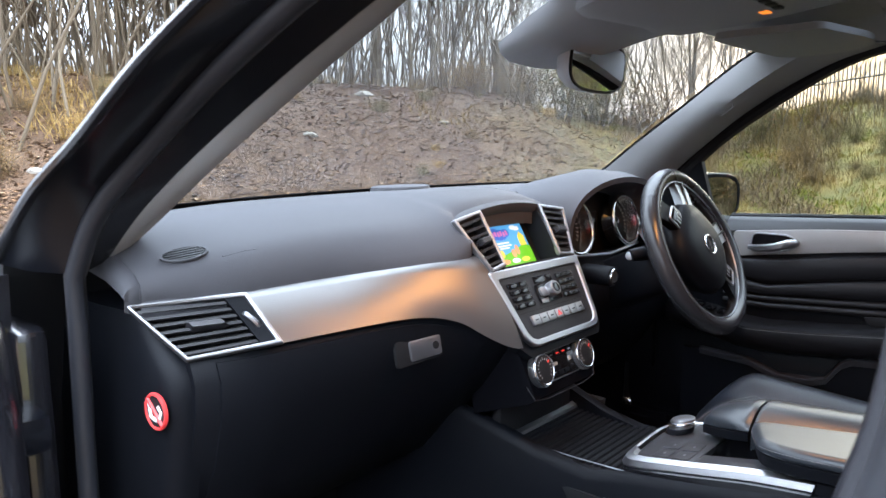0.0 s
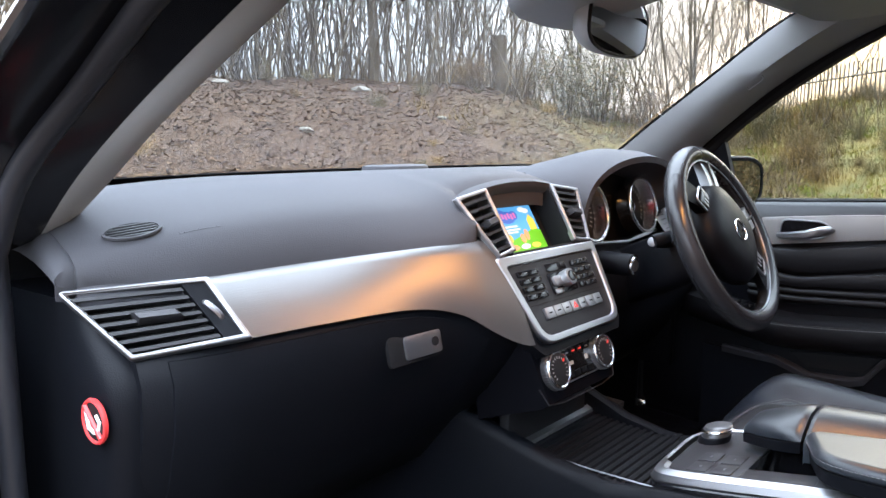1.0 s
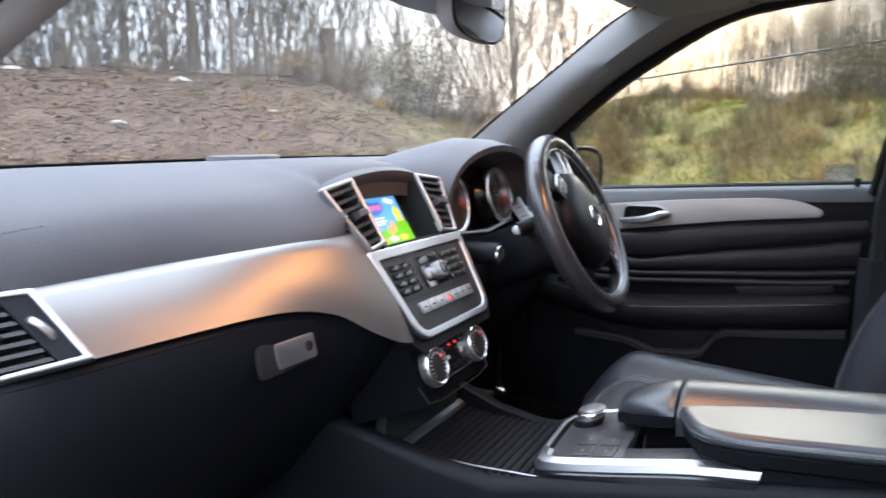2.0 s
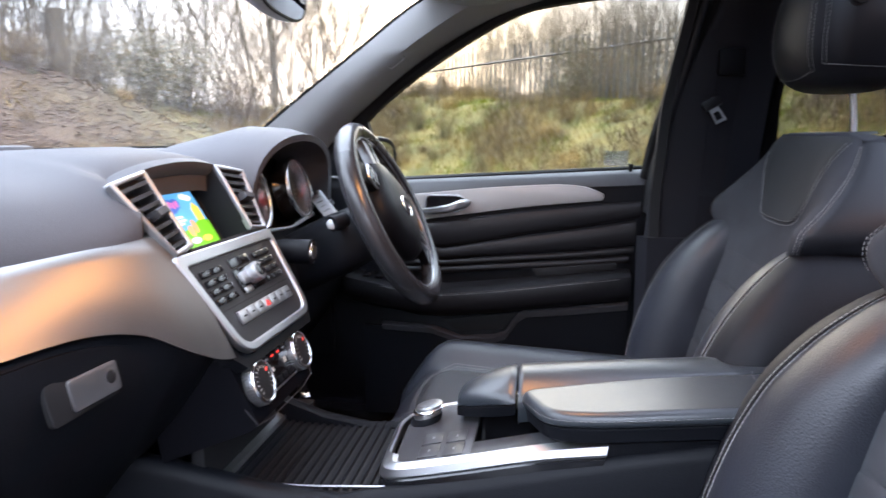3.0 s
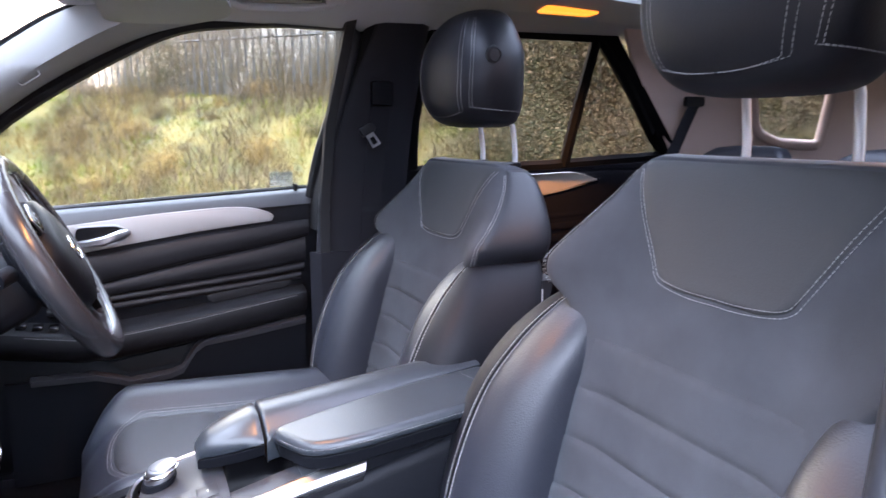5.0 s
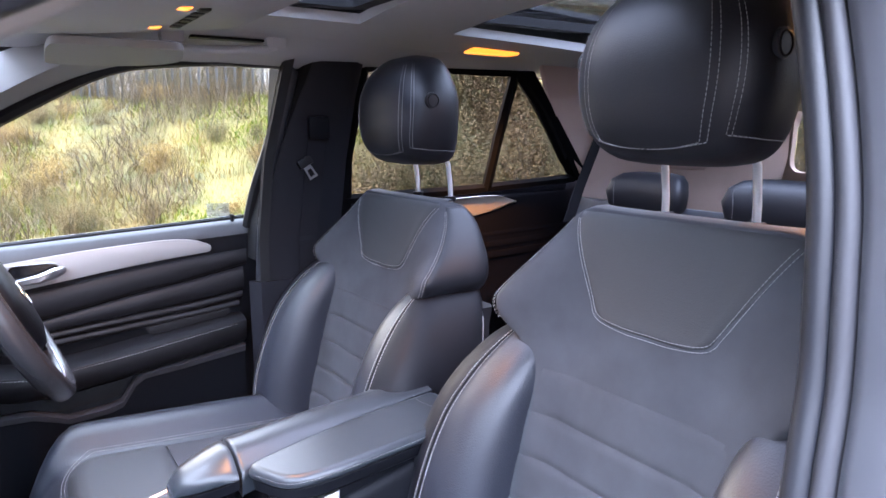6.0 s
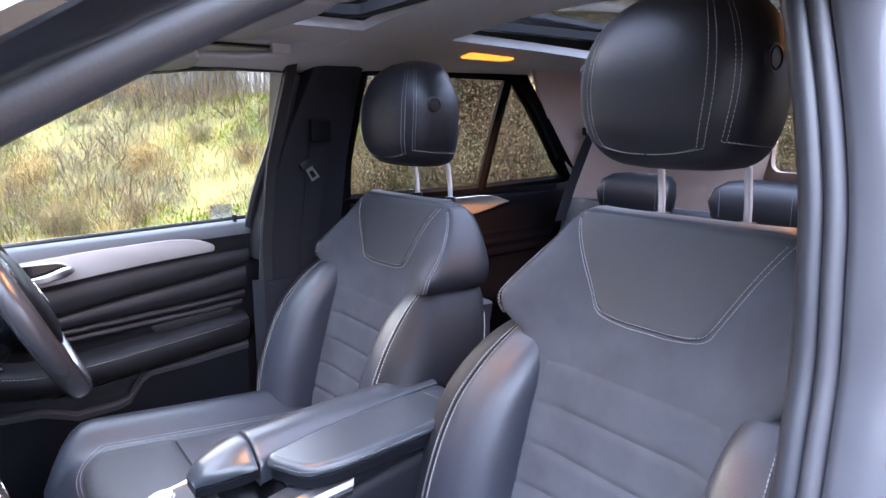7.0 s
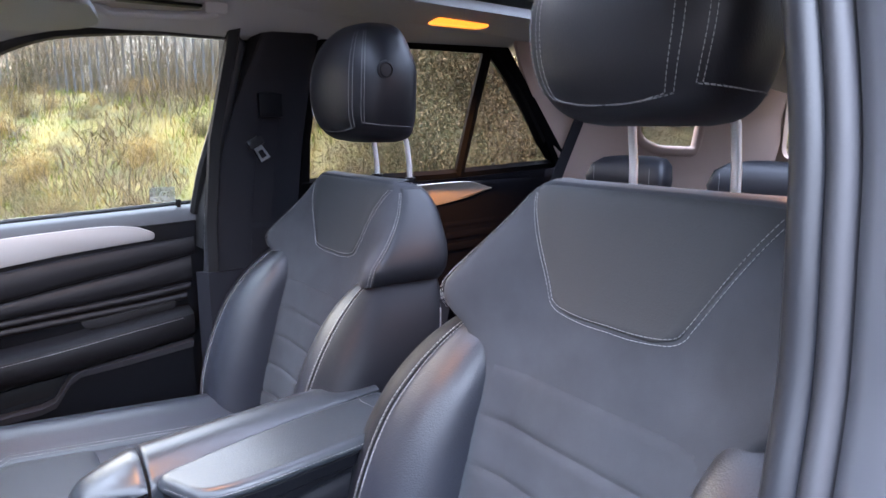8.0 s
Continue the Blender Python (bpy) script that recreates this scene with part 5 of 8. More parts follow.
# local: x across, y forward (negative to the rear), z up
tray = thing("console_tray", "grey control tray with silver edge and cup holder", "tray")
cup = round_outline([(-0.055, -0.200), (0.045, -0.200), (0.045, -0.110), (-0.055, -0.100)], 0.012, 4)
part("deck_front", plate(round_outline([(-0.092, -0.108), (0.094, -0.108), (0.094, -0.03), (0.060, 0.008), (-0.070, 0.002), (-0.090, -0.012)], [0.002, 0.002, 0.03, 0.04, 0.02, 0.02]), 0.016, 0.003, tm @ Matrix.Translation((0, 0, -0.008))), BUTTON, tray, "dark grey key panel")
part("deck_rear", plate([(-0.092, -0.262), (0.094, -0.262), (0.094, -0.198), (-0.092, -0.198)], 0.016, 0.002, tm @ Matrix.Translation((0, 0, -0.008))), BUTTON, tray)
part("deck_left", plate([(-0.092, -0.199), (-0.055, -0.199), (-0.055, -0.107), (-0.092, -0.107)], 0.016, 0.002, tm @ Matrix.Translation((0, 0, -0.008))), BUTTON, tray)
part("deck_right", plate([(0.045, -0.199), (0.094, -0.199), (0.094, -0.107), (0.045, -0.107)], 0.016, 0.002, tm @ Matrix.Translation((0, 0, -0.008))), BUTTON, tray)
part("cup_holder", merge(moved(frame_plate(cup, round_outline([(-0.052, -0.197), (0.042, -0.197), (0.042, -0.113), (-0.052, -0.103)], 0.010, 4), 0.055), tm @ Matrix.Translation((0, 0, -0.050))), geo_of(plate(cup, 0.004, 0, tm @ Matrix.Translation((0, 0, -0.052))))), GLOSS, tray, "gloss black cup holder well")
edge = [(-0.112, -0.285, -0.006), (-0.110, -0.20, 0.0), (-0.108, -0.10, 0.0), (-0.104, -0.02, 0.0), (-0.094, 0.008, 0.0), (-0.070, 0.018, 0.001), (0.0, 0.022, 0.002), (0.055, 0.022, 0.002), (0.09, 0.0, 0.002), (0.104, -0.05, 0.001), (0.106, -0.20, 0.0), (0.106, -0.262, 0.0)]
pts = [Vector(p) for p in edge]
fine = [Vector(p) for p in curve_through([tuple(p) for p in pts], 60)]
rows = []
for i, p in enumerate(fine):
    a, b = fine[max(i - 1, 0)], fine[min(i + 1, len(fine) - 1)]
    w = (b - a).normalized()
    out = Vector((-w.y, w.x, 0))
    wide = 0.020 if p.x < -0.06 else (0.008 if p.y > -0.05 else 0.010)
    rows.append([p + out * 0.001 - Vector((0, 0, 0.008)), p + out * 0.003 + Vector((0, 0, -0.004)), p + Vector((0, 0, 0.006)), p - out * wide * 0.6 + Vector((0, 0, 0.010)), p - out * wide + Vector((0, 0, 0.007)), p - out * wide + Vector((0, 0, -0.02))])
skirt = [[p + Vector((0, 0, dz)) + (Vector((p.x, 0, 0)).normalized() * dx if abs(p.x) > 0.01 else Vector()) for dx, dz in ((0.0, -0.008), (0.0025, -0.011), (0.003, -0.022), (-0.010, -0.024), (-0.012, -0.008))] for p in fine]
part("tray_skirt", moved(loft(skirt), tm), GLOSS, tray, "gloss black edge below the silver", angle=35)
part("silver_edge", moved(loft(rows), tm), SATIN, tray, "polished silver tray edge", angle=35)
km = tm @ Matrix.Translation((0.048, -0.020, 0.008))
knob = part("controller", disc(0.024, 0.010, km, 36, 0.003), HARD, tray, "round menu controller")
part("controller_top", disc(0.021, 0.020, km @ Matrix.Translation((0, 0, 0.008)), 36, 0.004), SATIN, knob, "silver controller knob")
part("controller_rim", ring(0.0215, 0.0026, km @ Matrix.Translation((0, 0, 0.020))), CHROME, knob)
part("controller_cap", disc(0.0165, 0.0015, km @ Matrix.Translation((0, 0, 0.0275)), 30, 0.0005), SATIN, knob)
for y, x in ((-0.045, -0.066), (-0.080, -0.070), (-0.045, -0.026), (-0.080, -0.030)):
    key = part("tray_key", box((0.034, 0.028, 0.0024), 0.0010, at=(x, y, 0.0086), m=tm), BUTTON, tray)
    part("key_mark", box((0.006, 0.0025, 0.0005), 0, at=(x, y, 0.0100), m=tm), SATIN, key)

# armrest: two padded lids side by side, and the hand rest ahead of the far one
armrest = thing("armrest", "two-part black leather console armrest with pale stitching", "armrest")


def rest_top(y):
    return 0.784 + (0.33 - y) * 0.098


def pillow(outline, rings):
    """A padded plate on the sloping top: rings of inset and height from an outline."""
    pts = [Vector(p) for p in outline]
    n = len(pts)
    normals = [Vector(((pts[(i + 1) % n] - pts[i - 1]).y, -(pts[(i + 1) % n] - pts[i - 1]).x)).normalized() for i in range(n)]
    return loft([[(p.x - q.x * inset, p.y - q.y * inset, rest_top(p.y - q.y * inset) + dz) for p, q in zip(pts, normals)] for inset, dz in rings])


# the near lid has a slanting rounded nose; the groove beside it runs out to the rear
NEAR_LID = round_outline([(0.002, 0.331), (-0.086, 0.292), (-0.101, 0.235), (-0.100, -0.02), (0.024, -0.02), (0.029, 0.11), (0.022, 0.21)], [0.030, 0.026, 0.05, 0.02, 0.02, 0.05, 0.05], 7)
part("near_lid", pillow(NEAR_LID, ((0.008, -0.020), (0.001, -0.0165), (0.0, -0.012), (0.0010, -0.0075), (0.0035, -0.0030), (0.0075, -0.0008), (0.0105, -0.0001), (0.0115, 0.0), (0.0130, 0.0))), REST_LEATHER, armrest, "padded black leather lid", angle=60)
part("armrest_base", pillow(NEAR_LID, ((0.012, -0.042), (0.007, -0.038), (0.005, -0.022), (0.010, -0.017))), HARD, armrest, "black plastic armrest base", angle=40)


part("armrest_support", loft([[(-0.082, y, rest_top(y) - 0.085), (0.100, y, rest_top(y) - 0.085), (0.100, y, rest_top(y) - 0.038), (-0.082, y, rest_top(y) - 0.038)] for y in (-0.015, 0.10, 0.215)]), HARD, armrest, "black plastic hinge block")


def strip_section(y, g, far, deep, high, drop=0.0):
    """Section of the driver-side strip: a face rising out of the groove to a rounded crest."""
    z = rest_top(y) - drop
    w = far - g
    pts = [(g + 0.004, z - 0.052), (g + 0.001, z - deep - 0.010), (g + 0.002, z - deep - 0.002), (g + 0.10 * w, z - deep * 0.7 + high * 0.1), (g + 0.25 * w, z - deep * 0.2 + high * 0.6), (g + 0.40 * w, z + high), (g + 0.62 * w, z + high + 0.001), (g + 0.84 * w, z + high - 0.004), (g + 0.96 * w, z - 0.012), (far, z - 0.026), (far - 0.004, z - 0.052)]
    return [(x, y, q) for x, q in pts]


rows = []
for y in [0.3285, 0.327] + list(np.linspace(0.322, -0.02, 20)):
    k = max(0.0, (y - 0.02) / 0.31)
    g = table(((-0.02, 0.025), (0.11, 0.030), (0.21, 0.023), (0.329, 0.003)), y)
    rows.append(strip_section(y, g, 0.118, 0.001 + 0.015 * k, 0.001 + 0.006 * k, 0.003 if y > 0.328 else 0.0))
part("far_lid", loft(rows), REST_LEATHER, armrest, "padded black leather strip beside the lid", angle=60)
rows, low = [], []
for t in np.linspace(0, 1, 16):
    y = 0.3325 + 0.086 * t
    g, far = 0.003 + 0.040 * t ** 1.6, 0.117 - 0.022 * t ** 2
    end = 0.010 * max(0, (t - 0.8) / 0.2) ** 2
    rows.append([(x, yy, max(q, rest_top(y) - 0.023 - 0.016 * t)) for x, yy, q in strip_section(y, g, far, 0.016 * (1 - 0.7 * t), 0.007 * (1 - t) - 0.002 * t, 0.017 * t ** 1.8 + end + (0.003 if t == 0 else 0))])
    low.append([(g + 0.003, y, rest_top(y) - 0.040 - 0.014 * t), (g - 0.0005, y, rest_top(y) - 0.024 - 0.016 * t), (far, y, rest_top(y) - 0.024 - 0.016 * t), (far - 0.004, y, rest_top(y) - 0.040 - 0.014 * t)])
part("hand_rest", loft(rows), REST_LEATHER, armrest, "tapering black leather hand rest", angle=60)
part("hand_rest_base", loft(low), HARD, armrest, "black plastic below the hand rest", angle=40)
stitch = []
pth = [(x * 1.0 - 0.0008, y, rest_top(y) - 0.0085) for x, y in NEAR_LID if x < -0.02 and y > -0.01]
pth = [p for p in curve_through(sorted(pth, key=lambda p: math.atan2(p[1] - 0.15, p[0] + 0.02) % 6.2832), 60)]
stitch.append(seam(pth, [(-1, 0.2, 0.3)] * len(pth), 0.002, 0.0035, 0.0006))
pth = [(x, 0.026 - 0.02 * abs(x) / 0.1, rest_top(0.024) + 0.0012) for x in np.linspace(-0.085, 0.026, 16)]
stitch.append(seam(pth, [(0, 0, 1)] * len(pth), 0.002, 0.0035, 0.0006))
part("stitching", merge(*stitch), THREAD, armrest, "pale stitching")


# ---- seats ----
# seat shape: x across, y forward, z height, with the origin on the floor below the cushion's middle
FACE = [(0.52, 0.050), (0.62, 0.028), (0.70, 0.010), (0.80, -0.016), (0.88, -0.038), (0.95, -0.062), (1.02, -0.088), (1.10, -0.108), (1.135, -0.118), (1.158, -0.128)]
HALF = [(0.52, 0.190), (0.75, 0.200), (0.90, 0.205), (0.945, 0.210), (0.965, 0.222), (0.99, 0.252), (1.01, 0.262), (1.04, 0.256), (1.08, 0.234), (1.12, 0.206), (1.138, 0.192), (1.148, 0.182), (1.154, 0.170), (1.158, 0.152)]
DEEP = [(0.52, 0.075), (0.90, 0.068), (1.02, 0.064), (1.10, 0.056), (1.130, 0.048), (1.146, 0.038), (1.154, 0.026), (1.158, 0.014)]
EXPO = 4.0
# bolster keys: height, middle across, half width, half depth, middle forward
BOLSTER = [(0.50, 0.220, 0.090, 0.060, 0.025), (0.56, 0.236, 0.090, 0.078, 0.040), (0.66, 0.244, 0.088, 0.092, 0.025), (0.76, 0.244, 0.088, 0.092, 0.0), (0.85, 0.239, 0.083, 0.084, -0.030), (0.91, 0.229, 0.073, 0.071, -0.059), (0.950, 0.221, 0.055, 0.052, -0.080), (0.972, 0.216, 0.036, 0.034, -0.092), (0.984, 0.206, 0.022, 0.020, -0.098)]


def bolster_at(z):
    return [soft_table([(k[0], k[j]) for k in BOLSTER], z) for j in (1, 2, 3, 4)]


def back_plane(z):
    """Where the flat back of the seat lies."""
    return soft_table(FACE, z) - 0.128


def wing(x, z):
    """How far the shoulders and sides of the backrest curl forward."""
    return 0.085 * (max(0, abs(x) - 0.10) / 0.16) ** 1.5 * table(((1.02, 1.0), (1.15, 0.0)), z)


def back_front(x, z):
    """Where the face of the backrest lies."""
    w, d = soft_table(HALF, z), soft_table(DEEP, z)
    f = soft_table(FACE, z)
    return f - d + d * max(0.0, 1 - min(1.0, abs(x / w)) ** EXPO) ** (1 / EXPO) + wing(x, z)


def shoulder_point(z, deg, grow=0.0):
    """A place on the backrest's skin, by its height and its way round the section."""
    w, d, f = soft_table(HALF, z) + grow, soft_table(DEEP, z) + grow, soft_table(FACE, z)
    c, s = math.cos(radians(deg)), math.sin(radians(deg))
    x, y = w * math.copysign(abs(c) ** (2 / EXPO), c), f - d + grow + d * math.copysign(abs(s) ** (2 / EXPO), s)
    return x, y + wing(x, z) * min(1, max(0, 0.45 + 0.75 * (y - f + d) / d)), z


def on_back(points, lift):
    return [(x, back_front(x, z) + lift, z) for x, z in points]


def patch(outline_fn, nu, nv, lift, thick, mat, name, parent, label="", soft=0.06):
    """A padded panel that lies on the backrest: outline_fn(v) gives its left and right ends and its height."""
    grid = []
    for j in range(nv + 1):
        v = j / nv
        row = []
        for i in range(nu + 1):
            u = i / nu
            a, b = outline_fn(v)
            x, z = a[0] + (b[0] - a[0]) * u, a[1] + (b[1] - a[1]) * u
            s = min(u, 1 - u, v * 1.0, (1 - v) * 1.0) / soft
            puff = lift * (math.sin(min(1, s) * math.pi / 2) ** 0.6 if s < 1 else 1)
            row.append((x, back_front(x, z) + puff, z))
        grid.append(row)
    return part(name, slab(grid, thick, (0, -1, 0)), mat, parent, label, angle=60)


def bolster_section(z, sx):
    """A bolster's outline at a height: rounded inside and in front, a seam at the outer corner, a flat outer side."""
    cx, rx, ry, cy = bolster_at(z)
    yb = back_plane(z) + 0.004
    pts = []
    for deg in np.linspace(200, 62, 16):
        c, s = math.cos(radians(deg)), math.sin(radians(deg))
        pts.append((cx + rx * math.copysign(abs(c) ** 0.74, c), cy + ry * math.copysign(abs(s) ** 0.74, s)))
    for deg in np.linspace(52, 14, 5):
        c, s = math.cos(radians(deg)), math.sin(radians(deg))
        pts.append((cx + rx * c ** 0.66, cy + ry * s ** 0.66))
    out = cx + rx
    back = min(yb, cy - ry * 0.3)
    pts += [(out + 0.001, cy + ry * 0.10), (out - 0.001, cy + (back - cy) * 0.35), (out - 0.005, cy + (back - cy) * 0.7), (out - 0.010, back + 0.012), (out - 0.018, back + 0.002), (out - 0.035, back), (cx - rx * 0.6, back)]
    return [(sx * x, y, z) for x, y in pts]


def bolster_seam(z, sx, step):
    cx, rx, ry, cy = bolster_at(z)
    c, s = math.cos(radians(82 + step)), math.sin(radians(82 + step))
    return (sx * (cx + rx * math.copysign(abs(c) ** 0.74, c)), cy + ry * s ** 0.74 + 0.0011, z), (sx * 0.5, 1, 0.1)


def make_seat():
    seat = thing("front_seat", "black leather and suede front seat with pale stitching", "seat", "front seats")
    rings = []
    for z in list(np.linspace(0.52, 0.94, 12)) + list(np.linspace(0.955, 1.13, 20)) + [1.138, 1.144, 1.149, 1.153, 1.156, 1.158]:
        rings.append([shoulder_point(z, 360 * k / 56) for k in range(56)])
    part("backrest", loft(rings), SUEDE, seat, "charcoal suede backrest", angle=80)
    # flat leather back between the bolsters
    shell = []
    for z in np.linspace(0.50, 0.955, 14):
        w = bolster_at(min(z, 0.93))[0] + bolster_at(min(z, 0.93))[1] - 0.016
        yb = back_plane(z)
        shell.append([(-w, yb + 0.03, z), (-w, yb + 0.004, z), (-w * 0.93, yb - 0.006, z), (0, yb - 0.012, z), (w * 0.93, yb - 0.006, z), (w, yb + 0.004, z), (w, yb + 0.03, z)])
    part("back_shell", loft(shell), SIDE_LEATHER, seat, "black leather back", angle=40)
    # leather that wraps the sides of the shoulders
    for sx in (-1, 1):
        rows = []
        for z in list(np.linspace(0.972, 1.13, 18)) + [1.140, 1.147]:
            rows.append([(sx * p[0], p[1], p[2]) for p in (shoulder_point(z, deg, 0.0022) for deg in np.linspace(15, -80, 18))])
        side = part("shoulder_side", slab(rows, 0.004, (-sx, 0, 0)), HEAD_LEATHER, seat, "smooth black leather shoulder side", angle=70)
        base_line = [(sx * p[0], p[1], p[2]) for p in (shoulder_point(0.9725, deg, 0.003) for deg in np.linspace(16, -70, 16))]
        part("lower_seam", tube(base_line, 0.0026, 6), HEAD_LEATHER, side)

    # head panel between the shoulders: a leather shield that rolls over the top
    def shield(v):
        z = 1.008 + (1.146 - 1.008) * v
        w = 0.086 + 0.083 * v - 0.028 * max(0, 1 - v / 0.10) ** 2
        return (-w, z), (w, z)
    grid = []
    for v in [0.0, 0.02, 0.05] + list(np.linspace(0.1, 1.0, 16)):
        (a, z), (b, _) = shield(v)
        grid.append([(a + (b - a) * u, back_front(a + (b - a) * u, z) + 0.003 * min(1, min(u, 1 - u) / 0.03, v / 0.03) ** 0.5, z) for u in np.linspace(0, 1, 25)])
    for z, k in ((1.152, 0.985), (1.156, 0.96), (1.1595, 0.93), (1.1605, 0.90)):
        w = shield(1.0)[1][0] * k
        f, d = soft_table(FACE, min(z, 1.158)), soft_table(DEEP, min(z, 1.158))
        back_off = {1.152: 0.0, 1.156: 0.004, 1.1595: 0.012, 1.1605: 0.030}[z]
        grid.append([(w * u, f + 0.002 - back_off - 0.012 * abs(u) ** 6, z) for u in np.linspace(-1, 1, 25)])
    part("head_panel", slab(grid, 0.008, (0, -1, -0.4)), PANEL_LEATHER, seat, "smooth black leather shoulder panel", angle=60)
    # ribs of the middle, below
    for k in range(6):
        z1 = 0.930 - k * 0.062
        z0 = z1 - 0.0605
        patch(lambda v: ((-0.150 - 0.008 * k, z0 + (z1 - z0) * v), (0.150 + 0.008 * k, z0 + (z1 - z0) * v)), 14, 10, 0.0032, 0.012, SUEDE, "back_rib", seat, soft=0.10)
    stitches = []
    for off in (-0.0035, 0.0035):
        half = [(shield(v)[1][0] + off, shield(v)[1][1] - off * max(0, 1 - v / 0.12)) for v in (0.99, 0.8, 0.6, 0.4, 0.25, 0.15, 0.08, 0.03)] + [(0.036, 1.008 - off), (0.0, 1.008 - off)]
        pts = [(-x, z) for x, z in half] + half[-2::-1]
        line = [tuple(p) for p in curve_through(pts, 90)]
        stitches.append(seam(on_back(line, 0.0032 if off < 0 else 0.0012), [(0, 1, 0.2)] * len(line)))
    # leather bolsters that reach forward on both sides
    for sx in (-1, 1):
        rr = [bolster_section(z, sx) for z in list(np.linspace(0.50, 0.93, 26)) + list(np.linspace(0.938, 0.984, 12))]
        bol = part("side_bolster", loft(rr), LEATHER, seat, "grained black leather bolster", angle=60)
        rows = []
        for z in list(np.linspace(0.50, 0.93, 26)) + list(np.linspace(0.938, 0.972, 8)):
            cx, rx, ry, cy = bolster_at(z)
            hub_at = Vector((sx * cx, cy, z))
            rows.append([Vector(p) + (Vector(p) - hub_at).normalized() * 0.0020 for p in bolster_section(z, sx)[13:26]])
        part("bolster_side", slab(rows, 0.004, (-sx, -0.2, 0)), SIDE_LEATHER, bol, "plain matt black side panel", angle=60)
        zs = np.linspace(0.52, 0.972, 46)
        groove = [bolster_seam(z, sx, 3) for z in zs]
        part("bolster_seam", tube([tuple(Vector(p) + Vector((0, 0.0002, 0))) for p, n in groove], 0.0017, 6), MATT, bol, "dark sunken seam")
        for step in (0.0, 6.0):
            row = [bolster_seam(z, sx, step) for z in zs]
            part("bolster_stitching", seam([p for p, n in row], [n for p, n in row], 0.0016, 0.0044, 0.0017), THREAD, bol, "pale stitching")
        edge = [(sx * (bolster_at(z)[0] + bolster_at(z)[1] - 0.012), back_plane(z) + 0.010, z) for z in np.linspace(0.54, 0.925, 20)]
        part("back_piping", tube(edge, 0.0016, 6), THREAD, bol, "pale piping on the back edge")
    # shoulder seam
    for sx in (-1, 1):
        for deg in (17.0, 20.5):
            line = [(sx * p[0], p[1], p[2]) for p in (shoulder_point(z, deg, 0.0024) for z in np.linspace(0.985, 1.142, 24))]
            stitches.append(seam(line, [(sx, 0.5, 0)] * len(line)))
    for one in stitches:
        part("stitching", one, THREAD, seat, "pale double stitching")

    # cushion
    rows = []
    for y in np.linspace(-0.04, 0.565, 30):
        t = (y + 0.04) / 0.605
        end = min(1, (1 - t) / 0.16)
        drop = 0.075 * (1 - math.sin(end * math.pi / 2)) ** 1.2
        w = 0.262 - 0.018 * t - 0.10 * (1 - end) ** 2
        top = 0.652 + 0.040 * t - drop
        r = []
        for k in range(33):
            u = -1 + 2 * k / 32
            b = 0.040 * ramp_up(abs(u), 0.50, 0.80) - 0.062 * max(0, (abs(u) - 0.86) / 0.14) ** 2.2
            r.append((u * w, y, top + b * (0.4 + 0.6 * end) - 0.008 * (1 - u * u)))
        r += [(w * 0.98, y, 0.54), (w * 0.9, y, 0.48), (-w * 0.9, y, 0.48), (-w * 0.98, y, 0.54)]
        rows.append(r)
    part("cushion", loft(rows), LEATHER, seat, "black leather seat cushion", angle=80)
    centre = []
    for y in np.linspace(0.02, 0.315, 16):
        t = (y + 0.04) / 0.605
        end = min(1, (1 - t) / 0.16)
        drop = 0.075 * (1 - math.sin(end * math.pi / 2)) ** 1.2
        top = 0.652 + 0.040 * t - drop
        centre.append([(u * 0.125, y, top - 0.008 * (1 - (u * 0.48) ** 2) + 0.006 * min(1, (1 - abs(u)) / 0.1, (t) / 0.05, (1.0 - t) / 0.15)) for u in np.linspace(-1, 1, 11)])
    part("cushion_centre", slab(centre, 0.012, (0, 0, -1)), SUEDE, seat, "suede cushion centre", angle=60)
    thigh = []
    for i, u in enumerate(np.linspace(-1, 1, 15)):
        row = []
        for y in np.linspace(0.319 + 0.0 * u, 0.505 - 0.055 * abs(u) ** 3, 12):
            t = (y + 0.04) / 0.605
            end = min(1, (1 - t) / 0.16)
            top = 0.652 + 0.040 * t - 0.075 * (1 - math.sin(end * math.pi / 2)) ** 1.2
            row.append((u * 0.135, y, top - 0.008 * (1 - (u * 0.5) ** 2) + 0.007 * min(1, (1 - abs(u)) / 0.12, (y - 0.316) / 0.015, (0.508 - 0.055 * abs(u) ** 3 - y) / 0.02)))
        thigh.append(row)
    part("cushion_front", slab(thigh, 0.012, (0, 0, -1)), SMOOTH_LEATHER, seat, "smooth leather cushion front", angle=60)
    cs = []
    for off in (0.0, 0.006):
        line = []
        for q in np.linspace(-1, 1, 60):
            s_ = abs(q)
            x = math.copysign(min(1, (1 - 0) * s_ / 0.42) if s_ < 0.42 else 1, q) * (0.140 + off)
            y = (0.510 + off - 0.058 * (min(1, s_ / 0.42)) ** 3) if s_ < 0.42 else 0.452 + off - (s_ - 0.42) / 0.58 * 0.44
            t = (y + 0.04) / 0.605
            end = min(1, (1 - t) / 0.16)
            top = 0.652 + 0.040 * t - 0.075 * (1 - math.sin(end * math.pi / 2)) ** 1.2
            uu = x / (0.262 - 0.018 * t)
            line.append((x, y, top + 0.040 * ramp_up(abs(uu), 0.50, 0.80) * (0.4 + 0.6 * end) - 0.008 * (1 - uu * uu) + 0.001))
        cs.append(seam(line, [(0, 0, 1)] * len(line)))
    for one in cs:
        part("cushion_stitching", one, THREAD, seat, "pale stitching")
    part("seat_base", box((0.44, 0.48, 0.20), 0.02, at=(0, 0.24, 0.43)), MATT, seat, "black seat base")

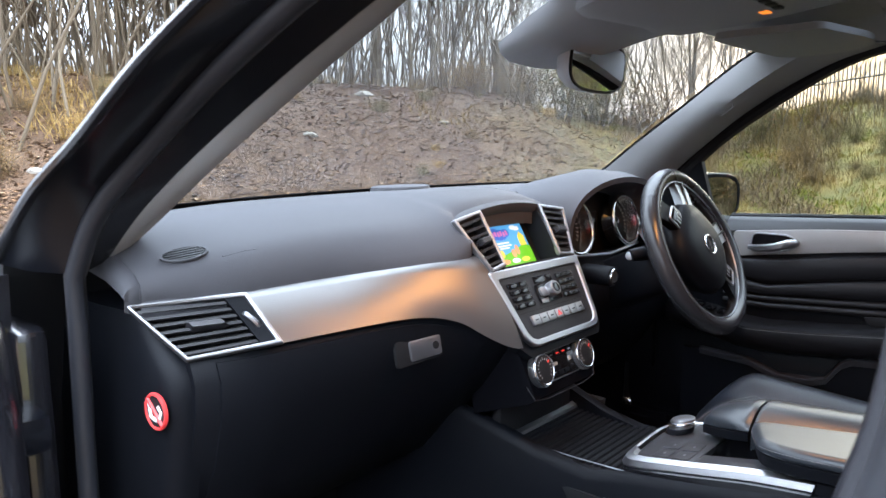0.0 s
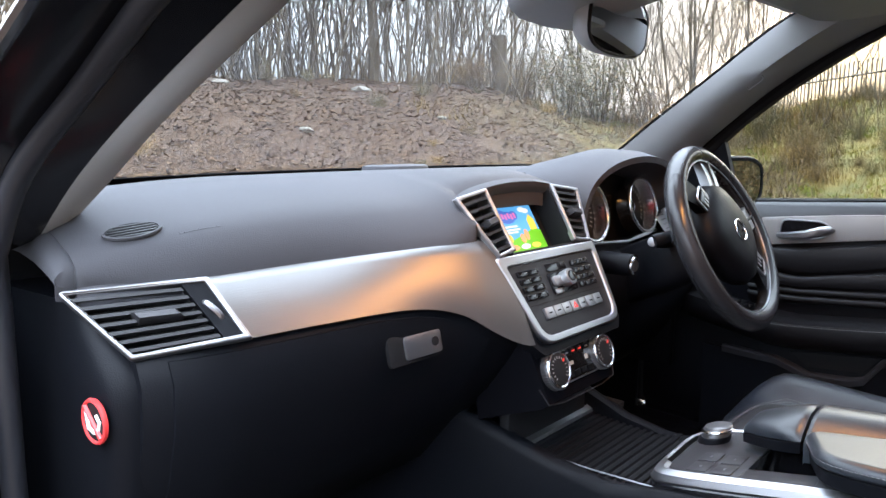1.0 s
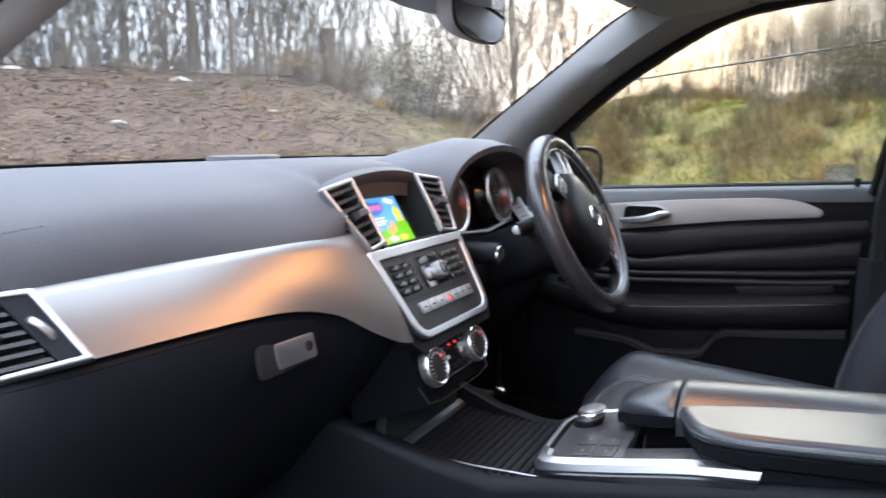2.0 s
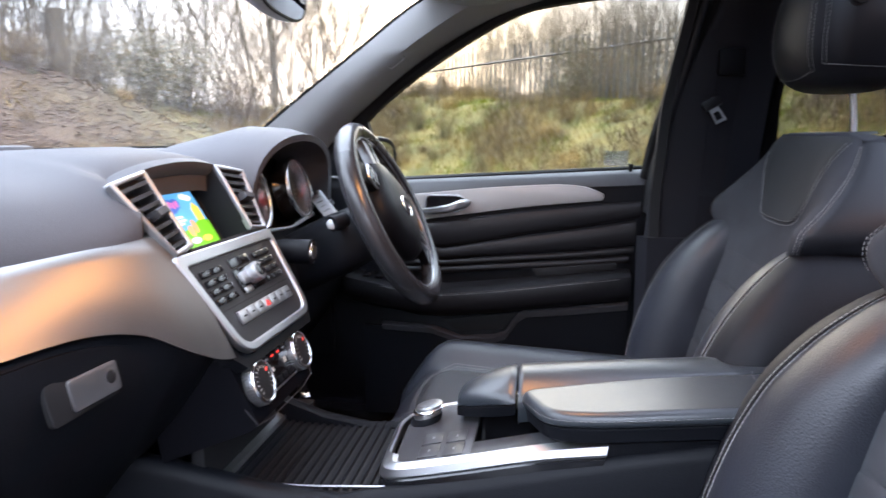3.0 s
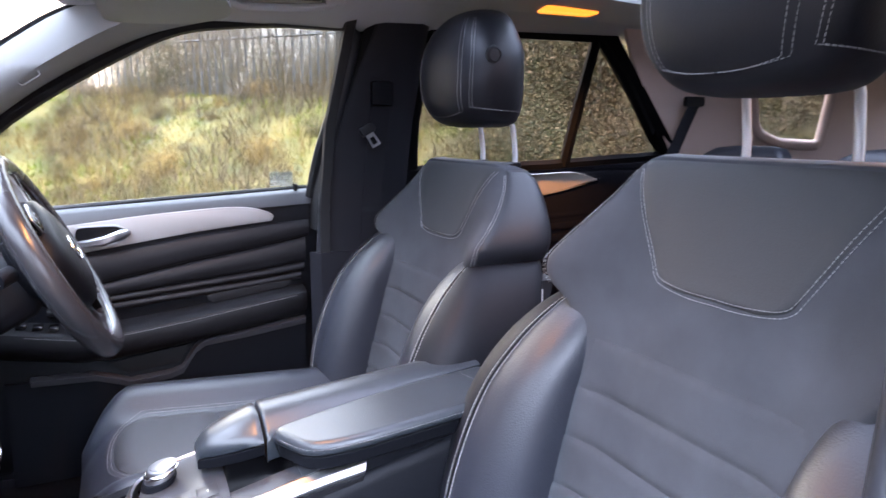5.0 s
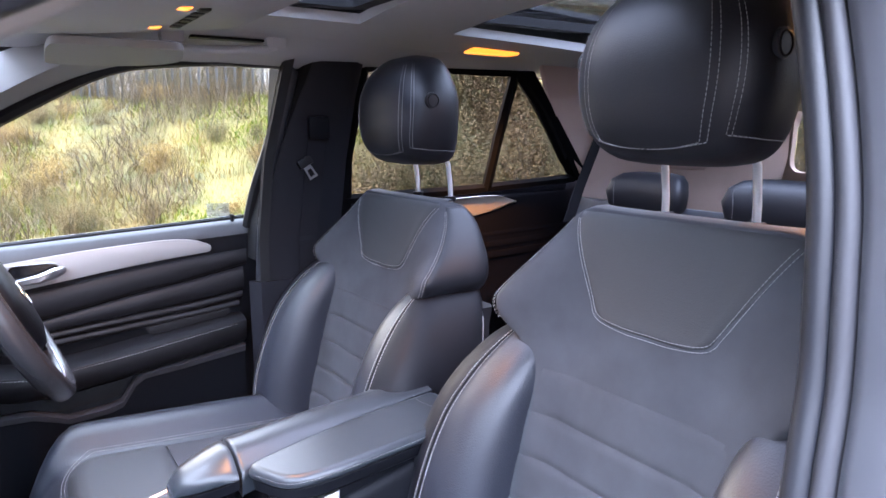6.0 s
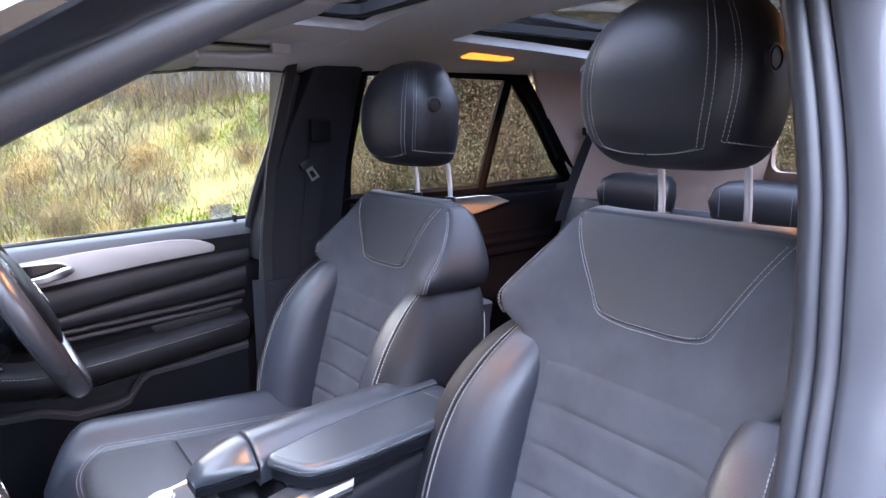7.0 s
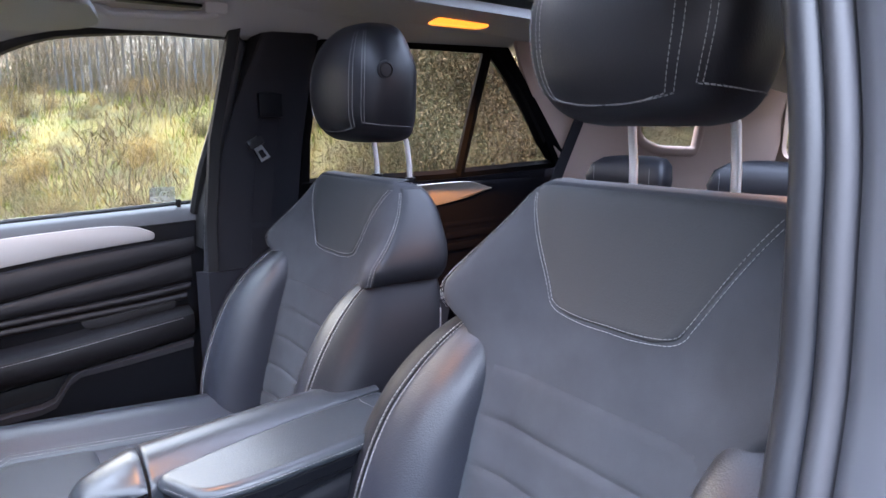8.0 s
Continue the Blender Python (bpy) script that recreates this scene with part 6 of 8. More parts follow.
    # headrest
    hk = [(1.226, 0.058, 0.034, -0.150), (1.229, 0.078, 0.050, -0.147), (1.236, 0.096, 0.064, -0.142), (1.252, 0.115, 0.074, -0.136), (1.28, 0.131, 0.080, -0.130), (1.325, 0.142, 0.080, -0.127), (1.370, 0.139, 0.078, -0.129), (1.408, 0.122, 0.066, -0.13), (1.436, 0.095, 0.053, -0.136), (1.452, 0.062, 0.036, -0.141), (1.457, 0.028, 0.016, -0.143)]
    def head_at(z):
        return [soft_table([(k[0], k[j]) for k in hk], z) for j in (1, 2, 3)]
    hr = []
    for z in list(np.linspace(1.226, 1.256, 9)) + list(np.linspace(1.266, 1.398, 14)) + list(np.linspace(1.408, 1.457, 9)):
        w, d, c = head_at(z)
        r = oval(0, c, w, d, 2.7, 64, z)
        hr.append([(x * (1 + 0.03 * (y - c) / 0.07), y, zz) for x, y, zz in r])
    head = part("headrest", loft(hr), HEAD_LEATHER, seat, "black leather headrest", angle=80)
    hs = []
    for sx in (-1, 1):
        for ang, last in ((60, 89), (55, 91), (43, -48), (39, -44)):
            line, nor = [], []
            turn_z = 1.256 if ang > 50 else 1.264
            run = [(z, ang) for z in np.linspace(1.433, turn_z, 30)] + [(turn_z - 0.009 * math.sin(q * math.pi / 2), ang + (last - ang) * q) for q in np.linspace(0.04, 1, 24)]
            for z, deg in run:
                w, d, c = head_at(z)
                ca, sa = math.cos(radians(deg)), math.sin(radians(deg))
                y = c + d * math.copysign(abs(sa) ** (2 / 2.7), sa)
                x = sx * w * max(0, ca) ** (2 / 2.7) * (1 + 0.03 * (y - c) / 0.07)
                line.append((x * 1.006, y + 0.0012 * sa, z))
                nor.append((sx * ca, sa, 0))
            hs.append(seam(line, nor))
        bm_ = Matrix.Translation((sx * 0.1365, -0.104, 1.358)) @ Matrix.Rotation(radians(-2 * sx), 4, "Z") @ Matrix.Rotation(radians(90 * sx), 4, "Y")
        part("headrest_button", disc(0.017, 0.006, bm_, 28, 0.002), HEAD_LEATHER, head, "round black button")
        part("button_ring", ring(0.0125, 0.0016, bm_ @ Matrix.Translation((0, 0, 0.006))), MATT, head)
        post = [(sx * 0.069, -0.196, 1.11), (sx * 0.069, -0.194, 1.18), (sx * 0.069, -0.188, 1.226), (sx * 0.069, -0.170, 1.262)]
        part("headrest_post", tube(post, 0.0054, 12), POST_STEEL, seat, "chrome headrest post")
        part("post_collar", disc(0.012, 0.010, pose(sx * 0.069, -0.195, 1.146), 20), HARD, seat)
    for one in hs:
        part("headrest_stitching", one, THREAD, head, "pale stitching")
    return seat


passenger_seat = make_seat()
passenger_seat.location = (-0.385, 0.0, 0.0)
tagged(passenger_seat, label="black leather and suede passenger seat with pale stitching")
driver_seat = copy_thing(passenger_seat, pose(0.370, -0.018, -0.030))
for piece in driver_seat.children:
    if piece.name.startswith("cushion"):
        piece.location += Vector((0, 0.05, -0.022))
    if piece.name.startswith("side_bolster"):
        piece.location += Vector((0, 0.012, 0.016))
    if piece.name.startswith(("headrest", "post_collar")):
        piece.location.y -= 0.032
for piece in passenger_seat.children:
    if piece.name.startswith("cushion"):
        piece.location.z = -0.055
tagged(driver_seat, label="black leather and suede driver's seat behind the steering wheel")


# ---- driver's door, seen from inside ----
DX = 0.765
yz = Matrix(((0, 0, -1, DX), (1, 0, 0, 0), (0, 1, 0, 0), (0, 0, 0, 1)))  # outline (y, z) rising inwards
door = thing("drivers_door", "black driver's door with an aluminium inlay and pleated lining", "door")


def belt(y):
    return 1.016 + (0.615 - y) * 0.048


body_grid = []
for i in range(31):
    y = 0.92 - 0.94 * i / 30
    top = belt(y) if y < 0.66 else belt(0.66) + (y - 0.66) * 0.10
    row = []
    for t, x in ((0, 0.800), (0.015, 0.778), (0.05, 0.768), (0.12, 0.764), (0.25, 0.768), (0.42, 0.775), (0.55, 0.772), (0.62, 0.760), (0.80, 0.756), (0.90, 0.760), (1.0, 0.785)):
        row.append((x, y, top - (top - 0.42) * t))
    body_grid.append(row)
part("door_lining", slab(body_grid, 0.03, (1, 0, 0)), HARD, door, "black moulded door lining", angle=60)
part("belt_ledge", loft([[(0.815, y, belt(y) - 0.03), (0.815, y, belt(y) + 0.004), (0.785, y, belt(y) + 0.006), (0.768, y, belt(y) - 0.004), (0.762, y, belt(y) - 0.030)] for y in (0.66, 0.45, 0.25, 0.05)]), SMOOTH_LEATHER, door, "soft black door top", angle=50)
part("window_wiper", tube([(0.795, y, belt(y) + 0.009) for y in (0.66, 0.45, 0.25, 0.06)], 0.006, 6), SEAL, door)
inlay = round_outline([(0.640, 0.985), (0.437, 1.004), (0.270, 1.013), (0.205, 1.009), (0.160, 0.990), (0.163, 0.974), (0.328, 0.960), (0.640, 0.918)], [0.01, 0.05, 0.04, 0.04, 0.012, 0.008, 0.08, 0.01], 5)
part("door_inlay", plate(inlay, 0.010, 0.003, yz @ Matrix.Translation((0, 0, -0.004))), INLAY, door, "brushed aluminium door inlay")
hm = yz @ Matrix.Translation((0, 0, 0.0065))
part("handle_recess", plate(round_outline([(0.595, 0.938), (0.505, 0.945), (0.478, 0.966), (0.505, 0.984), (0.590, 0.984)], 0.014), 0.0015, 0, hm), GLOSS, door, "dark handle recess")
part("recess_rim", moved(tube([(y, z, 0.002) for y, z in round_outline([(0.595, 0.938), (0.505, 0.945), (0.478, 0.966), (0.505, 0.984), (0.590, 0.984)], 0.014)], 0.0022, 6, closed=True), hm), SATIN, door)
handle_rows = []
for y, z, h, o in ((0.600, 0.946, 0.006, 0.004), (0.570, 0.948, 0.008, 0.016), (0.535, 0.953, 0.010, 0.020), (0.505, 0.962, 0.012, 0.018), (0.488, 0.966, 0.010, 0.010), (0.480, 0.966, 0.004, 0.004)):
    handle_rows.append([(DX - 0.008 - o + 0.008 * s, y, z + h * c) for c, s in ((-1, 0.6), (-0.6, -0.4), (0.6, -0.4), (1, 0.6), (0, 1.0))])
part("door_handle", loft(handle_rows), SATIN, door, "silver inner door handle", angle=60)
# pleats: soft rolls that run along the lining
def roll(name, keys, mat, label=""):
    rows = []
    for y, z0, z1, x in keys:
        rows.append([(x + 0.018, y, z0), (x + 0.004, y, z0 + (z1 - z0) * 0.04), (x - 0.001, y, z0 + (z1 - z0) * 0.16), (x - 0.003, y, z0 + (z1 - z0) * 0.5), (x - 0.001, y, z0 + (z1 - z0) * 0.86), (x + 0.004, y, z0 + (z1 - z0) * 0.97), (x + 0.018, y, z1)])
    return part(name, loft(rows), mat, door, label, angle=60)
roll("pleat", [(0.66, 0.866, 0.912, 0.764), (0.548, 0.852, 0.922, 0.760), (0.35, 0.888, 0.950, 0.760), (0.20, 0.910, 0.966, 0.760), (0.075, 0.931, 0.976, 0.762)], DOOR_SKIN, "smooth leather upper pleat")
roll("pleat", [(0.66, 0.822, 0.865, 0.765), (0.55, 0.823, 0.851, 0.762), (0.35, 0.840, 0.887, 0.761), (0.20, 0.853, 0.909, 0.761), (0.085, 0.866, 0.930, 0.762)], DOOR_SKIN, "smooth leather pleat")
roll("pleat", [(0.66, 0.806, 0.821, 0.764), (0.55, 0.806, 0.822, 0.762), (0.35, 0.822, 0.839, 0.761), (0.20, 0.833, 0.852, 0.761), (0.09, 0.844, 0.865, 0.762)], DOOR_SKIN)
roll("pleat", [(0.66, 0.788, 0.805, 0.763), (0.55, 0.788, 0.805, 0.760), (0.35, 0.803, 0.821, 0.759), (0.20, 0.813, 0.832, 0.759), (0.10, 0.823, 0.843, 0.760)], DOOR_SKIN)
rest = []
for y, z, out in ((0.80, 0.782, 0.715), (0.74, 0.776, 0.698), (0.60, 0.752, 0.690), (0.54, 0.750, 0.690), (0.40, 0.764, 0.692), (0.25, 0.783, 0.696), (0.12, 0.798, 0.705), (0.095, 0.797, 0.720)):
    rest.append([(0.790, y, z + 0.012), (0.745, y, z + 0.008), (out + 0.02, y, z + 0.006), (out + 0.004, y, z), (out, y, z - 0.016), (out + 0.006, y, z - 0.045), (out + 0.03, y, z - 0.062), (0.790, y, z - 0.075)])
part("door_armrest", loft(rest), DOOR_SKIN, door, "black leather door armrest", angle=50)
line = [(x - 0.0005, y, z) for x, y, z in [(0.697, 0.70, 0.766), (0.691, 0.60, 0.749), (0.691, 0.54, 0.7475), (0.693, 0.40, 0.761), (0.697, 0.25, 0.780), (0.706, 0.12, 0.795)]]
part("armrest_stitching", seam([tuple(p) for p in curve_through(line, 40)], [(-1, 0, 0.5)] * 41, 0.003, 0.004, 0.001), THREAD, door, "pale stitching")
part("window_switches", merge(*[geo_of(box((0.030, 0.020, 0.010), 0.003, at=(0.728, 0.735 - 0.03 * k, 0.790 - 0.006 * k))) for k in range(4)]), GLOSS, door, "black window switches")
part("pull_cup", plate(round_outline([(0.330, 0.806), (0.125, 0.826), (0.130, 0.808), (0.315, 0.785)], 0.008), 0.006, 0.002, yz @ Matrix.Translation((0, 0, 0.006))), MATT, door, "dark pull recess")
part("pocket_mouth", plate([(0.550, 0.672), (0.512, 0.642), (0.400, 0.652), (0.366, 0.694), (0.45, 0.684)], 0.004, 0.002, yz @ Matrix.Translation((0, 0, 0.011))), MATT, door, "dark door pocket mouth")
part("pocket_lip", loft([[(0.750, y, z - 0.02), (0.728, y, z - 0.014), (0.724, y, z), (0.732, y, z + 0.006), (0.752, y, z + 0.002)] for y, z in ((0.70, 0.660), (0.575, 0.655), (0.530, 0.640), (0.505, 0.630), (0.42, 0.636), (0.392, 0.645), (0.362, 0.690), (0.340, 0.704), (0.25, 0.712), (0.10, 0.730))]), JAMB_TRIM, door, "rim of the door pocket", angle=50)
part("pocket_front", slab([[(0.735, y, 0.42 + (table(((0.10, 0.72), (0.25, 0.705), (0.34, 0.70), (0.39, 0.64), (0.50, 0.625), (0.575, 0.65), (0.75, 0.655)), y) - 0.42) * j / 6) for j in range(7)] for y in np.linspace(0.10, 0.75, 20)], 0.015, (1, 0, 0)), HARD, door)
part("lock_pin", tube([(0.782, 0.100, belt(0.1)), (0.782, 0.100, belt(0.1) + 0.020)], [0.005, 0.006], 8), MATT, door, "black lock pin")
# window frame and pane
frame_line = [(0.772, 0.840, 1.075), (0.766, 0.740, 1.178), (0.746, 0.667, 1.236), (0.706, 0.555, 1.306), (0.668, 0.385, 1.394), (0.645, 0.255, 1.419), (0.640, 0.06, 1.430), (0.648, -0.012, 1.417), (0.690, 0.016, 1.26), (0.730, 0.050, 1.13), (0.768, 0.064, 1.03)]
fl = [Vector(p) for p in curve_through(frame_line, 50)]
part("window_frame", tube(fl, 0.016, 8, flat=1.0), MATT, door, "black window frame")
rows = []
for i in range(14):
    y = 0.80 - 0.86 * i / 13
    top = table(sorted(((p[1], p[2]) for p in frame_line[:8])), y)
    xt = table(sorted(((p[1], p[0]) for p in frame_line[:8])), y) + 0.012
    b = 1.01 + 0.0 * y
    rows.append([(0.795 + (xt - 0.795) * j / 6, y, b + (top + 0.008 - b) * j / 6) for j in range(7)])
w = part("window_pane", slab(rows, 0.004, (1, 0, 0)), SIDE_GLASS, door, "clear side window glass")
w.visible_shadow = False
part("quarter_trim", loft([[(0.765, 0.90, 1.03), (0.765, 0.70, 1.03), (0.755, 0.735, 1.165), (0.760, 0.80, 1.10)], [(0.785, 0.90, 1.03), (0.785, 0.70, 1.03), (0.775, 0.735, 1.165), (0.780, 0.80, 1.10)]]), HARD, door, "black mirror triangle trim")
part("glass_label", box((0.002, 0.055, 0.034), 0.0, at=(0.776, 0.135, belt(0.13) + 0.035)), pane_material("etched_label", (0.75, 0.78, 0.76), 0.3, veil=0.25), door, "faint etched glass label")
part("outer_skin", slab([[(0.90 - 0.05 * abs(j - 2) / 2, 0.94 - 0.9 * i / 4, 0.42 + 0.145 * j) for j in range(5)] for i in range(5)], 0.02, (-1, 0, 0)), PAINT, door)
wing_mirror = thing("door_mirror", "black door mirror outside the driver's window", "mirror", at=(0.93, 0.765, 1.055))
part("shell", moved(loft([oval(0, 0, w, h, 3, 28, z) for w, h, z in ((0.105, 0.070, 0.0), (0.110, 0.074, 0.02), (0.095, 0.064, 0.06), (0.05, 0.03, 0.09))]), pose(0, 0, 0, -90, 0, -18)), PAINT, wing_mirror, "glossy black mirror shell", angle=60)
part("glass_rim", moved(tube([(p[0], p[1], -0.002) for p in oval(0, 0, 0.101, 0.066, 3.2, 28)], 0.008, 6, closed=True), pose(0, -0.004, 0, 90, 0, -18)), HARD, wing_mirror, "black rim")
part("mirror_pane", moved(geo_of(plate([(p[0], p[1]) for p in oval(0, 0, 0.096, 0.060, 3.2, 28)], 0.003, 0)), pose(0, -0.004, 0, 90, 0, -18)), MIRROR, wing_mirror, "mirror glass")
part("foot", tube([(-0.08, 0.03, -0.05), (-0.14, 0.03, -0.06)], 0.022, 8), PAINT, wing_mirror)

# ---- rear doors ----
for side, word in SIDES:
    rear = thing("rear_door", "black rear door with an aluminium inlay and tinted window", "door", "rear doors")
    X = 0.745
    grid = []
    for i in range(15):
        y = -0.16 - 1.0 * i / 14
        top = 1.078 + 0.028 * i / 14
        grid.append([(x * side, y, top - (top - 0.42) * t) for t, x in ((0, 0.790), (0.02, 0.760), (0.06, 0.750), (0.15, 0.748), (0.35, 0.756), (0.48, 0.752), (0.50, 0.735), (0.58, 0.735), (0.60, 0.752), (1, 0.765))])
    part("door_lining", slab(grid, 0.03, (side, 0, 0)), DULL, rear, "black moulded rear door lining", angle=60)
    rm = Matrix(((0, 0, -side, X * side), (1, 0, 0, 0), (0, 1, 0, 0), (0, 0, 0, 1)))
    part("door_inlay", plate(round_outline([(-0.40, 1.062), (-0.72, 1.070), (-0.80, 1.044), (-0.70, 1.018), (-0.40, 0.975)], [0.01, 0.05, 0.004, 0.06, 0.01]), 0.010, 0.003, rm @ Matrix.Translation((0, 0, -0.006))), REAR_INLAY, rear, "brushed aluminium inlay")
    for k in range(3):
        z = 0.93 - 0.035 * k
        part("pleat", loft([[((0.756 + dx) * side, y, z + 0.03 * (-0.16 - y) + dz) for dx, dz in ((0.01, -0.016), (-0.006, -0.010), (-0.008, 0.0), (-0.004, 0.010), (0.01, 0.016))] for y in (-0.17, -0.5, -0.8, -1.1)]), DULL, rear)
    # window surround with its divider
    fr = [(0.722, -0.175, 1.085), (0.690, -0.185, 1.22), (0.628, -0.205, 1.425), (0.620, -0.45, 1.432), (0.612, -0.68, 1.432), (0.640, -0.80, 1.33), (0.675, -0.93, 1.18), (0.700, -1.00, 1.112), (0.722, -0.60, 1.092), (0.722, -0.175, 1.085)]
    part("window_frame", tube([(x * side, y, z) for x, y, z in fr], 0.015, 6), FRAME_BLACK, rear, "black window frame")
    part("frame_cover", slab([[((x - 0.004 - 0.006 * k) * side, y - 0.004 - 0.066 * k, z - 0.004) for k in (0, 0.5, 1)] for x, y, z in [Vector((0.606, -0.665, 1.440)).lerp(Vector((0.700, -1.00, 1.108)), i / 12) for i in range(13)]], 0.012, (side, 0, 0)), FRAME_BLACK, rear, "wide black cover behind the window")
    part("window_divider", tube([(0.716 * side, -0.655, 1.09), (0.670 * side, -0.668, 1.26), (0.615 * side, -0.680, 1.432)], 0.015, 6), FRAME_BLACK, rear)
    rows = []
    for i in range(10):
        y = -0.18 - 0.82 * i / 9
        top = table(((-1.0, 1.12), (-0.93, 1.18), (-0.80, 1.33), (-0.68, 1.435), (-0.2, 1.43)), y)
        rows.append([((0.735 - (z - 1.07) * 0.30) * side, y, z) for z in (1.07 + (top - 1.07) * j / 5 for j in range(6))])
    w = part("window_pane", slab(rows, 0.004, (side, 0, 0)), PRIVACY, rear, "tinted rear side glass")
    part("lock_pin", tube([(0.742 * side, -0.80, 1.095), (0.742 * side, -0.80, 1.118)], [0.005, 0.006], 8), MATT, rear)
    part("outer_skin", slab([[((0.90 - 0.05 * abs(j - 2) / 2) * side, -0.02 - 0.27 * i, 0.42 + 0.155 * j) for j in range(5)] for i in range(5)], 0.02, (-side, 0, 0)), PAINT, rear, "glossy black outer door skin")
    # rear quarter lining behind the door
    def lining_at(u, v, side=side):
        z = 0.60 + 0.85 * v
        x = table(((0.60, 0.73), (1.05, 0.70), (1.12, 0.685), (1.25, 0.655), (1.38, 0.605), (1.45, 0.56)), z)
        y0 = table(((0.6, -1.06), (1.10, -1.04), (1.18, -0.97), (1.33, -0.84), (1.45, -0.73)), z)
        y = y0 + (-2.05 - y0) * u
        return ((x - table(((-2.05, 0.10), (-1.75, 0.04), (y0 - 0.35, 0.0), (y0, 0.0)), y)) * side, y, z)
    hole = round_outline([(-1.25, 1.37), (-1.36, 1.18), (-1.46, 1.145), (-1.65, 1.135), (-1.61, 1.37)], 0.035)
    part("quarter_lining", holed(lining_at, 96, 64, (side, 0, 0), 0.012, hole), REAR_TRIM, body, "grey lining behind the rear door", angle=40)
    ring = []
    for y, z in hole + hole[:1]:
        y0 = table(((0.6, -1.06), (1.10, -1.04), (1.18, -0.97), (1.33, -0.84), (1.45, -0.73)), z)
        p = lining_at((y - y0) / (-2.05 - y0), (z - 0.60) / 0.85)
        ring.append((p[0] + 0.006 * side, p[1], p[2]))
    part("quarter_window_trim", tube(ring, 0.018, 8), REAR_TRIM, body, "pale trim round the quarter window", angle=60)


# ---- belts, mirror, roof fittings, rear seats ----
for side, word in SIDES:
    b = thing("seat_belt", "black seat belt hanging on the centre pillar", "seat belt", "front seat belts")
    strap = [Vector((x * side, y, z)) for x, y, z in ((0.628, -0.075, 1.26), (0.652, -0.068, 1.15), (0.676, -0.060, 1.00), (0.676, -0.052, 0.80), (0.678, -0.045, 0.50))]
    rows = [[p + Vector((0, d, 0)) + Vector((e * side, 0, 0)) for d, e in ((-0.024, 0), (0.024, 0), (0.024, -0.0015), (-0.024, -0.0015))] for p in strap]
    part("strap", loft(rows), BELT, b)
    part("upper_anchor", geo_of(box((0.018, 0.055, 0.055), 0.008, at=(0.622 * side, -0.075, 1.275))), HARD, b, "black belt guide")
    tg = Matrix.Translation((0.636 * side, -0.056, 1.170)) @ Euler((radians(-28), radians(12) * side, 0)).to_matrix().to_4x4()
    part("belt_tongue", moved(merge(frame_plate([(-0.012, -0.018), (0.012, -0.018), (0.010, 0.016), (-0.010, 0.016)], [(-0.007, -0.012), (0.007, -0.012), (0.006, 0.006), (-0.006, 0.006)], 0.003)), tg @ Matrix.Rotation(radians(90), 4, "Y") @ Matrix.Rotation(radians(90), 4, "Z")), SATIN, b, "metal belt tongue")
    part("tongue_grip", geo_of(box((0.014, 0.040, 0.022), 0.005, m=tg @ Matrix.Translation((0, 0, 0.026)))), DOOR_SKIN, b, "black plastic grip of the tongue")

mirror = thing("rear_view_mirror", "grey-backed rear-view mirror on the windscreen", "mirror", at=(0.135, 0.700, 1.358))
mm = pose(0, 0, 0, 94.5, 0, 4)
part("shell", moved(loft([oval(0, 0, w, h, 3.2, 36, z) for w, h, z in ((0.114, 0.050, 0.006), (0.116, 0.052, -0.004), (0.113, 0.050, -0.018), (0.100, 0.042, -0.030), (0.05, 0.020, -0.036))]), mm), PILLAR, mirror, "grey plastic shell", angle=60)
part("glass_rim", moved(tube([(x, y, 0.006) for x, y, _ in oval(0, 0, 0.113, 0.049, 3.2, 36)], 0.0030, 6, closed=True), mm), HARD, mirror)
part("glass", plate([(x, y) for x, y, _ in oval(0, 0, 0.111, 0.047, 3.2, 36)], 0.002, 0, mm @ Matrix.Translation((0, 0, 0.006))), MIRROR, mirror, "mirror glass")
part("arm", tube([(0.0, 0.03, 0.01), (-0.01, 0.05, 0.04), (-0.04, 0.045, 0.065)], 0.010, 8), HARD, mirror)
housing = thing("sensor_housing", "grey sensor housing between mirror and roof", "housing")
rows = []
for y, z, w, h in ((0.80, 1.372, 0.05, 0.012), (0.78, 1.376, 0.115, 0.024), (0.70, 1.405, 0.135, 0.036), (0.60, 1.435, 0.165, 0.040), (0.48, 1.448, 0.185, 0.034)):
    rows.append([(0.045 + w * c, y, z + h * s) for c, s in ((-1, 0.4), (-0.95, -0.3), (-0.7, -0.85), (0, -1.0), (0.7, -0.85), (0.95, -0.3), (1, 0.4), (0, 0.7))])
part("shell", loft(rows), OVERHEAD, housing, "dark grey plastic shell", angle=60)
part("grille", merge(*[geo_of(box((0.0035, 0.026, 0.004), 0.001, m=pose(-0.050 + 0.008 * k, 0.735, 1.378, -22, 0, 12))) for k in range(7)]), MATT, housing, "small slotted grille")
overhead = thing("overhead_console", "grey overhead console with reading lamps", "lamp")
rows = []
for y, z, w in ((0.625, 1.425, 0.06), (0.60, 1.408, 0.13), (0.54, 1.402, 0.19), (0.46, 1.408, 0.205), (0.36, 1.418, 0.20), (0.26, 1.428, 0.18), (0.22, 1.450, 0.15)):
    rows.append([(0.02 + w * c, y, z + 0.03 * s) for c, s in ((-1, 1.2), (-0.95, 0.2), (-0.7, -0.1), (0.7, -0.1), (0.95, 0.2), (1, 1.2))])
part("console_shell", loft(rows), OVERHEAD, overhead, "dark grey plastic shell", angle=50)
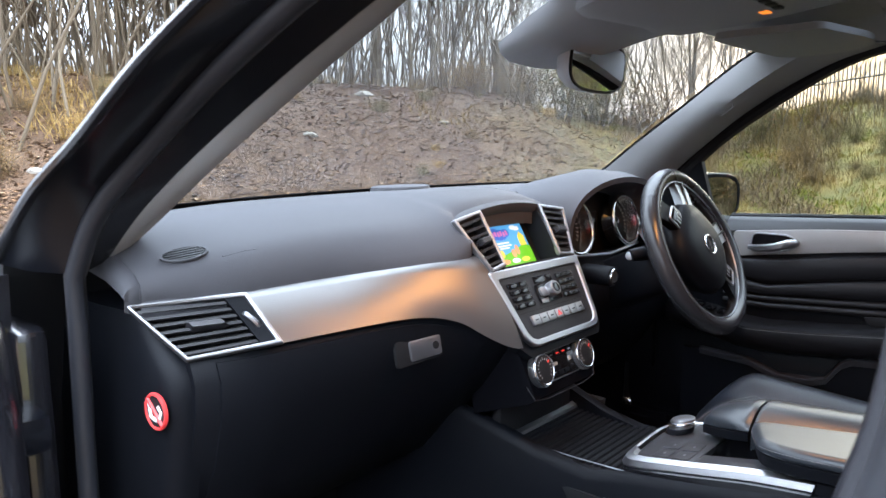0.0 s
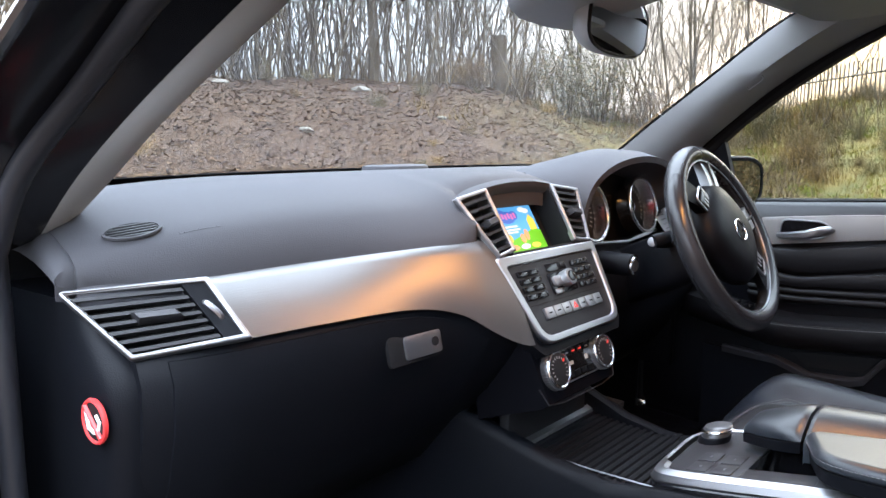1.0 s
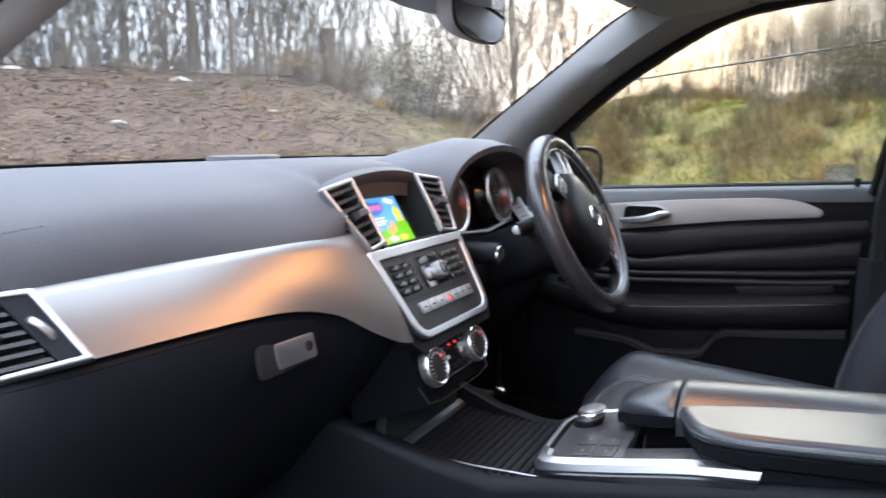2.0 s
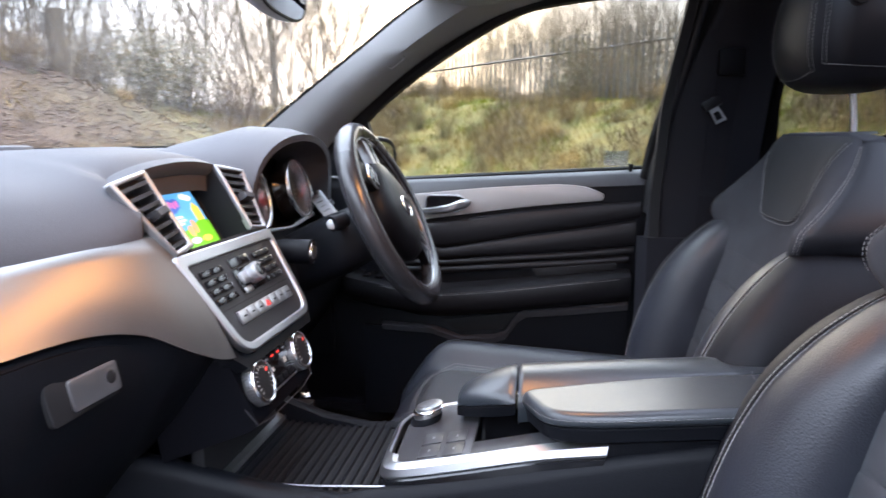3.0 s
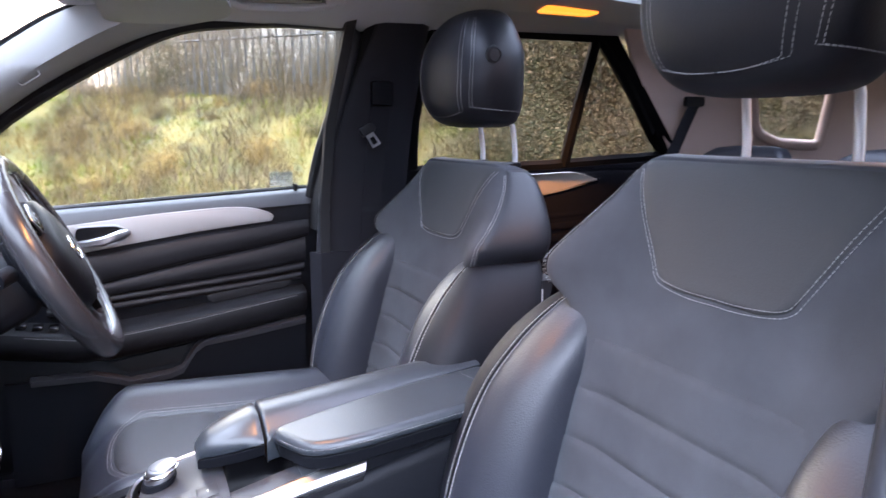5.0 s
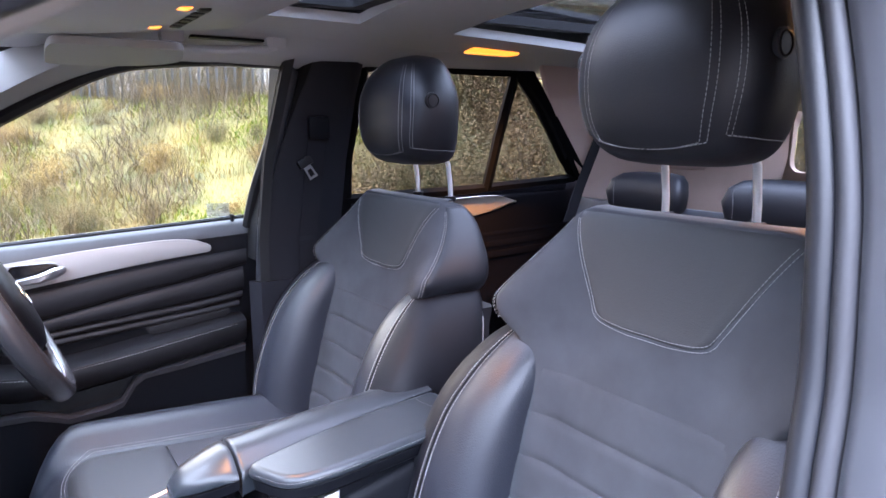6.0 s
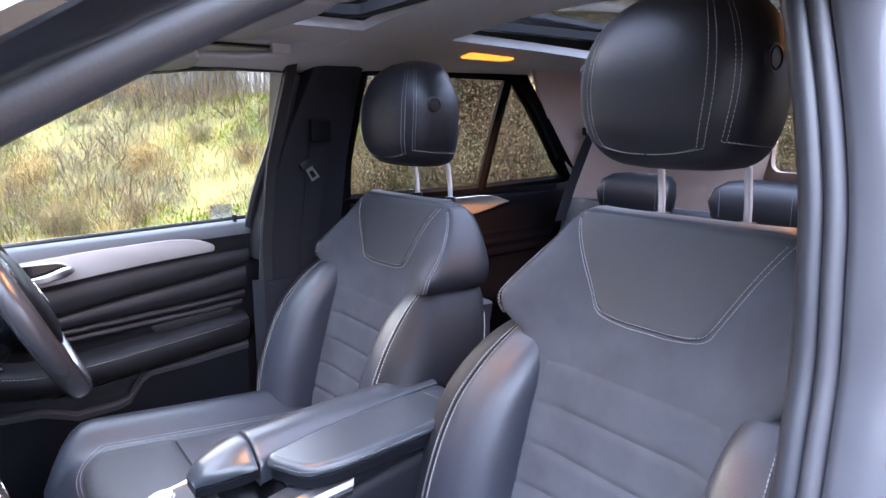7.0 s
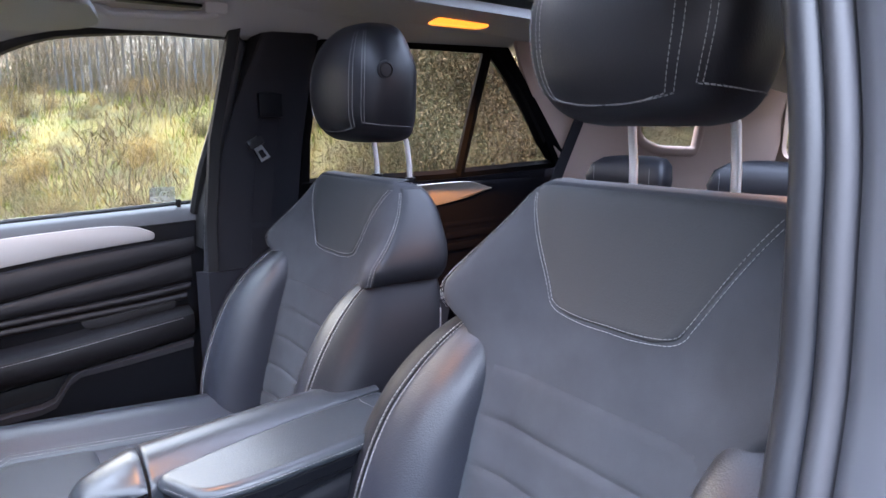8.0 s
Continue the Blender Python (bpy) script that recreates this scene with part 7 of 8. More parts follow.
for x in (-0.069, 0.109):
    part("lamp_lens", box((0.026, 0.016, 0.006), 0.002, at=(x, 0.385, 1.4145)), LAMP_GLOW, overhead, "lit amber reading lamp lens")
part("switch_row", merge(*[geo_of(box((0.022, 0.014, 0.006), 0.002, at=(-0.06 + 0.03 * k, 0.36, 1.415))) for k in range(6)]), MATT, overhead, "dark switch row")
for sx in (-1, 1):
    v = thing("sun_visor", "grey folded sun visor", "sun visor", "sun visors")
    part("panel", plate(round_outline([(sx * 0.205, 0.325), (sx * 0.386, 0.286), (sx * 0.47, 0.298), (sx * 0.545, 0.352), (sx * 0.575, 0.440), (sx * 0.560, 0.494), (sx * 0.28, 0.510), (sx * 0.205, 0.505)], [0.02, 0.09, 0.06, 0.06, 0.06, 0.04, 0.08, 0.02], 8)[::sx], 0.013, 0.006, pose(0, 0.0 if sx > 0 else -0.05, 1.394 if sx > 0 else 1.425)), VISOR, v, "grey vinyl visor")
    part("hinge", tube([(sx * 0.18, 0.548, 1.425), (sx * 0.24, 0.540, 1.422)], 0.006, 8), PILLAR, v)
    g = thing("grab_handle", "grey folding grab handle above the door", "handle", "grab handles")
    part("bar", tube([(sx * 0.515, y, z) for y, z in ((0.285, 1.462), (0.275, 1.440), (0.25, 1.430), (0.17, 1.432), (0.09, 1.438), (0.065, 1.446), (0.055, 1.470))], 0.013, 12, flat=0.7), HEADLINER, g)
    for y in (0.275, 0.065):
        part("foot", geo_of(box((0.034, 0.046, 0.034), 0.010, at=(sx * 0.515, y, 1.458))), HEADLINER, g)
    # flat black plate paints the shade of the hollow behind the bar
    part("recess", geo_of(box((0.050, 0.150, 0.006), 0.002, at=(sx * 0.530, 0.165, 1.4555))), HARD, g, "flat dark plate painting the shaded hollow behind the handle")
    l = thing("rear_reading_lamp", "lit amber reading lamp in the roof lining", "lamp", "rear reading lamps")
    rows = [[(sx * (0.462 + dx * k), -0.478 + dy * k, 1.484 + dz) for dx, dy in ((-0.044, -0.105), (0.044, -0.105), (0.044, 0.105), (-0.044, 0.105))] for k, dz in ((1.0, 0.0), (0.94, -0.009), (0.7, -0.010))]
    part("bezel", loft(rows), HEADLINER, l, "grey lamp bezel")
    part("lens", geo_of(box((0.050, 0.145, 0.024), 0.010, 3, at=(sx * 0.462, -0.478, 1.467))), LAMP_GLOW, l, "glowing amber lens")

# rear bench
bench = thing("rear_bench", "black leather rear bench seat", "bench")
rows = []
for z, y, d in ((0.52, -0.80, 0.06), (0.70, -0.86, 0.065), (0.90, -0.92, 0.06), (1.00, -0.95, 0.05), (1.045, -0.965, 0.03), (1.055, -0.97, 0.012)):
    rows.append(oval(0, y - d, 0.67, d, 6, 40, z))
part("bench_back", loft(rows), LEATHER, bench, "black leather backrest", angle=70)
rows = []
for y, z in ((-0.88, 0.58), (-0.70, 0.60), (-0.45, 0.615), (-0.36, 0.60), (-0.33, 0.55)):
    rows.append([(-0.66, y, 0.42), (-0.67, y, z - 0.03), (-0.63, y, z), (0, y, z - 0.01), (0.63, y, z), (0.67, y, z - 0.03), (0.66, y, 0.42)])
part("bench_cushion", loft(rows), LEATHER, bench, "black leather cushion", angle=60)
for x in (0.36, -0.03, -0.38):
    rows = []
    for z, w, d, y in ((1.03, 0.11, 0.030, -0.985), (1.05, 0.128, 0.040, -0.985), (1.09, 0.135, 0.046, -0.985), (1.125, 0.125, 0.042, -0.990), (1.143, 0.10, 0.030, -0.995), (1.148, 0.06, 0.015, -0.998)):
        rows.append([(px, py + 0.03 * (abs(px - x) / 0.13) ** 3, pz) for px, py, pz in oval(x, y, w, d, 3, 32, z)])
    h = part("headrest", loft(rows), HEAD_LEATHER, bench, "low black leather headrest", angle=70)
    for sx in (-1, 1):
        line = [(x + sx * 0.095, -0.985 + 0.043 + 0.012, z) for z in np.linspace(1.05, 1.12, 10)]
        part("headrest_stitching", seam(line, [(0, 1, 0)] * 10), THREAD, h)
for side, word in SIDES:
    b = thing("rear_belt", "black rear seat belt running from the rear pillar", "seat belt", "rear seat belts")
    strap = [Vector((x * side, y, z)) for x, y, z in ((0.610, -1.03, 1.262), (0.607, -0.99, 1.19), (0.600, -0.935, 1.095), (0.585, -0.876, 0.99))]
    part("strap", loft([[p + Vector((0, d, 0)) + Vector((e * side, 0, 0)) for d, e in ((-0.022, 0), (0.022, 0), (0.022, -0.0015), (-0.022, -0.0015))] for p in strap]), BELT, b)
    part("guide", geo_of(box((0.02, 0.07, 0.03), 0.008, at=(0.615 * side, -1.035, 1.27))), MATT, b, "dark belt guide slot")

# tail of the cabin with its window
tail = thing("tailgate", "grey lined tailgate with a rear window", "tailgate")
tw = [(-0.58, 1.10), (0.58, 1.10), (0.52, 1.40), (-0.52, 1.40)]
tf = Matrix(((1, 0, 0, 0), (0, 0.30, 1, -2.43), (0, 1, 0, 0), (0, 0, 0, 1)))
part("lining", frame_plate(round_outline([(-0.72, 0.45), (0.72, 0.45), (0.62, 1.48), (-0.62, 1.48)], 0.04), round_outline(tw, 0.05), 0.03, tf), REAR_TRIM, tail, "grey tailgate lining")
w = part("rear_window", plate(tw, 0.004, 0, tf @ Matrix.Translation((0, 0, -0.01))), PRIVACY, tail, "tinted rear window")
part("load_floor", box((1.3, 1.0, 0.03), 0.005, at=(0, -1.55, 0.62)), CARPET, body)

# ---- passenger's door, standing open ----
pd = thing("passenger_door", "open black passenger door beside the dashboard", "door", at=(-0.86, 0.93, 0))
dm_ = pose(0, 0, 0, 0, 0, -66)
part("door_skin", moved(slab([[(-0.055 - 0.012 * abs(j - 3), -1.0 * i / 8, 0.40 + 0.105 * j) for j in range(7)] for i in range(9)], 0.03, (1, 0, 0)), dm_), PAINT, pd, "glossy black door skin")
part("door_lining", moved(slab([[(0.075 - 0.006 * abs(j - 3) - 0.02 * (j / 6) ** 4, -0.03 - 0.97 * i / 8, 0.40 + 0.100 * j) for j in range(7)] for i in range(9)], 0.06, (-1, 0, 0)), dm_), HARD, pd, "black door lining")
edge_rows = []
for z, w in ((0.40, 0.060), (0.55, 0.064), (0.75, 0.064), (0.90, 0.060), (0.98, 0.050), (1.015, 0.032), (1.028, 0.012)):
    edge_rows.append([(px + 0.012, py - 0.028, z) for px, py, _ in oval(0, 0, w, 0.030, 3, 24)])
part("hinge_edge", moved(loft(edge_rows), dm_), PAINT, pd, "rounded glossy hinge side of the door", angle=60)
for z in (0.55, 0.85):
    part("hinge", box((0.06, 0.07, 0.05), 0.014, at=(0.03, 0.0, z)), JAMB, pd, "black door hinge")
part("check_strap", box((0.10, 0.018, 0.03), 0.006, at=(0.05, -0.02, 0.70)), JAMB, pd)


# ---- outdoors ----
def ramp(v, a, b):
    t = min(1, max(0, (v - a) / (b - a)))
    return t * t * (3 - 2 * t)


def ground_z(x, y):
    s1 = (x - y) * 0.7071
    s2 = x * 0.45 + y * 0.893
    turn = math.degrees(math.atan2(x + 1, y))
    right = ramp(s1, 3.6, 9.2) * 1.75
    front = ramp(s2, 4.6, 11.5) * (2.25 - 0.8 * ramp(turn, 48, 66))
    left = ramp(-x * 0.94 + y * 0.35, 6.0, 12.0) * 1.8
    h = max(right, front, left) + 0.35 * min(right, front)
    rough = ramp(h, 0.05, 0.5)
    h += rough * (0.16 * noise.noise(Vector((x * 0.45, y * 0.45, 1.0))) + 0.07 * noise.noise(Vector((x * 1.7, y * 1.7, 4.0))))
    h += 0.012 * noise.noise(Vector((x * 3, y * 3, 2.0)))
    far = math.hypot(x, y)
    return h - 0.02 if far < 60 else h + 0.0


def earth_material():
    m = bpy.data.materials.new("bank_earth")
    m.use_nodes = True
    n, l = m.node_tree.nodes, m.node_tree.links
    p = n["Principled BSDF"]
    p.inputs["Roughness"].default_value = 0.95
    tc = n.new("ShaderNodeTexCoord")
    big, mid, fine = [n.new("ShaderNodeTexNoise") for _ in range(3)]
    for node, s in ((big, 0.35), (mid, 2.2), (fine, 45.0)):
        node.inputs["Scale"].default_value = s
        node.inputs["Detail"].default_value = 8
        l.new(tc.outputs["Object"], node.inputs["Vector"])
    # leaf litter in front, grass on the slope beside the car
    sep = n.new("ShaderNodeSeparateXYZ")
    l.new(tc.outputs["Object"], sep.inputs[0])
    sub = n.new("ShaderNodeMath")
    sub.operation = "SUBTRACT"
    l.new(sep.outputs[0], sub.inputs[0])
    l.new(sep.outputs[1], sub.inputs[1])
    addn = n.new("ShaderNodeMath")
    addn.operation = "MULTIPLY_ADD"
    addn.inputs[1].default_value = 8.0
    l.new(big.outputs["Fac"], addn.inputs[0])
    l.new(sub.outputs[0], addn.inputs[2])
    where = n.new("ShaderNodeMapRange")
    where.inputs["From Min"].default_value = 3.5
    where.inputs["From Max"].default_value = 8.0
    l.new(addn.outputs[0], where.inputs["Value"])
    litter = n.new("ShaderNodeValToRGB")
    litter.color_ramp.elements[0].position = 0.35
    litter.color_ramp.elements[0].color = (0.038, 0.020, 0.010, 1)
    litter.color_ramp.elements[1].position = 0.65
    litter.color_ramp.elements[1].color = (0.105, 0.055, 0.025, 1)
    l.new(fine.outputs["Fac"], litter.inputs[0])
    grass = n.new("ShaderNodeValToRGB")
    grass.color_ramp.elements[0].position = 0.35
    grass.color_ramp.elements[0].color = (0.075, 0.075, 0.022, 1)
    grass.color_ramp.elements[1].position = 0.62
    grass.color_ramp.elements[1].color = (0.19, 0.14, 0.04, 1)
    l.new(mid.outputs["Fac"], grass.inputs[0])
    mix = n.new("ShaderNodeMix")
    mix.data_type = "RGBA"
    l.new(where.outputs[0], mix.inputs["Factor"])
    l.new(litter.outputs[0], mix.inputs["A"])
    l.new(grass.outputs[0], mix.inputs["B"])
    l.new(mix.outputs["Result"], p.inputs["Base Color"])
    b = n.new("ShaderNodeBump")
    b.inputs["Strength"].default_value = 0.9
    b.inputs["Distance"].default_value = 0.02
    l.new(fine.outputs["Fac"], b.inputs["Height"])
    l.new(b.outputs[0], p.inputs["Normal"])
    return m


def island_material(name, stops, rough=0.8, patch=0.0):
    """Each blade, leaf or twig of a joined mesh takes a colour of its own between the stops."""
    m = bpy.data.materials.new(name)
    m.use_nodes = True
    n, l = m.node_tree.nodes, m.node_tree.links
    p = n["Principled BSDF"]
    p.inputs["Roughness"].default_value = rough
    p.inputs["Specular IOR Level"].default_value = 0.25
    g = n.new("ShaderNodeNewGeometry")
    r = n.new("ShaderNodeValToRGB")
    e = r.color_ramp.elements
    e[0].position, e[0].color = stops[0][0], (*stops[0][1], 1)
    e[1].position, e[1].color = stops[-1][0], (*stops[-1][1], 1)
    for at, c in stops[1:-1]:
        e.new(at).color = (*c, 1)
    if patch:
        # colours gather in drifts of their own
        tc, nz, mr, ad = n.new("ShaderNodeTexCoord"), n.new("ShaderNodeTexNoise"), n.new("ShaderNodeMapRange"), n.new("ShaderNodeMath")
        nz.inputs["Scale"].default_value, nz.inputs["Detail"].default_value = patch, 4
        l.new(tc.outputs["Object"], nz.inputs["Vector"])
        mr.inputs["From Min"].default_value, mr.inputs["From Max"].default_value = 0.32, 0.68
        mr.inputs["To Max"].default_value = 0.72
        l.new(nz.outputs["Fac"], mr.inputs["Value"])
        ad.operation = "MULTIPLY_ADD"
        ad.inputs[1].default_value = 0.28
        l.new(g.outputs["Random Per Island"], ad.inputs[0])
        l.new(mr.outputs[0], ad.inputs[2])
        l.new(ad.outputs[0], r.inputs[0])
    else:
        l.new(g.outputs["Random Per Island"], r.inputs[0])
    l.new(r.outputs[0], p.inputs["Base Color"])
    return m


EARTH = earth_material()
GRASS = island_material("bank_grass", [(0, (0.050, 0.076, 0.007)), (0.25, (0.118, 0.143, 0.008)), (0.42, (0.176, 0.151, 0.017)), (0.6, (0.260, 0.160, 0.025)), (0.78, (0.218, 0.118, 0.038)), (0.9, (0.092, 0.050, 0.025)), (1, (0.168, 0.109, 0.059))], patch=1.8)
LEAVES = island_material("fallen_leaves", [(0, (0.040, 0.020, 0.010)), (0.35, (0.092, 0.044, 0.019)), (0.65, (0.165, 0.085, 0.036)), (0.9, (0.23, 0.130, 0.062)), (1, (0.34, 0.25, 0.16))])
IVY = island_material("ivy_leaves", [(0, (0.022, 0.030, 0.010)), (0.4, (0.070, 0.075, 0.024)), (0.7, (0.15, 0.105, 0.042)), (0.92, (0.23, 0.145, 0.062)), (1, (0.34, 0.23, 0.11))], 0.75)
BARK = material("grey_brown_bark", (0.095, 0.070, 0.043), 0.9, grain=1.0, grain_size=60, stretch=(1, 1, 0.2), blotch=0.5, blotch_size=5)
TWIG = island_material("winter_twigs", [(0, (0.045, 0.033, 0.020)), (0.5, (0.09, 0.064, 0.038)), (1, (0.145, 0.102, 0.058))])
STEEL = material("weathered_fence_steel", (0.12, 0.115, 0.11), 0.7, metal=0.2, blotch=0.3)
STONE = material("pale_stone", (0.22, 0.20, 0.17), 0.9, grain=1.0, grain_size=50, blotch=0.3)

# one ground sheet, finer near the car
def ground_lines():
    out, v = [], 0.0
    while v < 30:
        out.append(v)
        v += 0.35 if v < 18 else 1.0
    return [-q for q in (600, 250, 120, 70, 45)] + [-q for q in out[:0:-1]] + out + [45, 70, 120, 250, 600]
gl = ground_lines()
gv = [(x, y, ground_z(x, y)) for x in gl for y in gl]
gn = len(gl)
gf = [(i * gn + j, (i + 1) * gn + j, (i + 1) * gn + j + 1, i * gn + j + 1) for i in range(gn - 1) for j in range(gn - 1)]
ground = part("ground", (gv, gf), EARTH, None, "earth bank with leaf litter and rough grass", angle=180)
tagged(ground, kind="structure", category="ground")


def blades(spots, tall, wide, rng, lean=0.5):
    """Grass: bent blades of two faces each."""
    vs, fs = [], []
    for x, y, z in spots:
        h = tall * (0.5 + rng.random())
        a = rng.random() * 6.283
        dx, dy = math.cos(a), math.sin(a)
        l = lean * h * rng.random()
        b = rng.random() * 6.283
        lx, ly = math.cos(b) * l, math.sin(b) * l
        w = wide * (0.6 + 0.8 * rng.random())
        k = len(vs)
        vs += [(x - dx * w, y - dy * w, z - 0.02), (x + dx * w, y + dy * w, z - 0.02), (x + lx * 0.4 + dx * w * 0.7, y + ly * 0.4 + dy * w * 0.7, z + h * 0.6), (x + lx * 0.4 - dx * w * 0.7, y + ly * 0.4 - dy * w * 0.7, z + h * 0.6), (x + lx, y + ly, z + h * (0.95 - 0.3 * l / h))]
        fs += [(k, k + 1, k + 2, k + 3), (k + 3, k + 2, k + 4)]
    return vs, fs


def stuff(name, geo, mat, label, category):
    me = bpy.data.meshes.new(name)
    me.from_pydata(geo[0], [], geo[1])
    me.materials.append(mat)
    return tagged(new(name, me), label, category, kind="stuff")


rng = random.Random(5)
STRAW = island_material("dead_straw", [(0, (0.134, 0.080, 0.029)), (0.5, (0.227, 0.143, 0.042)), (1, (0.319, 0.218, 0.084))])
BRAMBLE = island_material("dead_bramble", [(0, (0.064, 0.044, 0.026)), (0.5, (0.120, 0.080, 0.044)), (1, (0.200, 0.140, 0.080))])
MOSS = island_material("moss_and_grass", [(0, (0.081, 0.126, 0.007)), (0.6, (0.153, 0.198, 0.011)), (1, (0.252, 0.234, 0.027))])


def bank_spots(count, low, high, size, seed):
    """Places on the bank where a slow pattern of its own lies between two levels."""
    out = []
    while len(out) < count:
        x, y = rng.uniform(2.2, 17), rng.uniform(-13, 9)
        if 3.0 < (x - y) * 0.7071 < 9.8:
            v = noise.noise(Vector((x * size, y * size, seed))) + 0.45 * noise.noise(Vector((x * size * 3.3, y * size * 3.3, seed + 5)))
            if low < v + rng.uniform(-0.12, 0.12) < high:
                out.append((x, y, ground_z(x, y)))
    return out


stuff("bank_grass", blades(bank_spots(60000, -0.9, 0.9, 0.8, 7.0), 0.060, 0.0045, rng, 2.0), GRASS, "rough mixed winter grass on the bank", "grass")
stuff("moss_patches", blades(bank_spots(26000, 0.10, 0.9, 0.5, 23.0), 0.055, 0.008, rng, 2.0), MOSS, "bright green mossy grass patches on the bank", "grass")
stuff("dead_stalks", blades(bank_spots(9000, 0.16, 0.9, 0.6, 17.0), 0.30, 0.004, rng, 1.3), STRAW, "tall dead straw stalks on the bank", "grass")
stuff("bramble_mats", blades(bank_spots(24000, 0.05, 0.9, 0.7, 41.0), 0.26, 0.005, rng, 2.2), BRAMBLE, "brown dead bramble mats on the bank", "brambles")

vs, fs = [], []
for i in range(150000):
    a = rng.uniform(-0.2, 1.35)
    d = 5.0 + 10.5 * rng.random() ** 0.8
    x, y = -1 + math.sin(a) * d, math.cos(a) * d
    z = ground_z(x, y) + 0.012
    r = 0.009 + 0.021 * rng.random() ** 2.0
    e = Euler((rng.uniform(-0.25, 0.25), rng.uniform(-0.25, 0.25), rng.uniform(0, 6.28))).to_matrix()
    k = len(vs)
    for q in ((-1, -0.6, 0), (0.2, -0.7, 0.2), (1.1, 0, 0), (0.1, 0.7, 0.2), (-1, 0.5, 0)):
        p = e @ (Vector(q) * r)
        vs.append((x + p.x, y + p.y, z + p.z))
    fs.append(tuple(range(k, k + 5)))
stuff("leaf_litter", (vs, fs), LEAVES, "brown fallen leaves lying on the bank", "leaves")
front = []
while len(front) < 3200:
    a, d = rng.choice((rng.uniform(-0.1, 1.3), rng.uniform(0.1, 0.5))), rng.uniform(6, 15)
    x, y = -1 + math.sin(a) * d, math.cos(a) * d
    if noise.noise(Vector((x * 0.7, y * 0.7, 61.0))) > (0.22 if a < 0.5 else 0.38):
        front.append((x, y, ground_z(x, y)))
stuff("dead_tufts", blades(front, 0.20, 0.005, rng, 1.8), STRAW, "straw tufts among the fallen leaves", "grass")


def branch(rng, start, way, length, r, depth, out, trunk, forks=(9, 7, 6)):
    """A limb that bends, tapers and forks."""
    n = (6, 4, 3, 2)[depth]
    pts, rad = [start.copy()], [r]
    w = way.copy()
    p = start.copy()
    for i in range(n):
        w = (w + Vector((rng.uniform(-1, 1), rng.uniform(-1, 1), rng.uniform(-0.3, 0.7))) * 0.13).normalized()
        p = p + w * (length / n)
        pts.append(p.copy())
        rad.append(r * (1 - 0.75 * (i + 1) / n))
    (trunk if depth == 0 else out).append(tube(pts, rad, 7 if depth == 0 else (5 if depth == 1 else 3)))
    if depth >= 3:
        return
    for i in range(forks[depth]):
        t = rng.uniform(0.25 if depth else 0.3, 1.0)
        j = min(int(t * n), n - 1)
        q = pts[j].lerp(pts[j + 1], t * n - j)
        d = pts[j + 1] - pts[j]
        turn = Vector((rng.uniform(-1, 1), rng.uniform(-1, 1), rng.uniform(-0.1, 0.8)))
        branch(rng, q, (d.normalized() + turn * 0.75).normalized(), length * rng.uniform(0.28, 0.5), rad[j] * 0.5 + 0.0015, depth + 1, out, trunk, forks)


def make_tree(seed, tall, r, lean=0.06, stems=1):
    rng = random.Random(seed)
    t = thing("tree", "bare grey-brown winter tree standing on the bank", "tree", "bare trees on the bank")
    out, trunk = [], []
    for k in range(stems):
        a = rng.uniform(0, 6.28)
        off = Vector((math.cos(a), math.sin(a), 0)) * (0.12 * stems if stems > 1 else 0)
        branch(rng, off + Vector((0, 0, -0.3)), Vector((rng.uniform(-lean, lean), rng.uniform(-lean, lean), 1)).normalized(), tall * rng.uniform(0.8, 1.1), r * rng.uniform(0.7, 1.1), 0, out, trunk, (9, 7, 6) if stems == 1 else (5, 5, 4))
    part("trunk", merge(*trunk), BARK, t)
    part("crown", merge(*out), TWIG, t, "bare twigs", angle=180)
    return t


makers = [make_tree(11, 7.0, 0.13), make_tree(12, 8.0, 0.060), make_tree(13, 6.0, 0.040, 0.15), make_tree(14, 6.5, 0.026, 0.30, 5), make_tree(15, 5.0, 0.019, 0.38, 8)]
rng = random.Random(21)
first = [True] * len(makers)
def put_tree(k, x, y, scale=1.0):
    m = Matrix.Translation((x, y, ground_z(x, y))) @ Euler((0, 0, rng.uniform(0, 6.28))).to_matrix().to_4x4() @ Matrix.Diagonal((scale, scale, scale, 1))
    if first[k]:
        first[k] = False
        makers[k].matrix_basis = m
    else:
        copy_thing(makers[k], m).scale = (scale,) * 3
for k, head, dist in ((0, 41.5, 13.0), (1, 44.5, 12.0), (0, 28, 12.5), (3, 14, 9.6), (3, 19, 11.5), (4, 24, 11.5), (4, 16, 10.4), (1, 20.5, 11.5), (4, 12, 10)):
    put_tree(k, -1 + math.sin(radians(head)) * dist, math.cos(radians(head)) * dist)
for i in range(70):
    head, dist = rng.uniform(8, 51), rng.uniform(11.8, 17)
    put_tree(rng.choice((3, 4, 4)), -1 + math.sin(radians(head)) * dist, math.cos(radians(head)) * dist, rng.uniform(0.6, 1.0))
for i in range(110):
    head, dist = rng.uniform(4, 54), rng.uniform(12.5, 24)
    put_tree(rng.choice((1, 1, 2, 2, 2, 3, 4)), -1 + math.sin(radians(head)) * dist, math.cos(radians(head)) * dist, rng.uniform(0.7, 1.1))
for i in range(13):
    head, dist = rng.choice((rng.uniform(63, 74), rng.uniform(54, 80))), rng.uniform(14, 20)
    put_tree(rng.choice((3, 4, 4)), -1 + math.sin(radians(head)) * dist, math.cos(radians(head)) * dist, rng.uniform(0.4, 0.7))
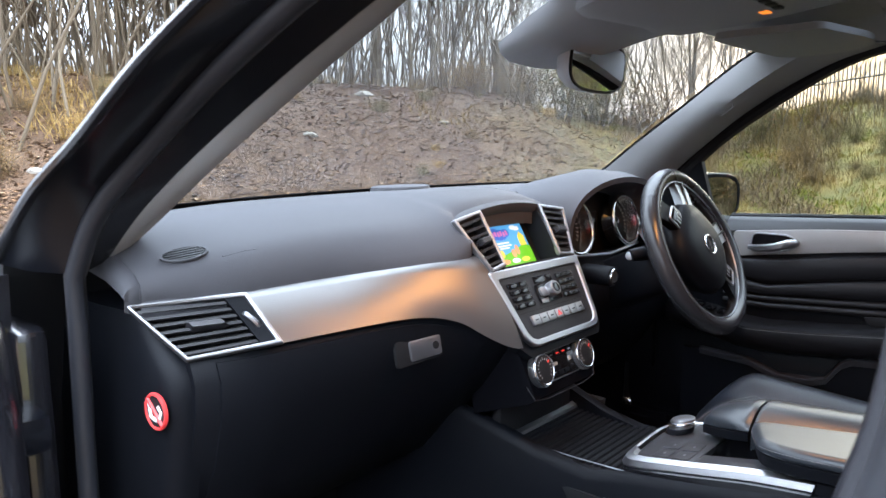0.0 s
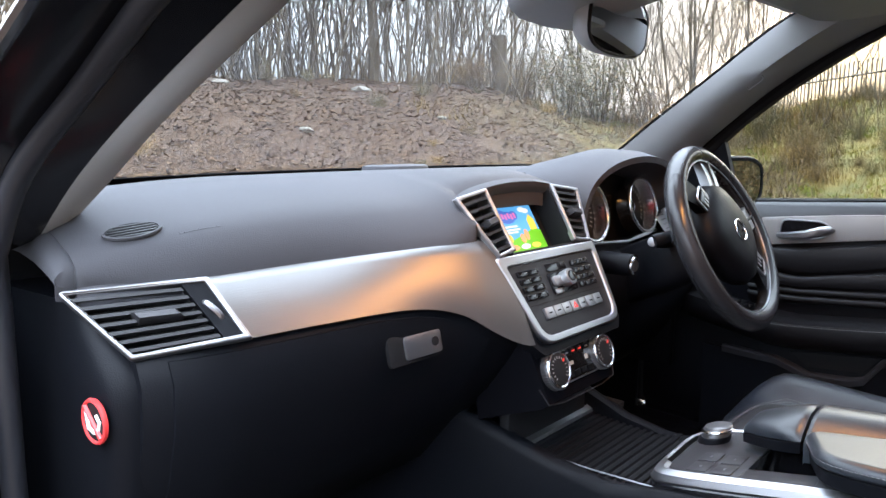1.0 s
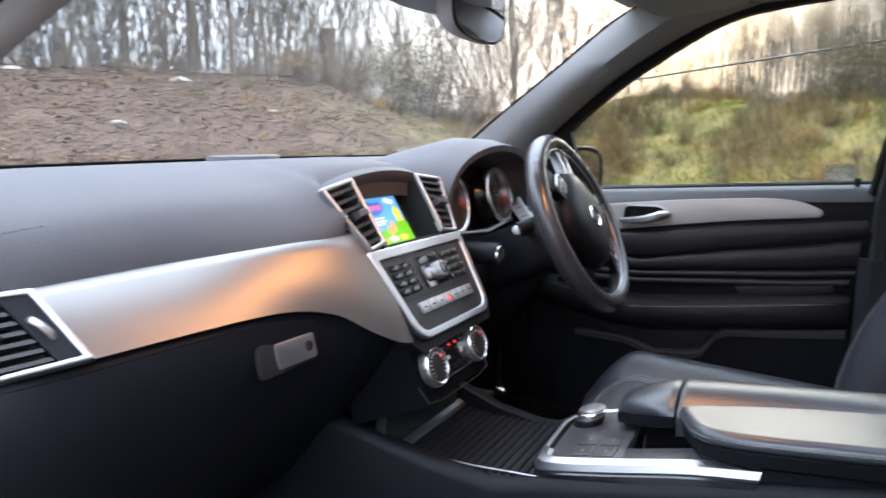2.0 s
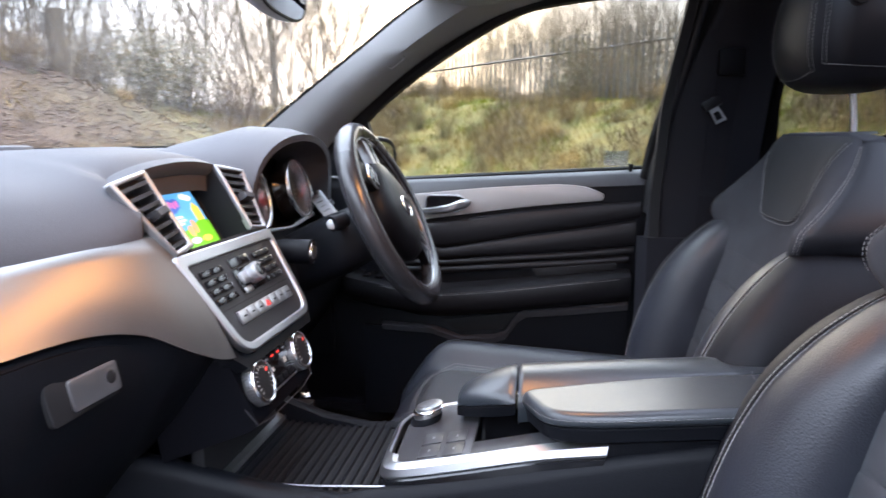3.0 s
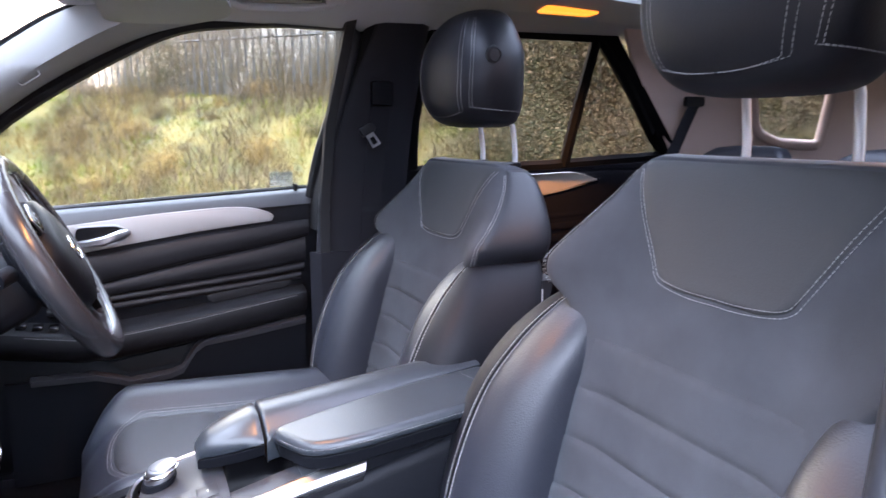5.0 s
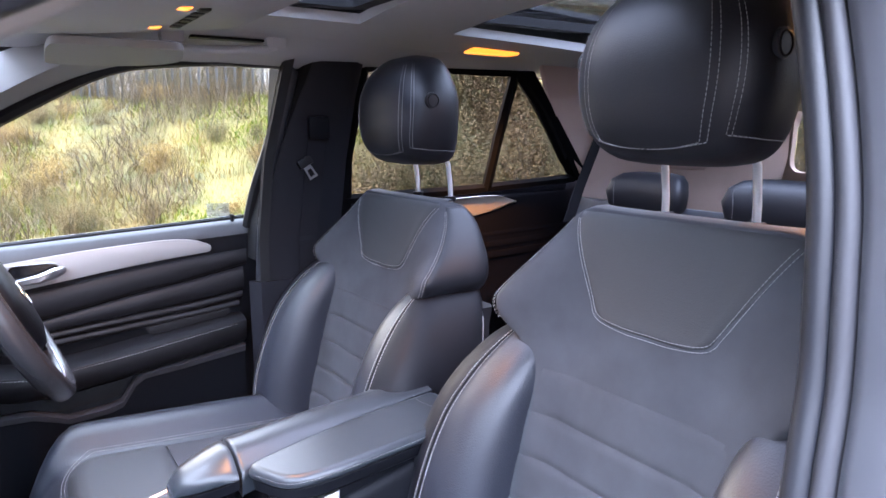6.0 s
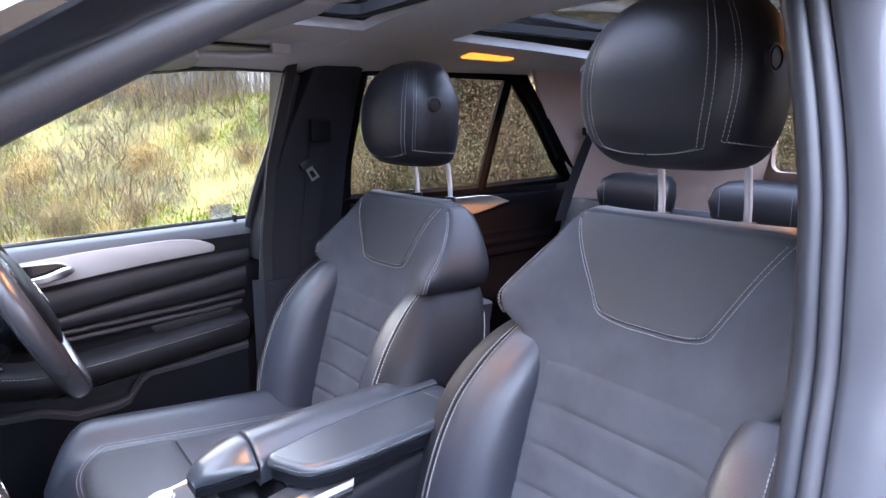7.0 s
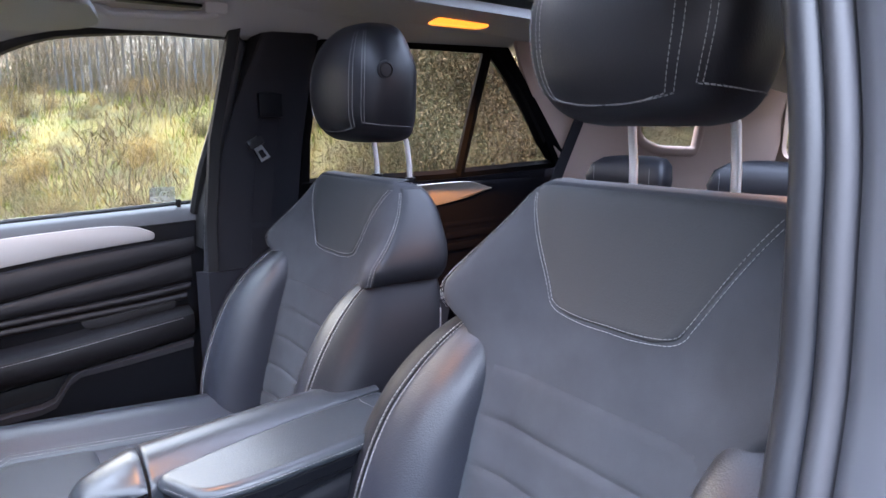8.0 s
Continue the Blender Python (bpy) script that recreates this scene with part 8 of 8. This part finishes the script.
for i in range(14):
    head, dist = rng.uniform(58, 73), rng.uniform(14, 19)
    put_tree(rng.choice((1, 3, 3, 4)), -1 + math.sin(radians(head)) * dist, math.cos(radians(head)) * dist, rng.uniform(0.65, 1.0))
for i in range(120):
    along, beyond = rng.uniform(-9, 14), rng.uniform(7.6, 10.2)
    if along > 8.5:
        beyond += 2.6
    put_tree(4, beyond * 0.7071 + along * 0.7071, -beyond * 0.7071 + along * 0.7071, rng.uniform(0.28, 0.50))
for i in range(20):
    along, beyond = rng.uniform(-14, 16), rng.uniform(10.5, 18)
    put_tree(rng.choice((2, 3, 4, 4)), beyond * 0.7071 + along * 0.7071, -beyond * 0.7071 + along * 0.7071, rng.uniform(0.35, 0.6))

# a few pale stones among the leaves
for k, (head, dist, size) in enumerate(((40.5, 11.2, 0.16), (27.0, 11.6, 0.20), (29.5, 11.0, 0.13), (36.0, 9.0, 0.09), (47.0, 10.0, 0.08), (16.0, 8.5, 0.10))):
    bm = bmesh.new()
    bmesh.ops.create_icosphere(bm, subdivisions=2, radius=1.0)
    for v in bm.verts:
        v.co *= 1 + 0.35 * noise.noise(v.co * 1.3 + Vector((k * 7.0, 0, 0)))
        v.co.z *= 0.45
        v.co *= size
    x, y = -1 + math.sin(radians(head)) * dist, math.cos(radians(head)) * dist
    bmesh.ops.translate(bm, verts=bm.verts, vec=(x, y, ground_z(x, y)))
    tagged(part("stone", bm, STONE, None, "pale rough stone lying on the bank", angle=20), category="stone", group="stones on the bank")

# cut stump
sx, sy = -0.95 + math.sin(radians(52)) * 13.0, 0.1 + math.cos(radians(52)) * 13.0
sz = ground_z(sx, sy)
stump = thing("tree_stump", "tall dark cut tree stump on the bank", "stump", at=(sx, sy, sz))
part("trunk", tube([(0, 0, -0.2), (0.02, 0, 0.3), (0.0, 0.02, 0.7), (-0.03, 0, 1.05)], [0.20, 0.155, 0.145, 0.15], 12), BARK, stump)

# palisade fence on the crest
fence = thing("palisade_fence", "tall steel palisade fence along the crest of the bank", "fence")
def fence_at(a):
    return 9.0 * 0.7071 + a * 0.7071, -9.0 * 0.7071 + a * 0.7071
pale_me = None
for i in range(190):
    a = -8.0 + i * 0.155
    x, y = fence_at(a)
    if pale_me is None:
        ob = part("pale", plate([(-0.024, 0), (-0.010, 0.010), (0.010, 0.010), (0.024, 0), (0.022, -0.003), (0.009, 0.007), (-0.009, 0.007), (-0.022, -0.003)], 2.0, 0), STEEL, fence)
        pale_me = ob.data
    else:
        ob = new("pale", pale_me)
        ob.parent = fence
    ob.location = (x, y, 1.02 + 0.02 * math.sin(i * 1.7))
    ob.rotation_euler = (0, 0, radians(45))
for z in (2.72, 1.25):
    a, b = Vector((*fence_at(-8.2), z)), Vector((*fence_at(21.5), z))
    part("rail", tube([a, b], 0.022, 4), STEEL, fence)


def bush(seed, r, tall, count, leaf, mat, label):
    """A shrub: leaning stems with many small leaves."""
    rng = random.Random(seed)
    t = thing("bush", label, "bush", "bushes on the bank")
    stems, vs, fs = [], [], []
    for s in range(14):
        a = rng.uniform(0, 6.28)
        top = Vector((math.cos(a) * r * rng.random(), math.sin(a) * r * rng.random(), tall * rng.uniform(0.6, 1.0)))
        pts = [Vector((top.x * 0.2, top.y * 0.2, -0.1)), Vector((top.x * 0.5, top.y * 0.5, tall * 0.4)), top]
        stems.append(tube(pts, [0.02, 0.012, 0.004], 4))
        for i in range(count // 14):
            u = rng.uniform(0.15, 1.05)
            base = pts[0].lerp(pts[1], u * 2) if u < 0.5 else pts[1].lerp(pts[2], u * 2 - 1)
            c = base + Vector((rng.gauss(0, 1), rng.gauss(0, 1), rng.gauss(0, 0.8))) * r * 0.28
            e = Euler((rng.uniform(-1.2, 1.2), rng.uniform(-1.2, 1.2), rng.uniform(0, 6.28))).to_matrix()
            k = len(vs)
            l = leaf * rng.uniform(0.6, 1.4)
            for q in ((-1, 0, 0), (0, -0.55, 0.1), (1, 0, 0), (0, 0.55, 0.1)):
                vs.append(tuple(c + e @ (Vector(q) * l)))
            fs.append((k, k + 1, k + 2, k + 3))
    part("stem_cluster", merge(*stems), BARK, t)
    me = bpy.data.meshes.new("foliage")
    me.from_pydata(vs, [], fs)
    me.materials.append(mat)
    new("foliage", me).parent = t
    return t


green = bush(31, 0.9, 1.5, 8500, 0.017, IVY, "dark green ivy-covered bush on the bank")
BROWN_LEAF = island_material("brown_bramble", [(0, (0.045, 0.026, 0.013)), (0.5, (0.115, 0.068, 0.028)), (0.9, (0.22, 0.14, 0.055)), (1, (0.32, 0.21, 0.08))])
brown = bush(32, 0.9, 1.2, 6500, 0.016, BROWN_LEAF, "brown winter bramble bush on the bank")
rng = random.Random(41)
def put_bush(b, x, y, s):
    copy_thing(b, Matrix.Translation((x, y, ground_z(x, y) - 0.05)) @ Euler((0, 0, rng.uniform(0, 6.28))).to_matrix().to_4x4()).scale = (s, s, s * rng.uniform(0.8, 1.2))
for head, dist, s, b in ((57, 13, 0.9, green), (60, 14, 1.1, green), (54, 14.5, 1.0, brown), (64, 14, 0.9, brown), (68, 13, 0.6, brown), (72, 14, 0.6, green), (75, 12.5, 0.5, brown)):
    put_bush(b, -1 + math.sin(radians(head)) * dist, math.cos(radians(head)) * dist, s)
for i in range(72):
    a, beyond = rng.uniform(-7, 2.0), rng.uniform(6.8, 9.3)
    put_bush(rng.choice((green, brown, brown)), beyond * 0.7071 + a * 0.7071, -beyond * 0.7071 + a * 0.7071, rng.uniform(0.7, 1.3))
for i in range(30):
    a, beyond = rng.uniform(-4.5, 1.9), rng.uniform(5.3, 6.9)
    put_bush(rng.choice((green, green, brown)), beyond * 0.7071 + a * 0.7071, -beyond * 0.7071 + a * 0.7071, rng.uniform(0.45, 0.8))
for i in range(46):
    a, beyond = rng.uniform(-2, 16), rng.uniform(8.8, 12.0)
    put_bush(rng.choice((green, brown, brown)), beyond * 0.7071 + a * 0.7071, -beyond * 0.7071 + a * 0.7071, rng.uniform(0.6, 1.0) if a < 9 else rng.uniform(0.35, 0.6))
gold = bush(33, 0.9, 1.0, 3600, 0.026, island_material("golden_bracken", [(0, (0.16, 0.085, 0.03)), (0.5, (0.30, 0.175, 0.05)), (1, (0.42, 0.29, 0.10))]), "golden-brown dead bracken clump on the bank")
for i in range(64):
    a, beyond = rng.uniform(1.5, 13), rng.uniform(4.6, 9.0)
    put_bush(rng.choice((green, brown, brown, gold, gold)), beyond * 0.7071 + a * 0.7071, -beyond * 0.7071 + a * 0.7071, rng.uniform(0.14, 0.34))
for i in range(28):
    head, dist = rng.uniform(8, 58), rng.uniform(8.5, 12.5)
    put_bush(rng.choice((brown, gold, green)), -1 + math.sin(radians(head)) * dist, math.cos(radians(head)) * dist, rng.uniform(0.10, 0.26))
for i in range(18):
    head, dist = rng.uniform(6, 58), rng.uniform(12, 15)
    put_bush(rng.choice((brown, brown, gold, green)), -1 + math.sin(radians(head)) * dist, math.cos(radians(head)) * dist, rng.uniform(0.3, 0.6))
for i in range(26):
    head, dist = rng.uniform(9, 27), rng.uniform(6.4, 11)
    put_bush(rng.choice((gold, gold, brown, brown, green)), -1 + math.sin(radians(head)) * dist, math.cos(radians(head)) * dist, rng.uniform(0.12, 0.34))
gold.matrix_basis = Matrix.Translation((18, 15, ground_z(18, 15)))
put_bush(green, 20, 16, 1.5)
green.matrix_basis = Matrix.Translation((19, 18, ground_z(19, 18)))
brown.matrix_basis = Matrix.Translation((21, 14, ground_z(21, 14)))
